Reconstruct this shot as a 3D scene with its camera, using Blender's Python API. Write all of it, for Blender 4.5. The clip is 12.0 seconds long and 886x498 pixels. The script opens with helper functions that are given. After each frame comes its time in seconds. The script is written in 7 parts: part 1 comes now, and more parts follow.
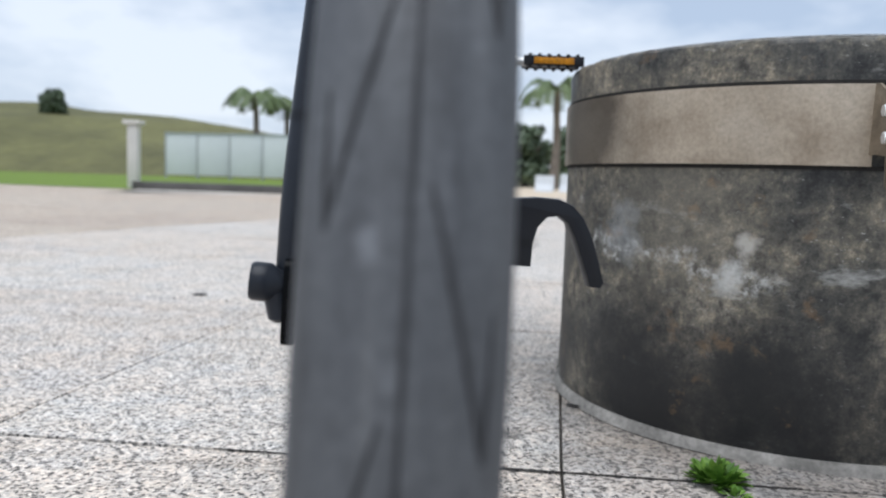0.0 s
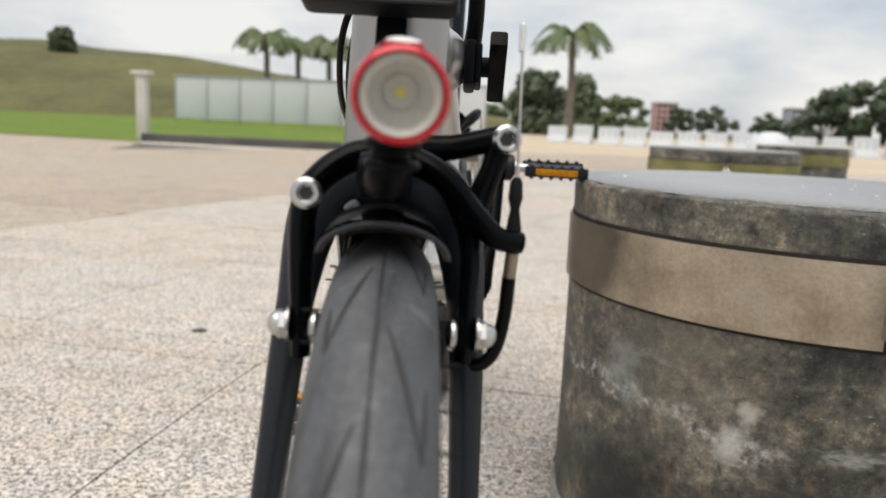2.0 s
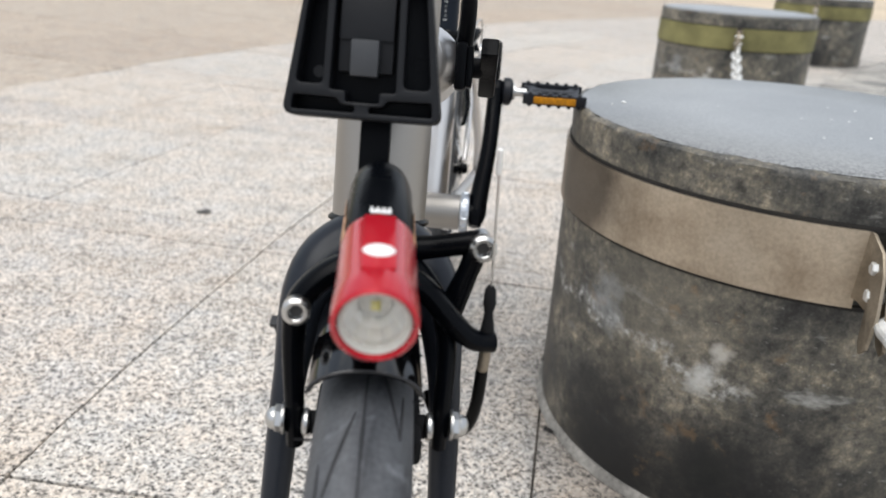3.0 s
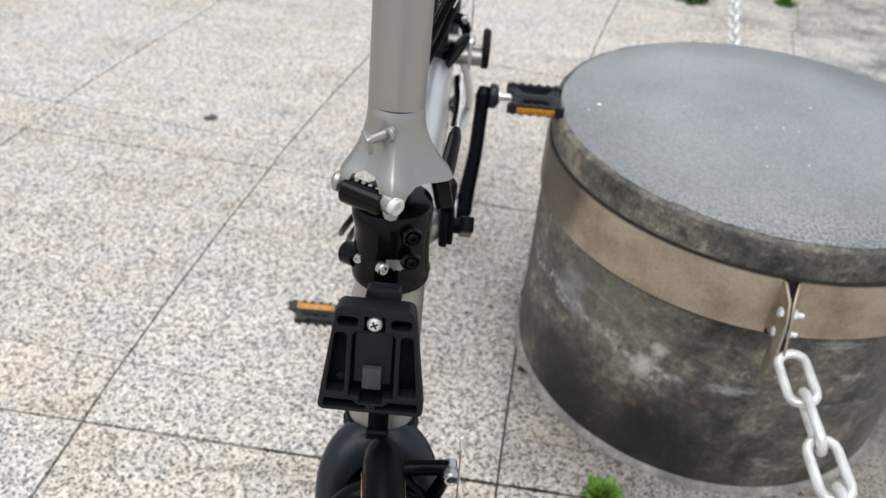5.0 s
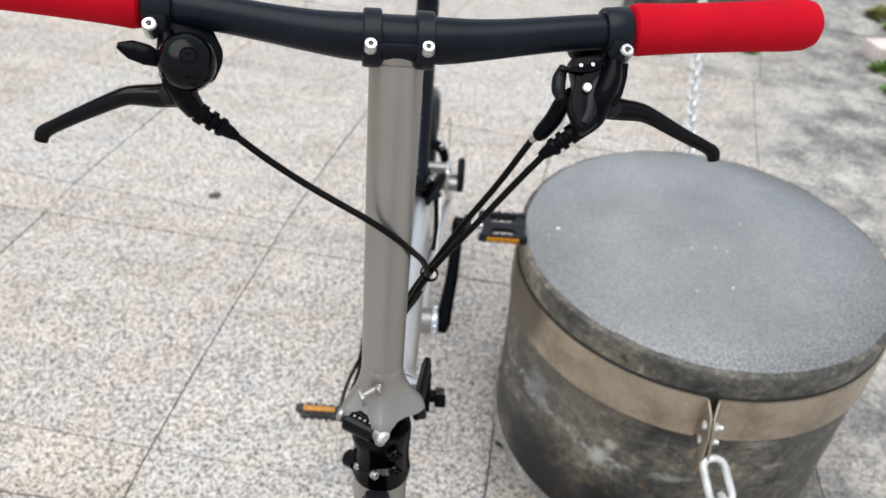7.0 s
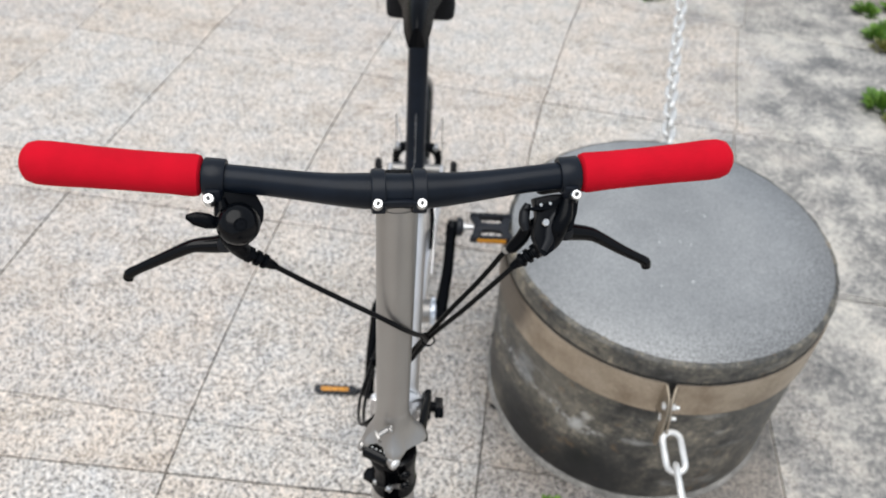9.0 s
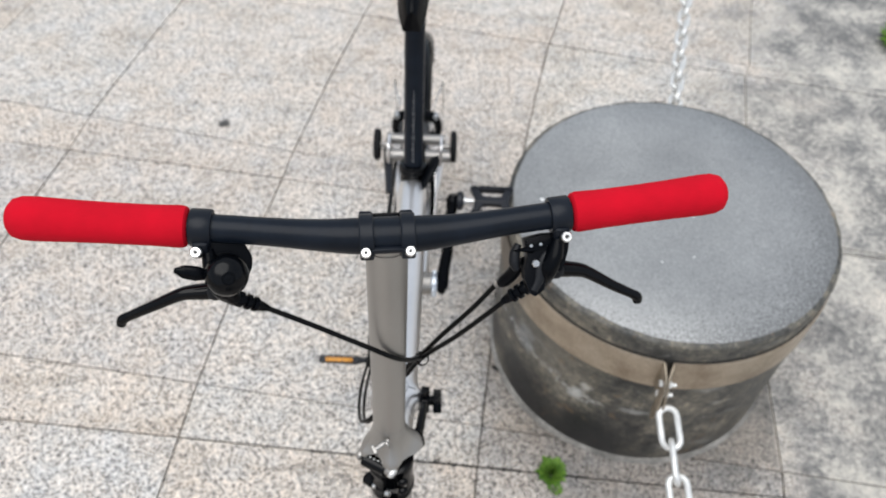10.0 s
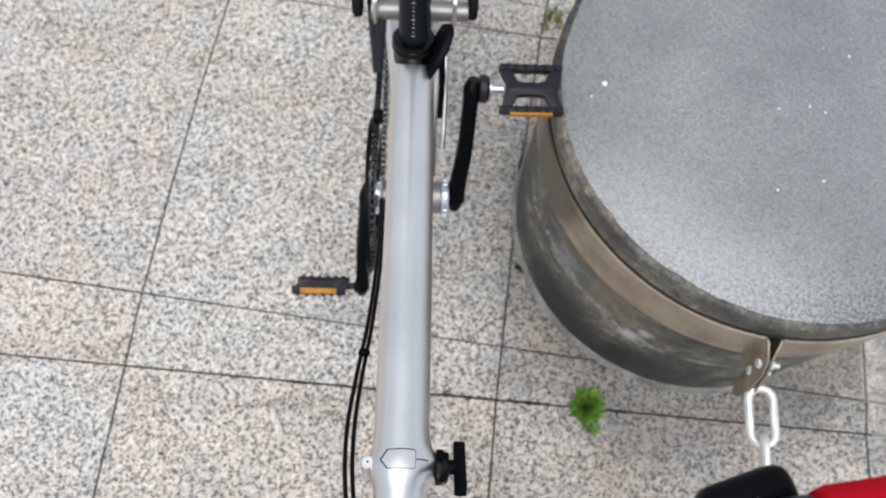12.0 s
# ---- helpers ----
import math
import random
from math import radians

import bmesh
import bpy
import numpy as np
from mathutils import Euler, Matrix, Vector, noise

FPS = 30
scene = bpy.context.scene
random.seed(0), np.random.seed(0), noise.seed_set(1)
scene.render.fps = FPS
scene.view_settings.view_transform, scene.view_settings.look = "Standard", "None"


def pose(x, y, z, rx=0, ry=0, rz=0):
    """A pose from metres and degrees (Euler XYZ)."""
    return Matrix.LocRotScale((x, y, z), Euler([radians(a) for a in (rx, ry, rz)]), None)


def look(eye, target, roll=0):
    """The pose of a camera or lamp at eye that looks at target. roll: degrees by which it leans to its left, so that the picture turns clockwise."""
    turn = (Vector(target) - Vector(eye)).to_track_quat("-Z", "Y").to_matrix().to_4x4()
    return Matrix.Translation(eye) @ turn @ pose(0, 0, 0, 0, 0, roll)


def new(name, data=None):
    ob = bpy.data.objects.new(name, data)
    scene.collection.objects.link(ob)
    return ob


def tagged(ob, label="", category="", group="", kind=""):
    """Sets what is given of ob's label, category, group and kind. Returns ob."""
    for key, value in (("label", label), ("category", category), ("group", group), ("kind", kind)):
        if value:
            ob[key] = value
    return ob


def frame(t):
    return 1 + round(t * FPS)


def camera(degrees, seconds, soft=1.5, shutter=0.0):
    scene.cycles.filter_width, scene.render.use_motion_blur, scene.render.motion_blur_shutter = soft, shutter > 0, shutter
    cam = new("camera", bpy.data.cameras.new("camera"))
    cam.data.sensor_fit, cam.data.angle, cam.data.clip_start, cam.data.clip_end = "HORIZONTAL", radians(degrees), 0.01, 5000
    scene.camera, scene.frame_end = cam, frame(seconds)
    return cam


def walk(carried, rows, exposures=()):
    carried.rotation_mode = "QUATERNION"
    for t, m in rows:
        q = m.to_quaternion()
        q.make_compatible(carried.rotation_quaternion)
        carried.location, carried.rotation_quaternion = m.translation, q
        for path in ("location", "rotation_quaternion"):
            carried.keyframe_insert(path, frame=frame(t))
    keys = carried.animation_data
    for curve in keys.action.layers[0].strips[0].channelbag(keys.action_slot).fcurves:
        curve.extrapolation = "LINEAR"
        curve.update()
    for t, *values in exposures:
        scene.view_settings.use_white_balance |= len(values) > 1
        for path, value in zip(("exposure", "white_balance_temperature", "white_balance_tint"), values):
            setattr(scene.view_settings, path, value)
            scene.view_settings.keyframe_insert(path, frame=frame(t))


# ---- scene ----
cam = camera(60.3, 12.0, soft=1.5)
# a phone's small aperture, focused at arm's length
cam.data.dof.use_dof = True
cam.data.dof.focus_distance = 0.46
cam.data.dof.aperture_fstop = 10.0
PATH = [
    (0, (0.0197, -0.1675, 0.2665), (-0.0352, 1.7931, 0.0886), 1.80),
    (0.5, (0.0207, -0.1469, 0.3141), (-0.0389, 1.8179, 0.1950), 2.00),
    (1, (0.0236, -0.1273, 0.3653), (-0.0409, 1.8378, 0.2570), 2.10),
    (1.5, (0.0272, -0.1146, 0.4294), (-0.0455, 1.8459, 0.2491), 2.20),
    (2, (0.0283, -0.1117, 0.4697), (-0.0482, 1.8292, 0.1448), 2.60),
    (2.5, (0.0287, -0.1039, 0.5229), (-0.0430, 1.7945, 0.0010), 3.00),
    (3, (0.0325, -0.1070, 0.5771), (-0.0287, 1.7228, -0.1507), 3.50),
    (3.2, (0.0372, -0.1112, 0.6086), (-0.0292, 1.6903, -0.1851), 3.60),
    (4.8, (0.0274, -0.1107, 0.8390), (0.0138, 1.4772, -0.3269), 4.60),
    (5, (0.0254, -0.1106, 0.8587), (0.0112, 1.4636, -0.3260), 4.60),
    (5.5, (0.0184, -0.1122, 0.9119), (0.0090, 1.4400, -0.3004), 4.60),
    (6, (0.0234, -0.1125, 0.9818), (0.0167, 1.4347, -0.2363), 4.40),
    (6.5, (0.0320, -0.1168, 1.0586), (0.0315, 1.4360, -0.1526), 4.20),
    (7, (0.0291, -0.1364, 1.1029), (0.0349, 1.4250, -0.0985), 3.80),
    (7.2, (0.0356, -0.1446, 1.1236), (0.0404, 1.4148, -0.0798), 3.50),
    (8.8, (0.0336, -0.1445, 1.2969), (0.0328, 1.2565, -0.0876), 2.50),
    (9, (0.0246, -0.1490, 1.3147), (0.0475, 1.2548, -0.0670), 2.80),
    (9.5, (0.0216, -0.1292, 1.3590), (0.0368, 1.1961, -0.0985), 2.30),
    (10, (0.0383, -0.0688, 1.3846), (0.0414, 1.1683, -0.1487), 1.70),
    (10.5, (0.0447, 0.0048, 1.3885), (0.0469, 1.1405, -0.2206), 1.60),
    (11, (0.0097, 0.1169, 1.3619), (0.0215, 1.1249, -0.3299), 1.80),
    (11.5, (-0.0151, 0.2364, 1.2940), (0.0155, 1.0818, -0.4845), 2.90),
    (12, (0.0068, 0.3565, 1.1907), (0.0451, 0.9953, -0.6720), 4.37),
]
walk(cam, [(t, look(eye, target, roll)) for t, eye, target, roll in PATH], [(0.0, 0.44, 5980, 10), (0.5, 0.38, 6050, 10), (1.0, 0.38, 6550, 10), (1.5, 0.37, 6700, 10), (2.5, 0.45, 7150, 11), (3.0, 0.52, 6450, 10), (3.2, 0.49, 6400, 10), (5.0, 0.46, 6350, 10), (7.0, 0.46, 6320, 10), (9.5, 0.43, 6300, 10), (10.5, 0.37, 6290, 10), (11.0, 0.33, 6280, 10), (11.5, 0.30, 6260, 10), (12.0, 0.29, 6230, 10)])

# ---- sky and light: bright overcast ----
world = bpy.data.worlds.new("sky")
scene.world = world
world.use_nodes = True
wn, wl = world.node_tree.nodes, world.node_tree.links
wn.clear()
w_out = wn.new("ShaderNodeOutputWorld")
w_bg = wn.new("ShaderNodeBackground")
w_bg.inputs["Strength"].default_value = 0.115
w_sky = wn.new("ShaderNodeTexSky")
w_sky.sky_type = "NISHITA"
w_sky.sun_disc = False
w_sky.sun_elevation = radians(58)
w_sky.sun_rotation = radians(200)
w_sky.air_density = 1.0
w_sky.dust_density = 2.0
w_co = wn.new("ShaderNodeTexCoord")
w_map = wn.new("ShaderNodeMapping")
w_map.inputs["Scale"].default_value = (1.0, 1.0, 2.6)
w_map.inputs["Location"].default_value = (0.35, 0.1, 0.2)
w_n1 = wn.new("ShaderNodeTexNoise")
w_n1.inputs["Scale"].default_value = 3.2
w_n1.inputs["Detail"].default_value = 7.0
w_n1.inputs["Roughness"].default_value = 0.52
w_ramp = wn.new("ShaderNodeValToRGB")
w_ramp.color_ramp.elements[0].position = 0.40
w_ramp.color_ramp.elements[0].color = (3.5, 4.0, 4.7, 1)
w_ramp.color_ramp.elements[1].position = 0.60
w_ramp.color_ramp.elements[1].color = (6.0, 6.15, 6.3, 1)
w_mix = wn.new("ShaderNodeMix")
w_mix.data_type = "RGBA"
w_mix.inputs["Factor"].default_value = 0.86
wl.new(w_co.outputs["Generated"], w_map.inputs["Vector"])
wl.new(w_map.outputs["Vector"], w_n1.inputs["Vector"])
wl.new(w_n1.outputs["Fac"], w_ramp.inputs["Fac"])
wl.new(w_sky.outputs["Color"], w_mix.inputs["A"])
wl.new(w_ramp.outputs["Color"], w_mix.inputs["B"])
wl.new(w_mix.outputs["Result"], w_bg.inputs["Color"])
wl.new(w_bg.outputs["Background"], w_out.inputs["Surface"])

sun_data = bpy.data.lights.new("sun", "SUN")
sun_data.energy = 2.1
sun_data.angle = radians(60)
sun_data.color = (1.0, 0.97, 0.92)
sun = new("sun", sun_data)
sun.matrix_world = look((0, 0, 20), (2.5, 5.0, 0.0))


# ---- materials ----
def shader(name):
    m = bpy.data.materials.new(name)
    m.use_nodes = True
    return m, m.node_tree.nodes, m.node_tree.links, m.node_tree.nodes["Principled BSDF"]


def ramp(nodes, stops):
    r = nodes.new("ShaderNodeValToRGB")
    while len(r.color_ramp.elements) < len(stops):
        r.color_ramp.elements.new(0.5)
    for e, (p, c) in zip(r.color_ramp.elements, stops):
        e.position, e.color = p, (*c, 1)
    return r


def noise_node(nodes, links, coords, scale, detail=4.0, rough=0.55):
    n = nodes.new("ShaderNodeTexNoise")
    n.inputs["Scale"].default_value = scale
    n.inputs["Detail"].default_value = detail
    n.inputs["Roughness"].default_value = rough
    links.new(coords, n.inputs["Vector"])
    return n


def mix_rgb(nodes, links, fac, a, b, mode="MIX"):
    n = nodes.new("ShaderNodeMix")
    n.data_type, n.blend_type = "RGBA", mode
    for key, v in (("Factor", fac), ("A", a), ("B", b)):
        if isinstance(v, (int, float)):
            n.inputs[key].default_value = v
        elif isinstance(v, tuple):
            n.inputs[key].default_value = (*v, 1)
        else:
            links.new(v, n.inputs[key])
    return n.outputs["Result"]


def bump_from(nodes, links, height, strength, distance):
    b = nodes.new("ShaderNodeBump")
    b.inputs["Strength"].default_value = strength
    b.inputs["Distance"].default_value = distance
    links.new(height, b.inputs["Height"])
    return b.outputs["Normal"]


def plain(name, color, rough, metal=0.0, vary=0.15, fine=400.0, coarse=18.0, bump=0.15, depth=0.0004, coat=0.0, spec=0.5):
    """A surface of one colour with fine grain and broad wear."""
    m, n, l, b = shader(name)
    co = n.new("ShaderNodeTexCoord").outputs["Object"]
    f, c = noise_node(n, l, co, fine, 3), noise_node(n, l, co, coarse, 5)
    dark = tuple(v * (1 - vary) for v in color)
    light = tuple(min(1, v * (1 + vary)) for v in color)
    r1 = ramp(n, [(0.3, dark), (0.7, light)])
    l.new(c.outputs["Fac"], r1.inputs["Fac"])
    r2 = ramp(n, [(0.3, (1 - vary * 0.6,) * 3), (0.7, (1.0,) * 3)])
    l.new(f.outputs["Fac"], r2.inputs["Fac"])
    l.new(mix_rgb(n, l, 1.0, r1.outputs["Color"], r2.outputs["Color"], "MULTIPLY"), b.inputs["Base Color"])
    rr = n.new("ShaderNodeMapRange")
    rr.inputs["To Min"].default_value, rr.inputs["To Max"].default_value = max(0.02, rough - 0.07), min(1, rough + 0.07)
    l.new(c.outputs["Fac"], rr.inputs["Value"])
    l.new(rr.outputs["Result"], b.inputs["Roughness"])
    b.inputs["Metallic"].default_value = metal
    b.inputs["Coat Weight"].default_value = coat
    b.inputs["Specular IOR Level"].default_value = spec
    if bump:
        l.new(bump_from(n, l, f.outputs["Fac"], bump, depth), b.inputs["Normal"])
    return m


def granite(name, pale, mid, dark_fleck, pink, stain_amount=0.5):
    """Flamed granite: crystals of several colours, joints dirtied, broad stains."""
    m, n, l, b = shader(name)
    co = n.new("ShaderNodeTexCoord").outputs["Object"]
    info = n.new("ShaderNodeObjectInfo")
    vor = n.new("ShaderNodeTexVoronoi")
    vor.inputs["Scale"].default_value = 330.0
    l.new(co, vor.inputs["Vector"])
    cells = ramp(n, [(0.0, dark_fleck), (0.13, tuple(v * 0.36 for v in mid)), (0.25, tuple(v * 0.85 for v in mid)), (0.40, tuple(min(1, v * 1.04) for v in pale)), (0.56, pink), (0.74, tuple(min(1, v * 1.25) for v in pale)), (1.0, mid)])
    sep = n.new("ShaderNodeSeparateColor")
    l.new(vor.outputs["Color"], sep.inputs["Color"])
    l.new(sep.outputs["Red"], cells.inputs["Fac"])
    flecks = noise_node(n, l, co, 118.0, 5, 0.68)
    fr = ramp(n, [(0.34, (0.12, 0.12, 0.125)), (0.41, (0.52, 0.52, 0.53)), (0.47, (1.02, 1.02, 1.02)), (0.62, (1.26, 1.25, 1.24))])
    l.new(flecks.outputs["Fac"], fr.inputs["Fac"])
    col = mix_rgb(n, l, 0.75, cells.outputs["Color"], fr.outputs["Color"], "MULTIPLY")
    patch = noise_node(n, l, co, 60.0, 5, 0.65)
    pr = ramp(n, [(0.33, (0.70, 0.72, 0.75)), (0.50, (0.98, 0.98, 0.98)), (0.66, (1.06, 1.03, 0.99))])
    l.new(patch.outputs["Fac"], pr.inputs["Fac"])
    col = mix_rgb(n, l, 0.6, col, pr.outputs["Color"], "MULTIPLY")
    broad = noise_node(n, l, co, 4.2, 7, 0.66)
    br = ramp(n, [(0.32, (0.66, 0.61, 0.55)), (0.42, (0.90, 0.86, 0.81)), (0.52, (1.02, 1.0, 0.98)), (0.64, (0.90, 0.88, 0.86)), (0.74, (1.06, 1.05, 1.03))])
    l.new(broad.outputs["Fac"], br.inputs["Fac"])
    col = mix_rgb(n, l, stain_amount, col, br.outputs["Color"], "MULTIPLY")
    smear = n.new("ShaderNodeMapping")
    smear.inputs["Scale"].default_value = (1.1, 5.5, 1.0)
    smear.inputs["Rotation"].default_value = (0.0, 0.0, 0.12)
    l.new(co, smear.inputs["Vector"])
    wash = noise_node(n, l, smear.outputs["Vector"], 2.6, 6, 0.62)
    wr = ramp(n, [(0.34, (0.80, 0.79, 0.77)), (0.47, (1.0, 1.0, 1.0)), (0.60, (1.0, 1.0, 1.0)), (0.72, (1.08, 1.08, 1.08))])
    l.new(wash.outputs["Fac"], wr.inputs["Fac"])
    col = mix_rgb(n, l, 0.8, col, wr.outputs["Color"], "MULTIPLY")
    hue = noise_node(n, l, co, 11.0, 5, 0.62)
    hr = ramp(n, [(0.36, (0.92, 0.955, 1.0)), (0.48, (1.0, 1.0, 1.0)), (0.64, (1.02, 0.98, 0.945))])
    l.new(hue.outputs["Fac"], hr.inputs["Fac"])
    col = mix_rgb(n, l, 0.85, col, hr.outputs["Color"], "MULTIPLY")
    tint = ramp(n, [(0.0, (0.9, 0.89, 0.89)), (0.35, (1.0, 0.96, 0.92)), (0.7, (0.97, 0.97, 0.97)), (1.0, (1.0, 1.0, 0.99))])
    l.new(info.outputs["Random"], tint.inputs["Fac"])
    col = mix_rgb(n, l, 1.0, col, tint.outputs["Color"], "MULTIPLY")
    # weathering: lichen-grey ground towards the lawn, rusty damp round the stone post
    geo = n.new("ShaderNodeSeparateXYZ")
    l.new(co, geo.inputs["Vector"])
    d1 = n.new("ShaderNodeVectorMath")
    d1.operation = "DISTANCE"
    d1.inputs[1].default_value = (9.65, -0.43, 0.0)
    l.new(co, d1.inputs[0])
    wob = noise_node(n, l, co, 3.5, 6, 0.65)
    edge = n.new("ShaderNodeMath")
    edge.operation = "MULTIPLY_ADD"
    edge.inputs[1].default_value, edge.inputs[2].default_value = 1.3, -0.65
    l.new(wob.outputs["Fac"], edge.inputs[0])
    total = n.new("ShaderNodeMath")
    l.new(d1.outputs["Value"], total.inputs[0])
    l.new(edge.outputs["Value"], total.inputs[1])
    mr = n.new("ShaderNodeMapRange")
    mr.inputs["From Min"].default_value, mr.inputs["From Max"].default_value = 9.20, 8.84
    l.new(total.outputs["Value"], mr.inputs["Value"])
    fine = noise_node(n, l, co, 72.0, 6, 0.75)
    lich = ramp(n, [(0.40, (0.065, 0.066, 0.067)), (0.47, (0.150, 0.149, 0.144)), (0.53, (0.35, 0.335, 0.305)), (0.60, (0.52, 0.49, 0.43)), (0.72, (0.58, 0.56, 0.50))])
    blot = noise_node(n, l, co, 5.5, 7, 0.72)
    both = n.new("ShaderNodeMix")
    both.inputs["Factor"].default_value = 0.58
    l.new(fine.outputs["Fac"], both.inputs["A"])
    l.new(blot.outputs["Fac"], both.inputs["B"])
    l.new(both.outputs["Result"], lich.inputs["Fac"])
    fac = n.new("ShaderNodeMath")
    fac.operation = "MULTIPLY"
    fac.inputs[1].default_value = 0.88
    l.new(mr.outputs["Result"], fac.inputs[0])
    col = mix_rgb(n, l, fac.outputs["Value"], col, lich.outputs["Color"])
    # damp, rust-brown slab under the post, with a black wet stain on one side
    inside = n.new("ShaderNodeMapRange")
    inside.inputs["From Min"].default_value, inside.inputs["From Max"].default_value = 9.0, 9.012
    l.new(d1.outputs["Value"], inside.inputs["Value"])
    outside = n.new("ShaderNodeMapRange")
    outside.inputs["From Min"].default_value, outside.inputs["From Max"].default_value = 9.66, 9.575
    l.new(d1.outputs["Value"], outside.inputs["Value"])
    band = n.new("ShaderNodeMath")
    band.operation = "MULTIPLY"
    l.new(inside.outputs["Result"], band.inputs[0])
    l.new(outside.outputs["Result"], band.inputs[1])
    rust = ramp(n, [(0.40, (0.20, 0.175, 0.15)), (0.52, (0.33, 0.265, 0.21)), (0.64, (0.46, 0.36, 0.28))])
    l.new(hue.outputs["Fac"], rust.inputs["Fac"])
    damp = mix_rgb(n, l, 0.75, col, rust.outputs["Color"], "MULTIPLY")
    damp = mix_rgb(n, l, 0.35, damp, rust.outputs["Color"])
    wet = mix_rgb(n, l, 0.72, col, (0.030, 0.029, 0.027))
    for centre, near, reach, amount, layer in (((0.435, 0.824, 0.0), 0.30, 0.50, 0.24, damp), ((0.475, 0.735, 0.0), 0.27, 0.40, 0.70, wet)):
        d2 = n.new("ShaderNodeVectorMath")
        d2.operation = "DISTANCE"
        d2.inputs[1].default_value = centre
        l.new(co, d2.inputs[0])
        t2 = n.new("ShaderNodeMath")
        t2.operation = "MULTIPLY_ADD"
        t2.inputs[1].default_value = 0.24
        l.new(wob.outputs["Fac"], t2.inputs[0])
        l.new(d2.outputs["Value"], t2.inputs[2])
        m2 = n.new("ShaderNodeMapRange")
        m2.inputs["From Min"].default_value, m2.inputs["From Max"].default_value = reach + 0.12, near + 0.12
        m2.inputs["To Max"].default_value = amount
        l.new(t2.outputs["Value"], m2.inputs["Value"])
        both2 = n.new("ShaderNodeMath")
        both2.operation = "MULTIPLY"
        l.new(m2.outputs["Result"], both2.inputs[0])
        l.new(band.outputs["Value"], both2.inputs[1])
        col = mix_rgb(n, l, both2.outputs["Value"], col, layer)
    l.new(col, b.inputs["Base Color"])
    b.inputs["Roughness"].default_value = 0.78
    l.new(bump_from(n, l, flecks.outputs["Fac"], 0.25, 0.002), b.inputs["Normal"])
    return m


def tyre_skin(name):
    """Slick rubber: streaks round the wheel, dusty scuffs, fine grain."""
    m, n, l, b = shader(name)
    co = n.new("ShaderNodeTexCoord").outputs["Object"]
    mp = n.new("ShaderNodeMapping")
    mp.inputs["Scale"].default_value = (150.0, 16.0, 16.0)
    l.new(co, mp.inputs["Vector"])
    streak = noise_node(n, l, mp.outputs["Vector"], 1.0, 5, 0.6)
    base = ramp(n, [(0.30, (0.034, 0.036, 0.041)), (0.47, (0.074, 0.078, 0.086)), (0.62, (0.090, 0.094, 0.102)), (0.75, (0.115, 0.118, 0.124))])
    l.new(streak.outputs["Fac"], base.inputs["Fac"])
    fine = noise_node(n, l, co, 420.0, 3, 0.6)
    fr = ramp(n, [(0.3, (0.72, 0.72, 0.72)), (0.7, (1.12, 1.12, 1.12))])
    l.new(fine.outputs["Fac"], fr.inputs["Fac"])
    col = mix_rgb(n, l, 1.0, base.outputs["Color"], fr.outputs["Color"], "MULTIPLY")
    dust = noise_node(n, l, co, 75.0, 4, 0.6)
    dm = n.new("ShaderNodeMapRange")
    dm.inputs["From Min"].default_value, dm.inputs["From Max"].default_value = 0.63, 0.74
    dm.inputs["To Max"].default_value = 0.55
    l.new(dust.outputs["Fac"], dm.inputs["Value"])
    col = mix_rgb(n, l, dm.outputs["Result"], col, (0.21, 0.22, 0.24))
    l.new(col, b.inputs["Base Color"])
    b.inputs["Roughness"].default_value = 0.62
    l.new(bump_from(n, l, fine.outputs["Fac"], 0.25, 0.0004), b.inputs["Normal"])
    return m


def stained_strap(name):
    """Bronzed sheet steel: brushed grain, dull patches, one dark weathered stretch."""
    m, n, l, b = shader(name)
    co = n.new("ShaderNodeTexCoord").outputs["Object"]
    broad, fine = noise_node(n, l, co, 13.0, 6, 0.62), noise_node(n, l, co, 260.0, 3)
    base = ramp(n, [(0.30, (0.33, 0.265, 0.195)), (0.50, (0.50, 0.42, 0.325)), (0.68, (0.58, 0.50, 0.40))])
    l.new(broad.outputs["Fac"], base.inputs["Fac"])
    fr = ramp(n, [(0.3, (0.82, 0.82, 0.82)), (0.7, (1.05, 1.05, 1.05))])
    l.new(fine.outputs["Fac"], fr.inputs["Fac"])
    col = mix_rgb(n, l, 1.0, base.outputs["Color"], fr.outputs["Color"], "MULTIPLY")
    gap = n.new("ShaderNodeVectorMath")
    gap.operation = "DISTANCE"
    gap.inputs[1].default_value = (-0.279, -0.075, 0.335)
    l.new(co, gap.inputs[0])
    torn = n.new("ShaderNodeMath")
    torn.operation = "MULTIPLY_ADD"
    torn.inputs[1].default_value = 0.06
    l.new(broad.outputs["Fac"], torn.inputs[0])
    l.new(gap.outputs["Value"], torn.inputs[2])
    dark = n.new("ShaderNodeMapRange")
    dark.inputs["From Min"].default_value, dark.inputs["From Max"].default_value = 0.115, 0.085
    dark.inputs["To Max"].default_value = 0.75
    l.new(torn.outputs["Value"], dark.inputs["Value"])
    col = mix_rgb(n, l, dark.outputs["Result"], col, (0.10, 0.085, 0.07))
    l.new(col, b.inputs["Base Color"])
    b.inputs["Metallic"].default_value = 0.8
    b.inputs["Roughness"].default_value = 0.46
    l.new(bump_from(n, l, fine.outputs["Fac"], 0.25, 0.0004), b.inputs["Normal"])
    return m


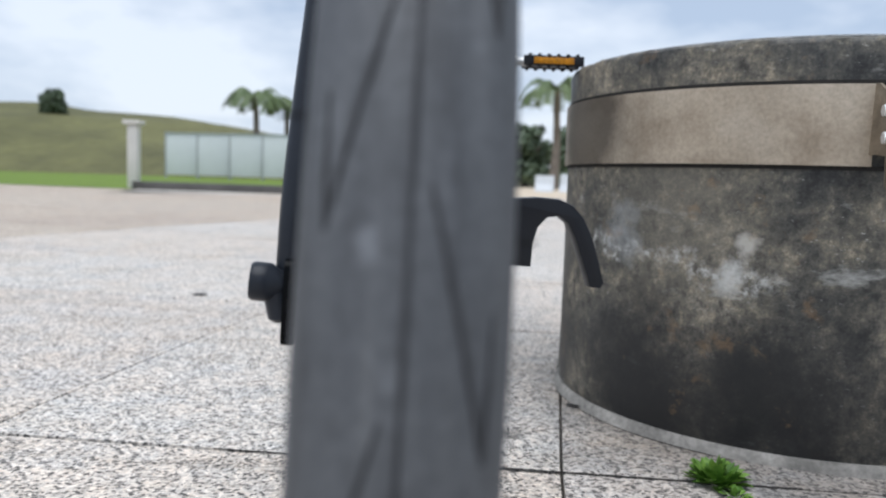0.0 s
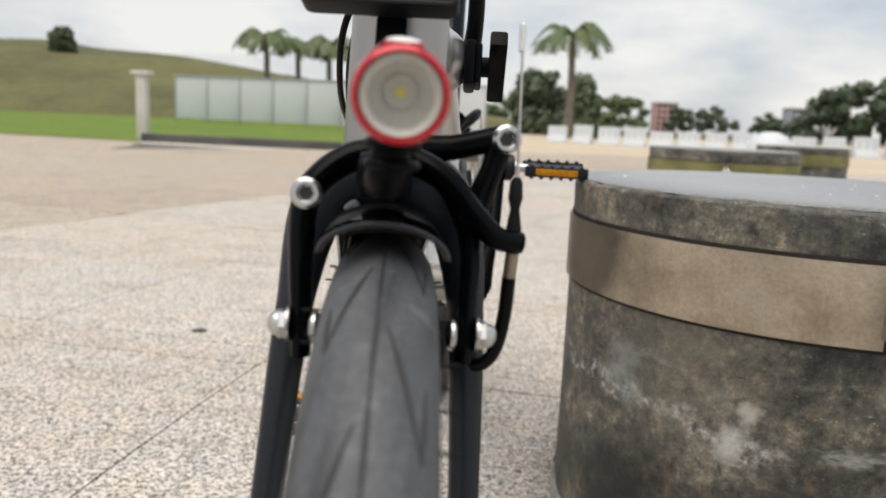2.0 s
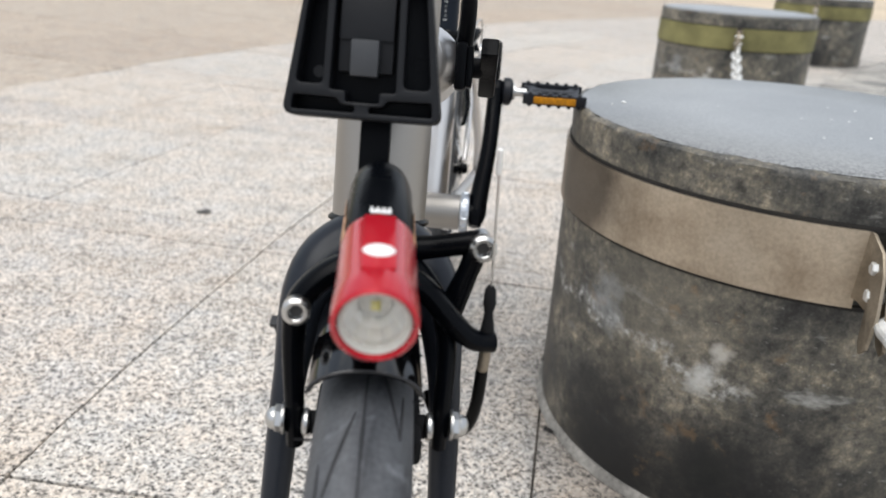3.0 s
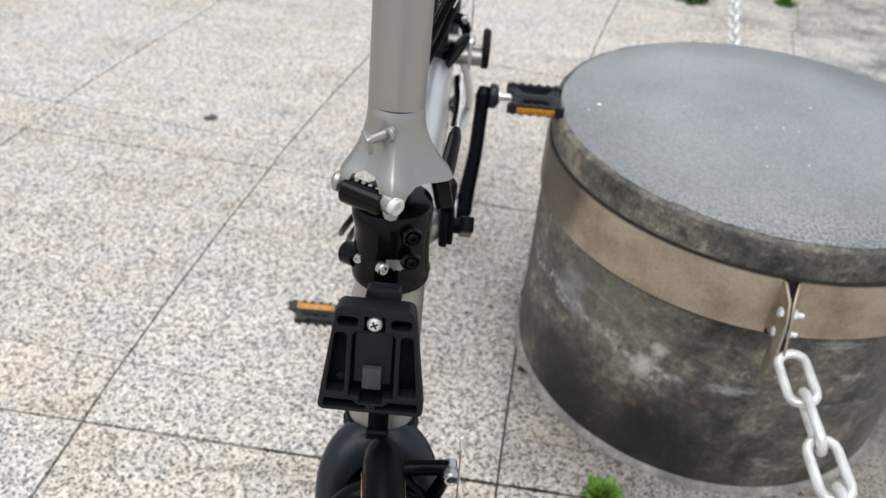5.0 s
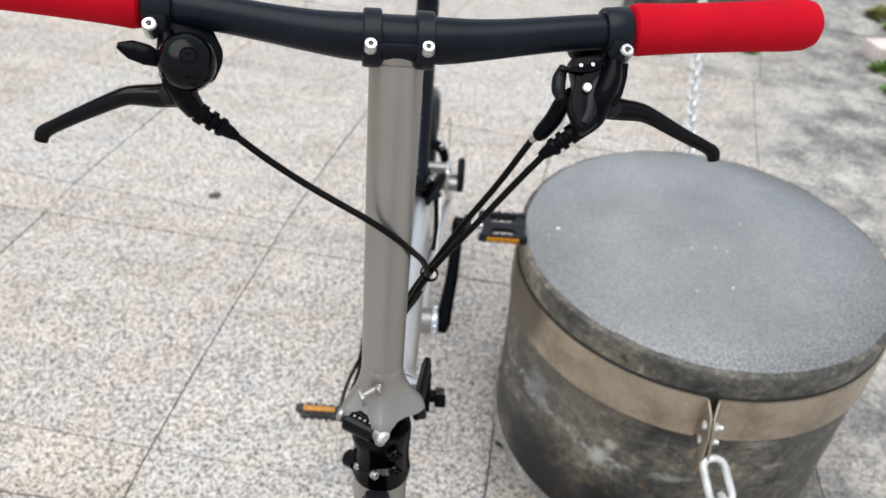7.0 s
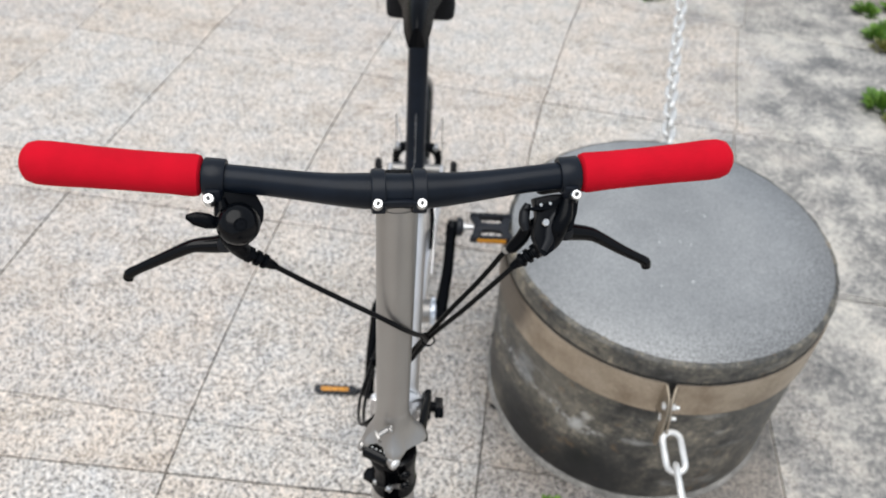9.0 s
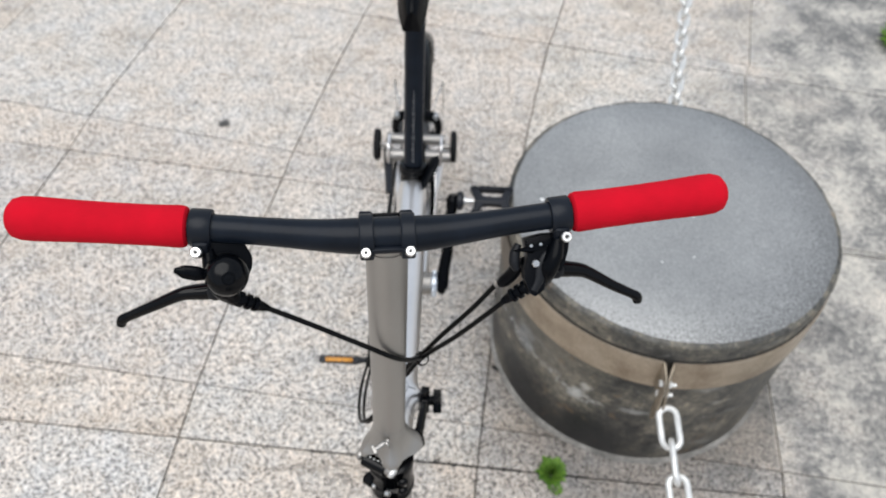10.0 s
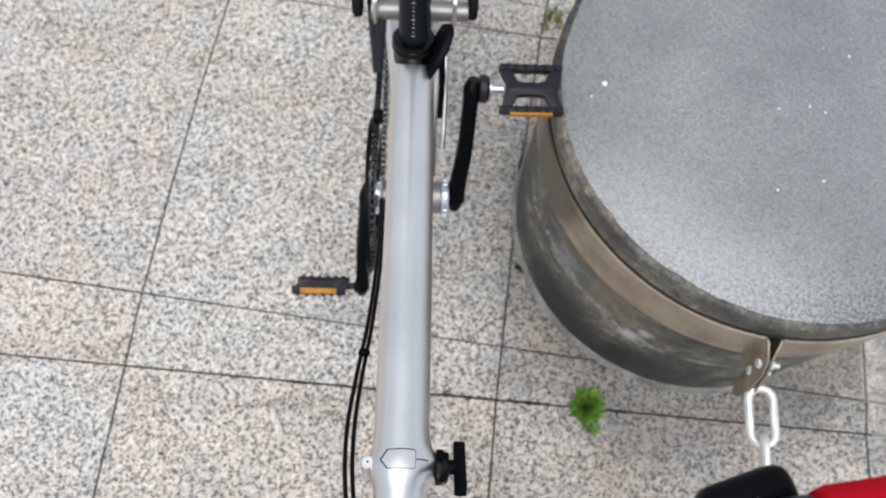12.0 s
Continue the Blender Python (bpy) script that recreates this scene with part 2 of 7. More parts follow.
def leafy(name, a, b_col):
    m, n, l, b = shader(name)
    geo = n.new("ShaderNodeNewGeometry")
    r = ramp(n, [(0.0, a), (1.0, b_col)])
    l.new(geo.outputs["Random Per Island"], r.inputs["Fac"])
    co = n.new("ShaderNodeTexCoord").outputs["Object"]
    f = noise_node(n, l, co, 7.0, 4)
    fr = ramp(n, [(0.3, (0.6, 0.6, 0.6)), (0.7, (1, 1, 1))])
    l.new(f.outputs["Fac"], fr.inputs["Fac"])
    l.new(mix_rgb(n, l, 1.0, r.outputs["Color"], fr.outputs["Color"], "MULTIPLY"), b.inputs["Base Color"])
    b.inputs["Roughness"].default_value = 0.6
    return m


def worn_stone(name, polish):
    """Dark granite of the posts: streaks of lime, dark lower parts, fine grain."""
    m, n, l, b = shader(name)
    co = n.new("ShaderNodeTexCoord").outputs["Object"]
    fine = noise_node(n, l, co, 330.0, 4, 0.7)
    mid = noise_node(n, l, co, 7.5, 9, 0.70)
    base = ramp(n, [(0.34, (0.027, 0.0275, 0.028)), (0.46, (0.070, 0.069, 0.063)), (0.56, (0.140, 0.130, 0.109)), (0.68, (0.28, 0.255, 0.21))])
    l.new(mid.outputs["Fac"], base.inputs["Fac"])
    grain = ramp(n, [(0.35, (0.7, 0.7, 0.7)), (0.7, (1.25, 1.25, 1.25))])
    l.new(fine.outputs["Fac"], grain.inputs["Fac"])
    col = mix_rgb(n, l, 1.0, base.outputs["Color"], grain.outputs["Color"], "MULTIPLY")
    grit = noise_node(n, l, co, 70.0, 6, 0.75)
    gr = ramp(n, [(0.36, (0.30, 0.30, 0.31)), (0.47, (0.85, 0.85, 0.85)), (0.57, (1.25, 1.2, 1.1)), (0.68, (2.6, 2.4, 2.1))])
    l.new(grit.outputs["Fac"], gr.inputs["Fac"])
    col = mix_rgb(n, l, 0.9, col, gr.outputs["Color"], "MULTIPLY")
    mp = n.new("ShaderNodeMapping")
    mp.inputs["Scale"].default_value = (9.0, 9.0, 26.0)
    mp.inputs["Rotation"].default_value = (0.35, 0.0, 0.0)
    l.new(co, mp.inputs["Vector"])
    lime = noise_node(n, l, mp.outputs["Vector"], 1.0, 6, 0.7)
    lr = ramp(n, [(0.60, (0, 0, 0)), (0.72, (1, 1, 1))])
    l.new(lime.outputs["Fac"], lr.inputs["Fac"])
    lsep = n.new("ShaderNodeSeparateColor")
    l.new(lr.outputs["Color"], lsep.inputs["Color"])
    lf = n.new("ShaderNodeMath")
    lf.operation = "MULTIPLY"
    lf.inputs[1].default_value = 0.55
    l.new(lsep.outputs["Red"], lf.inputs[0])
    col = mix_rgb(n, l, lf.outputs["Value"], col, (0.55, 0.55, 0.52))
    # a drip line of lime round the weather side
    sx = n.new("ShaderNodeSeparateXYZ")
    l.new(co, sx.inputs["Vector"])
    turn_node = n.new("ShaderNodeMath")
    turn_node.operation = "ARCTAN2"
    l.new(sx.outputs["Y"], turn_node.inputs[0])
    l.new(sx.outputs["X"], turn_node.inputs[1])
    line = n.new("ShaderNodeMath")
    line.operation = "MULTIPLY_ADD"
    line.inputs[1].default_value, line.inputs[2].default_value = 0.034, -0.1055
    l.new(turn_node.outputs["Value"], line.inputs[0])
    rise = n.new("ShaderNodeMath")
    l.new(line.outputs["Value"], rise.inputs[0])
    l.new(sx.outputs["Z"], rise.inputs[1])
    wv = noise_node(n, l, co, 16.0, 5, 0.65)
    wob = n.new("ShaderNodeMath")
    wob.operation = "MULTIPLY_ADD"
    wob.inputs[1].default_value, wob.inputs[2].default_value = 0.11, -0.055
    l.new(wv.outputs["Fac"], wob.inputs[0])
    off = n.new("ShaderNodeMath")
    l.new(rise.outputs["Value"], off.inputs[0])
    l.new(wob.outputs["Value"], off.inputs[1])
    far = n.new("ShaderNodeMath")
    far.operation = "ABSOLUTE"
    l.new(off.outputs["Value"], far.inputs[0])
    band = n.new("ShaderNodeMapRange")
    band.inputs["From Min"].default_value, band.inputs["From Max"].default_value = 0.014, 0.002
    l.new(far.outputs["Value"], band.inputs["Value"])
    ends = n.new("ShaderNodeMapRange")
    ends.inputs["From Min"].default_value, ends.inputs["From Max"].default_value = -1.93, -2.10
    l.new(turn_node.outputs["Value"], ends.inputs["Value"])
    spots = noise_node(n, l, co, 90.0, 5, 0.75)
    sr = n.new("ShaderNodeMapRange")
    sr.inputs["From Min"].default_value, sr.inputs["From Max"].default_value = 0.46, 0.66
    l.new(spots.outputs["Fac"], sr.inputs["Value"])
    k1 = n.new("ShaderNodeMath")
    k1.operation = "MULTIPLY"
    l.new(band.outputs["Result"], k1.inputs[0])
    l.new(ends.outputs["Result"], k1.inputs[1])
    k2 = n.new("ShaderNodeMath")
    k2.operation = "MULTIPLY"
    l.new(k1.outputs["Value"], k2.inputs[0])
    l.new(sr.outputs["Result"], k2.inputs[1])
    col = mix_rgb(n, l, k2.outputs["Value"], col, (0.62, 0.62, 0.60))
    # flakes of lime drawn out along the stone's girth
    girth = n.new("ShaderNodeCombineXYZ")
    l.new(turn_node.outputs["Value"], girth.inputs["X"])
    l.new(sx.outputs["Z"], girth.inputs["Z"])
    fm = n.new("ShaderNodeMapping")
    fm.inputs["Scale"].default_value = (34.0, 1.0, 260.0)
    fm.inputs["Rotation"].default_value = (0.0, 0.12, 0.0)
    l.new(girth.outputs["Vector"], fm.inputs["Vector"])
    flakes = noise_node(n, l, fm.outputs["Vector"], 1.0, 5, 0.7)
    ff = n.new("ShaderNodeMapRange")
    ff.inputs["From Min"].default_value, ff.inputs["From Max"].default_value = 0.60, 0.70
    ff.inputs["To Max"].default_value = 0.8
    l.new(flakes.outputs["Fac"], ff.inputs["Value"])
    patchy = n.new("ShaderNodeMapRange")
    patchy.inputs["From Min"].default_value, patchy.inputs["From Max"].default_value = 0.46, 0.58
    l.new(wv.outputs["Fac"], patchy.inputs["Value"])
    fk = n.new("ShaderNodeMath")
    fk.operation = "MULTIPLY"
    l.new(ff.outputs["Result"], fk.inputs[0])
    l.new(patchy.outputs["Result"], fk.inputs[1])
    col = mix_rgb(n, l, fk.outputs["Value"], col, (0.50, 0.49, 0.46))
    # ragged blotches: black algae low on the weather side, lime where water ran, one blue-grey patch
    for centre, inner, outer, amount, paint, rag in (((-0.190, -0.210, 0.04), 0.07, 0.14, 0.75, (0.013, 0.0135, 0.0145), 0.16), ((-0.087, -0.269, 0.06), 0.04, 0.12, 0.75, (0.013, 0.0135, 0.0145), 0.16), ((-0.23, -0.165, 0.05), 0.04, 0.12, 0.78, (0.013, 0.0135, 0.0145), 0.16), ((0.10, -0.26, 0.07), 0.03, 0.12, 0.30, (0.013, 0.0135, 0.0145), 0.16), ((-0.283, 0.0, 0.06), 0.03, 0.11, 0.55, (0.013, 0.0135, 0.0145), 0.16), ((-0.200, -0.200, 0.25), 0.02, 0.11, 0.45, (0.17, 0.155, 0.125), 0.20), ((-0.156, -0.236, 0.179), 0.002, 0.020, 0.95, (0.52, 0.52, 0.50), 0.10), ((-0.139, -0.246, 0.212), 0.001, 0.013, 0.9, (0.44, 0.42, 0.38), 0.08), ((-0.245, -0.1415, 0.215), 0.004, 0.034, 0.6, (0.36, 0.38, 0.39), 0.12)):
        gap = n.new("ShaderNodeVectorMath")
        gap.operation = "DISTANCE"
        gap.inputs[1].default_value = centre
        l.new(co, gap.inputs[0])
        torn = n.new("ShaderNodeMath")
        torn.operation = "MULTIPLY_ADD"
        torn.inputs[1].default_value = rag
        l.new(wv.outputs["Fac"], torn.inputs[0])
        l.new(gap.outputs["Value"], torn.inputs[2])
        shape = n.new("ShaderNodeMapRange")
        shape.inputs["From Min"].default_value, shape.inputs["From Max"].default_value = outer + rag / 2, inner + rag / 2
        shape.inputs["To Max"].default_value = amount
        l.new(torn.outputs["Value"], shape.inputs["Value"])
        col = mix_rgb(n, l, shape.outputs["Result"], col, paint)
    rusty = noise_node(n, l, co, 21.0, 5, 0.7)
    rf = n.new("ShaderNodeMapRange")
    rf.inputs["From Min"].default_value, rf.inputs["From Max"].default_value = 0.60, 0.76
    rf.inputs["To Max"].default_value = 0.6
    l.new(rusty.outputs["Fac"], rf.inputs["Value"])
    col = mix_rgb(n, l, rf.outputs["Result"], col, (0.25, 0.155, 0.075))
    l.new(col, b.inputs["Base Color"])
    b.inputs["Specular IOR Level"].default_value = 0.4
    rr = ramp(n, [(0.3, (polish,) * 3), (0.7, (polish + 0.3,) * 3)])
    l.new(mid.outputs["Fac"], rr.inputs["Fac"])
    l.new(rr.outputs["Color"], b.inputs["Roughness"])
    l.new(bump_from(n, l, fine.outputs["Fac"], 0.15, 0.0008), b.inputs["Normal"])
    return m


def top_stone(name):
    m, n, l, b = shader(name)
    co = n.new("ShaderNodeTexCoord").outputs["Object"]
    fine = noise_node(n, l, co, 300.0, 4, 0.75)
    mid = noise_node(n, l, co, 5.0, 6, 0.6)
    base = ramp(n, [(0.3, (0.15, 0.154, 0.155)), (0.7, (0.245, 0.25, 0.248))])
    l.new(mid.outputs["Fac"], base.inputs["Fac"])
    grain = ramp(n, [(0.33, (0.55, 0.55, 0.55)), (0.5, (1, 1, 1)), (0.70, (1.5, 1.48, 1.45))])
    l.new(fine.outputs["Fac"], grain.inputs["Fac"])
    col = mix_rgb(n, l, 1.0, base.outputs["Color"], grain.outputs["Color"], "MULTIPLY")
    # pitted, lichen-dark rim and a few pale scuffs
    dist = n.new("ShaderNodeVectorMath")
    dist.operation = "DISTANCE"
    dist.inputs[1].default_value = (-0.042, 0.012, 0.41)
    l.new(co, dist.inputs[0])
    pits = noise_node(n, l, co, 260.0, 5, 0.72)
    reach = n.new("ShaderNodeMath")
    reach.operation = "MULTIPLY_ADD"
    reach.inputs[1].default_value = 1.6
    l.new(dist.outputs["Value"], reach.inputs[0])
    l.new(pits.outputs["Fac"], reach.inputs[2])
    dark = n.new("ShaderNodeMapRange")
    dark.inputs["From Min"].default_value, dark.inputs["From Max"].default_value = 0.925, 1.01
    dark.inputs["To Max"].default_value = 0.85
    l.new(reach.outputs["Value"], dark.inputs["Value"])
    col = mix_rgb(n, l, dark.outputs["Result"], col, (0.05, 0.05, 0.048))
    scuff = noise_node(n, l, co, 30.0, 5, 0.7)
    pale = n.new("ShaderNodeMapRange")
    pale.inputs["From Min"].default_value, pale.inputs["From Max"].default_value = 0.64, 0.74
    pale.inputs["To Max"].default_value = 0.4
    l.new(scuff.outputs["Fac"], pale.inputs["Value"])
    col = mix_rgb(n, l, pale.outputs["Result"], col, (0.36, 0.36, 0.35))
    l.new(col, b.inputs["Base Color"])
    b.inputs["Roughness"].default_value = 0.40
    b.inputs["Specular IOR Level"].default_value = 0.8
    b.inputs["Coat Weight"].default_value = 0.85
    b.inputs["Coat Roughness"].default_value = 0.30
    l.new(bump_from(n, l, fine.outputs["Fac"], 0.2, 0.0008), b.inputs["Normal"])
    return m


M_SLAB = granite("flamed_granite", (0.60, 0.575, 0.54), (0.43, 0.41, 0.385), (0.05, 0.05, 0.05), (0.555, 0.505, 0.455))
M_BAND = granite("brown_granite", (0.50, 0.44, 0.37), (0.38, 0.33, 0.28), (0.12, 0.11, 0.1), (0.45, 0.37, 0.3))
M_JOINT = plain("joint_dirt", (0.14, 0.128, 0.11), 0.95, vary=0.4, fine=150, coarse=6)
M_GRIME_SHADE = plain("black_grime_shade", (0.022, 0.020, 0.018), 0.95, vary=0.4, fine=150, coarse=40)
M_SAND = plain("tan_paving", (0.52, 0.43, 0.32), 0.9, vary=0.12, fine=60, coarse=0.6)
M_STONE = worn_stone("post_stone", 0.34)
M_TOP = top_stone("sawn_stone")
M_STRAP_N = stained_strap("stained_bronze_steel")
M_LUG = plain("dark_bronze", (0.33, 0.28, 0.215), 0.5, 0.8, vary=0.3, fine=300, coarse=40, bump=0.25)
M_MOSSY = plain("mossy_strap", (0.20, 0.185, 0.075), 0.85, 0.0, vary=0.4, fine=200, coarse=8, bump=0.3)
M_STEEL = plain("steel", (0.55, 0.55, 0.54), 0.28, 1.0, vary=0.1)
M_CHAIN = plain("galvanised", (0.74, 0.74, 0.72), 0.42, 0.55, vary=0.14, fine=500, coarse=60)
M_TI = plain("bead_blasted_titanium", (0.36, 0.345, 0.325), 0.40, 0.9, vary=0.05, fine=900, coarse=12, bump=0.08)
M_TI2 = plain("brushed_titanium", (0.82, 0.80, 0.785), 0.37, 1.0, vary=0.06, fine=700, coarse=14, bump=0.06)
M_CUP = plain("blue_grey_alloy", (0.62, 0.66, 0.71), 0.30, 0.9, vary=0.1)
M_LINKS = plain("oiled_steel", (0.045, 0.045, 0.046), 0.30, 0.7, vary=0.3, fine=300, bump=0.0)
M_BLK = plain("satin_black", (0.0016, 0.0021, 0.0032), 0.27, 0.0, vary=0.15, fine=600, bump=0.05, spec=0.08)
M_GLOSS = plain("gloss_black", (0.0014, 0.0015, 0.0019), 0.15, 0.0, vary=0.15, bump=0.0, spec=0.18)
# blue-grey base colour carries the sky's reflection on the black fork
M_FORK = plain("fork_sky_tint", (0.016, 0.0195, 0.027), 0.34, 0.0, vary=0.2, fine=500, coarse=25, bump=0.05, spec=0.25)
M_PLAST = plain("black_plastic", (0.0026, 0.0032, 0.0046), 0.38, 0.0, vary=0.2, fine=900, bump=0.12, spec=0.075)
M_GREYP = plain("grey_plastic", (0.0125, 0.0138, 0.0178), 0.36, 0.0, vary=0.12, fine=900, bump=0.1, spec=0.25)
M_CABLE = plain("cable_housing", (0.003, 0.003, 0.0033), 0.33, 0.0, vary=0.1, bump=0.0, spec=0.12)
M_CARBON = plain("carbon_laminate", (0.0062, 0.0092, 0.0150), 0.34, 0.0, vary=0.25, fine=260, coarse=30, bump=0.05, spec=0.15)
M_FOAM = plain("red_foam", (0.49, 0.0035, 0.015), 0.9, 0.0, vary=0.09, fine=1400, coarse=40, bump=0.4, depth=0.0006, spec=0.12)
M_REDA = plain("red_anodised", (0.46, 0.008, 0.020), 0.22, 0.25, vary=0.06, fine=700, bump=0.0, coat=0.3)
M_AMBER = plain("amber_reflector", (0.50, 0.205, 0.004), 0.30, 0.0, vary=0.35, fine=420, coarse=300, bump=0.4, coat=0.1, spec=0.3)
M_TYRE = tyre_skin("slick_tyre")
M_BLOCK = plain("block_plastic", (0.0056, 0.0064, 0.0084), 0.46, 0.0, vary=0.15, fine=900, coarse=60, bump=0.14, spec=0.24)
M_TONGUE = plain("grey_nylon", (0.030, 0.0325, 0.037), 0.42, 0.0, vary=0.1, fine=900, coarse=60, bump=0.1, spec=0.5)
M_GUARD = plain("guard_gloss", (0.0020, 0.0020, 0.0024), 0.05, 0.0, vary=0.1, bump=0.0, spec=0.55)
M_COLLAR = plain("anodised_black", (0.0065, 0.0088, 0.0135), 0.36, 0.0, vary=0.12, fine=700, bump=0.05, spec=0.18)
M_BELL = plain("bell_lacquer", (0.0016, 0.0020, 0.0028), 0.18, 0.0, vary=0.1, bump=0.0, spec=0.16)
M_WINDOW = plain("display_window", (0.12, 0.13, 0.15), 0.15, 0.0, vary=0.1, bump=0.0)
M_LIP = plain("guard_lip", (0.035, 0.035, 0.038), 0.25, 0.0, vary=0.1, bump=0.0)
M_EDGE = plain("cut_edge", (0.30, 0.30, 0.31), 0.4, 0.0, vary=0.15, fine=600, bump=0.0)
M_SOCKET = plain("socket_dark", (0.05, 0.05, 0.05), 0.5, 0.6, vary=0.1, bump=0.0)
M_GROOVE = plain("groove_rubber", (0.030, 0.031, 0.034), 0.8, 0.0, vary=0.2, fine=700, coarse=45)
M_RUBD = plain("dark_rubber", (0.012, 0.012, 0.013), 0.7, 0.0, vary=0.2, fine=700, coarse=45, spec=0.12)
M_WHITE = plain("white_print", (0.75, 0.75, 0.74), 0.5, vary=0.04, bump=0.0)
M_CREAM = plain("cream_gasket", (0.50, 0.49, 0.45), 0.5, vary=0.06, bump=0.0)
M_COPPER = plain("copper_print", (0.62, 0.33, 0.17), 0.4, 0.3, vary=0.15)
M_REFL = plain("chrome_reflector", (0.86, 0.86, 0.84), 0.42, 0.85, vary=0.05, bump=0.0)
M_LED = plain("led_chip", (0.62, 0.56, 0.16), 0.4, vary=0.05, bump=0.0)
M_LEAF = leafy("weed_leaf", (0.07, 0.18, 0.015), (0.20, 0.36, 0.045))
M_DRY = leafy("dry_sprig", (0.18, 0.20, 0.05), (0.36, 0.34, 0.11))
M_LIME = plain("lime_mortar", (0.29, 0.275, 0.25), 0.9, vary=0.6, fine=200, coarse=16)


def lens_glass():
    """A clear pane with a faint reflection."""
    m, n, l, b = shader("lens_glass")
    clear, gloss, mix = n.new("ShaderNodeBsdfTransparent"), n.new("ShaderNodeBsdfGlossy"), n.new("ShaderNodeMixShader")
    gloss.inputs["Roughness"].default_value = 0.02
    mix.inputs["Fac"].default_value = 0.07
    l.new(clear.outputs["BSDF"], mix.inputs[1])
    l.new(gloss.outputs["BSDF"], mix.inputs[2])
    l.new(mix.outputs["Shader"], n["Material Output"].inputs["Surface"])
    return m


M_LENS = lens_glass()


# ---- shape helpers ----
def spline(points, steps=6):
    """Catmull-Rom through the points."""
    p = [Vector(q) for q in points]
    p = [2 * p[0] - p[1]] + p + [2 * p[-1] - p[-2]]
    out = []
    for i in range(1, len(p) - 2):
        for k in range(steps):
            t = k / steps
            a, b, c, d = p[i - 1], p[i], p[i + 1], p[i + 2]
            out.append(0.5 * ((2 * b) + (c - a) * t + (2 * a - 5 * b + 4 * c - d) * t * t + (3 * b - a - 3 * c + d) * t ** 3))
    out.append(p[-2])
    return out


def tube(bm, points, radius, seg=14, flat=1.0, side=None, closed=False, caps=True):
    """Sweep a ring along points; radius: one number or one per point; flat: second radius over the first, along side."""
    pts = [Vector(q) for q in points]
    n = len(pts)
    rad = radius if isinstance(radius, (list, tuple)) else [radius] * n
    if len(rad) != n:
        rad = [float(v) for v in np.interp(np.linspace(0, 1, n), np.linspace(0, 1, len(rad)), rad)]
    rad = [float(v) for v in rad]
    tang = []
    for i in range(n):
        a = pts[(i - 1) % n] if closed or i else pts[0]
        b = pts[(i + 1) % n] if closed or i < n - 1 else pts[-1]
        tang.append((b - a).normalized())
    u = Vector(side) if side else tang[0].orthogonal()
    rings = []
    for i in range(n):
        u = (u - tang[i] * u.dot(tang[i])).normalized()
        w = tang[i].cross(u)
        rings.append([bm.verts.new(pts[i] + rad[i] * (math.cos(2 * math.pi * k / seg) * u + flat * math.sin(2 * math.pi * k / seg) * w)) for k in range(seg)])
    for i in range(n if closed else n - 1):
        a, b = rings[i], rings[(i + 1) % n]
        for k in range(seg):
            bm.faces.new((a[k], a[(k + 1) % seg], b[(k + 1) % seg], b[k]))
    if caps and not closed:
        bm.faces.new(list(reversed(rings[0])))
        bm.faces.new(rings[-1])
    return bm


def lathe(bm, profile, m, seg=40, a0=0.0, a1=2 * math.pi, close_profile=False):
    """Turn a profile of (radius, height) round the z axis of the pose m."""
    full = abs(a1 - a0 - 2 * math.pi) < 1e-6
    count = seg if full else seg + 1
    rings = []
    for k in range(count):
        a = a0 + (a1 - a0) * k / seg
        rings.append([bm.verts.new(m @ Vector((r * math.cos(a), r * math.sin(a), h))) for r, h in profile])
    np_ = len(profile)
    for k in range(seg):
        a, b = rings[k], rings[(k + 1) % count]
        for i in range(np_ if close_profile else np_ - 1):
            j = (i + 1) % np_
            bm.faces.new((a[i], b[i], b[j], a[j]))
    if not close_profile and full:
        for i, flip in ((0, True), (-1, False)):
            if profile[i][0] > 1e-6:
                loop = [r[i] for r in rings]
                bm.faces.new(loop if flip else list(reversed(loop)))
    if not full:
        for r, flip in ((rings[0], False), (rings[-1], True)):
            if close_profile:
                bm.faces.new(list(reversed(r)) if flip else r)
    bmesh.ops.remove_doubles(bm, verts=bm.verts, dist=1e-7)
    return bm


def along(a, b):
    """A pose at a whose z axis points to b."""
    a, b = Vector(a), Vector(b)
    return Matrix.Translation(a) @ (b - a).to_track_quat("Z", "Y").to_matrix().to_4x4()


def rod(bm, a, b, r, seg=16, bevel=0.0, r2=None):
    h = (Vector(b) - Vector(a)).length
    r2 = r if r2 is None else r2
    e = min(bevel, r * 0.8, h * 0.4)
    prof = [(r, 0), (r2, h)] if not e else [(r - e, 0), (r, e), (r2, h - e), (r2 - e, h)]
    return lathe(bm, prof, along(a, b), seg)


def box(bm, size, m, bevel=0.0, segs=2):
    made = bmesh.ops.create_cube(bm, size=1.0, matrix=m @ Matrix.Diagonal((*size, 1)))
    if bevel:
        edges = {e for v in made["verts"] for e in v.link_edges}
        bmesh.ops.bevel(bm, geom=list(edges), offset=bevel, segments=segs, affect="EDGES", profile=0.6)
    return bm


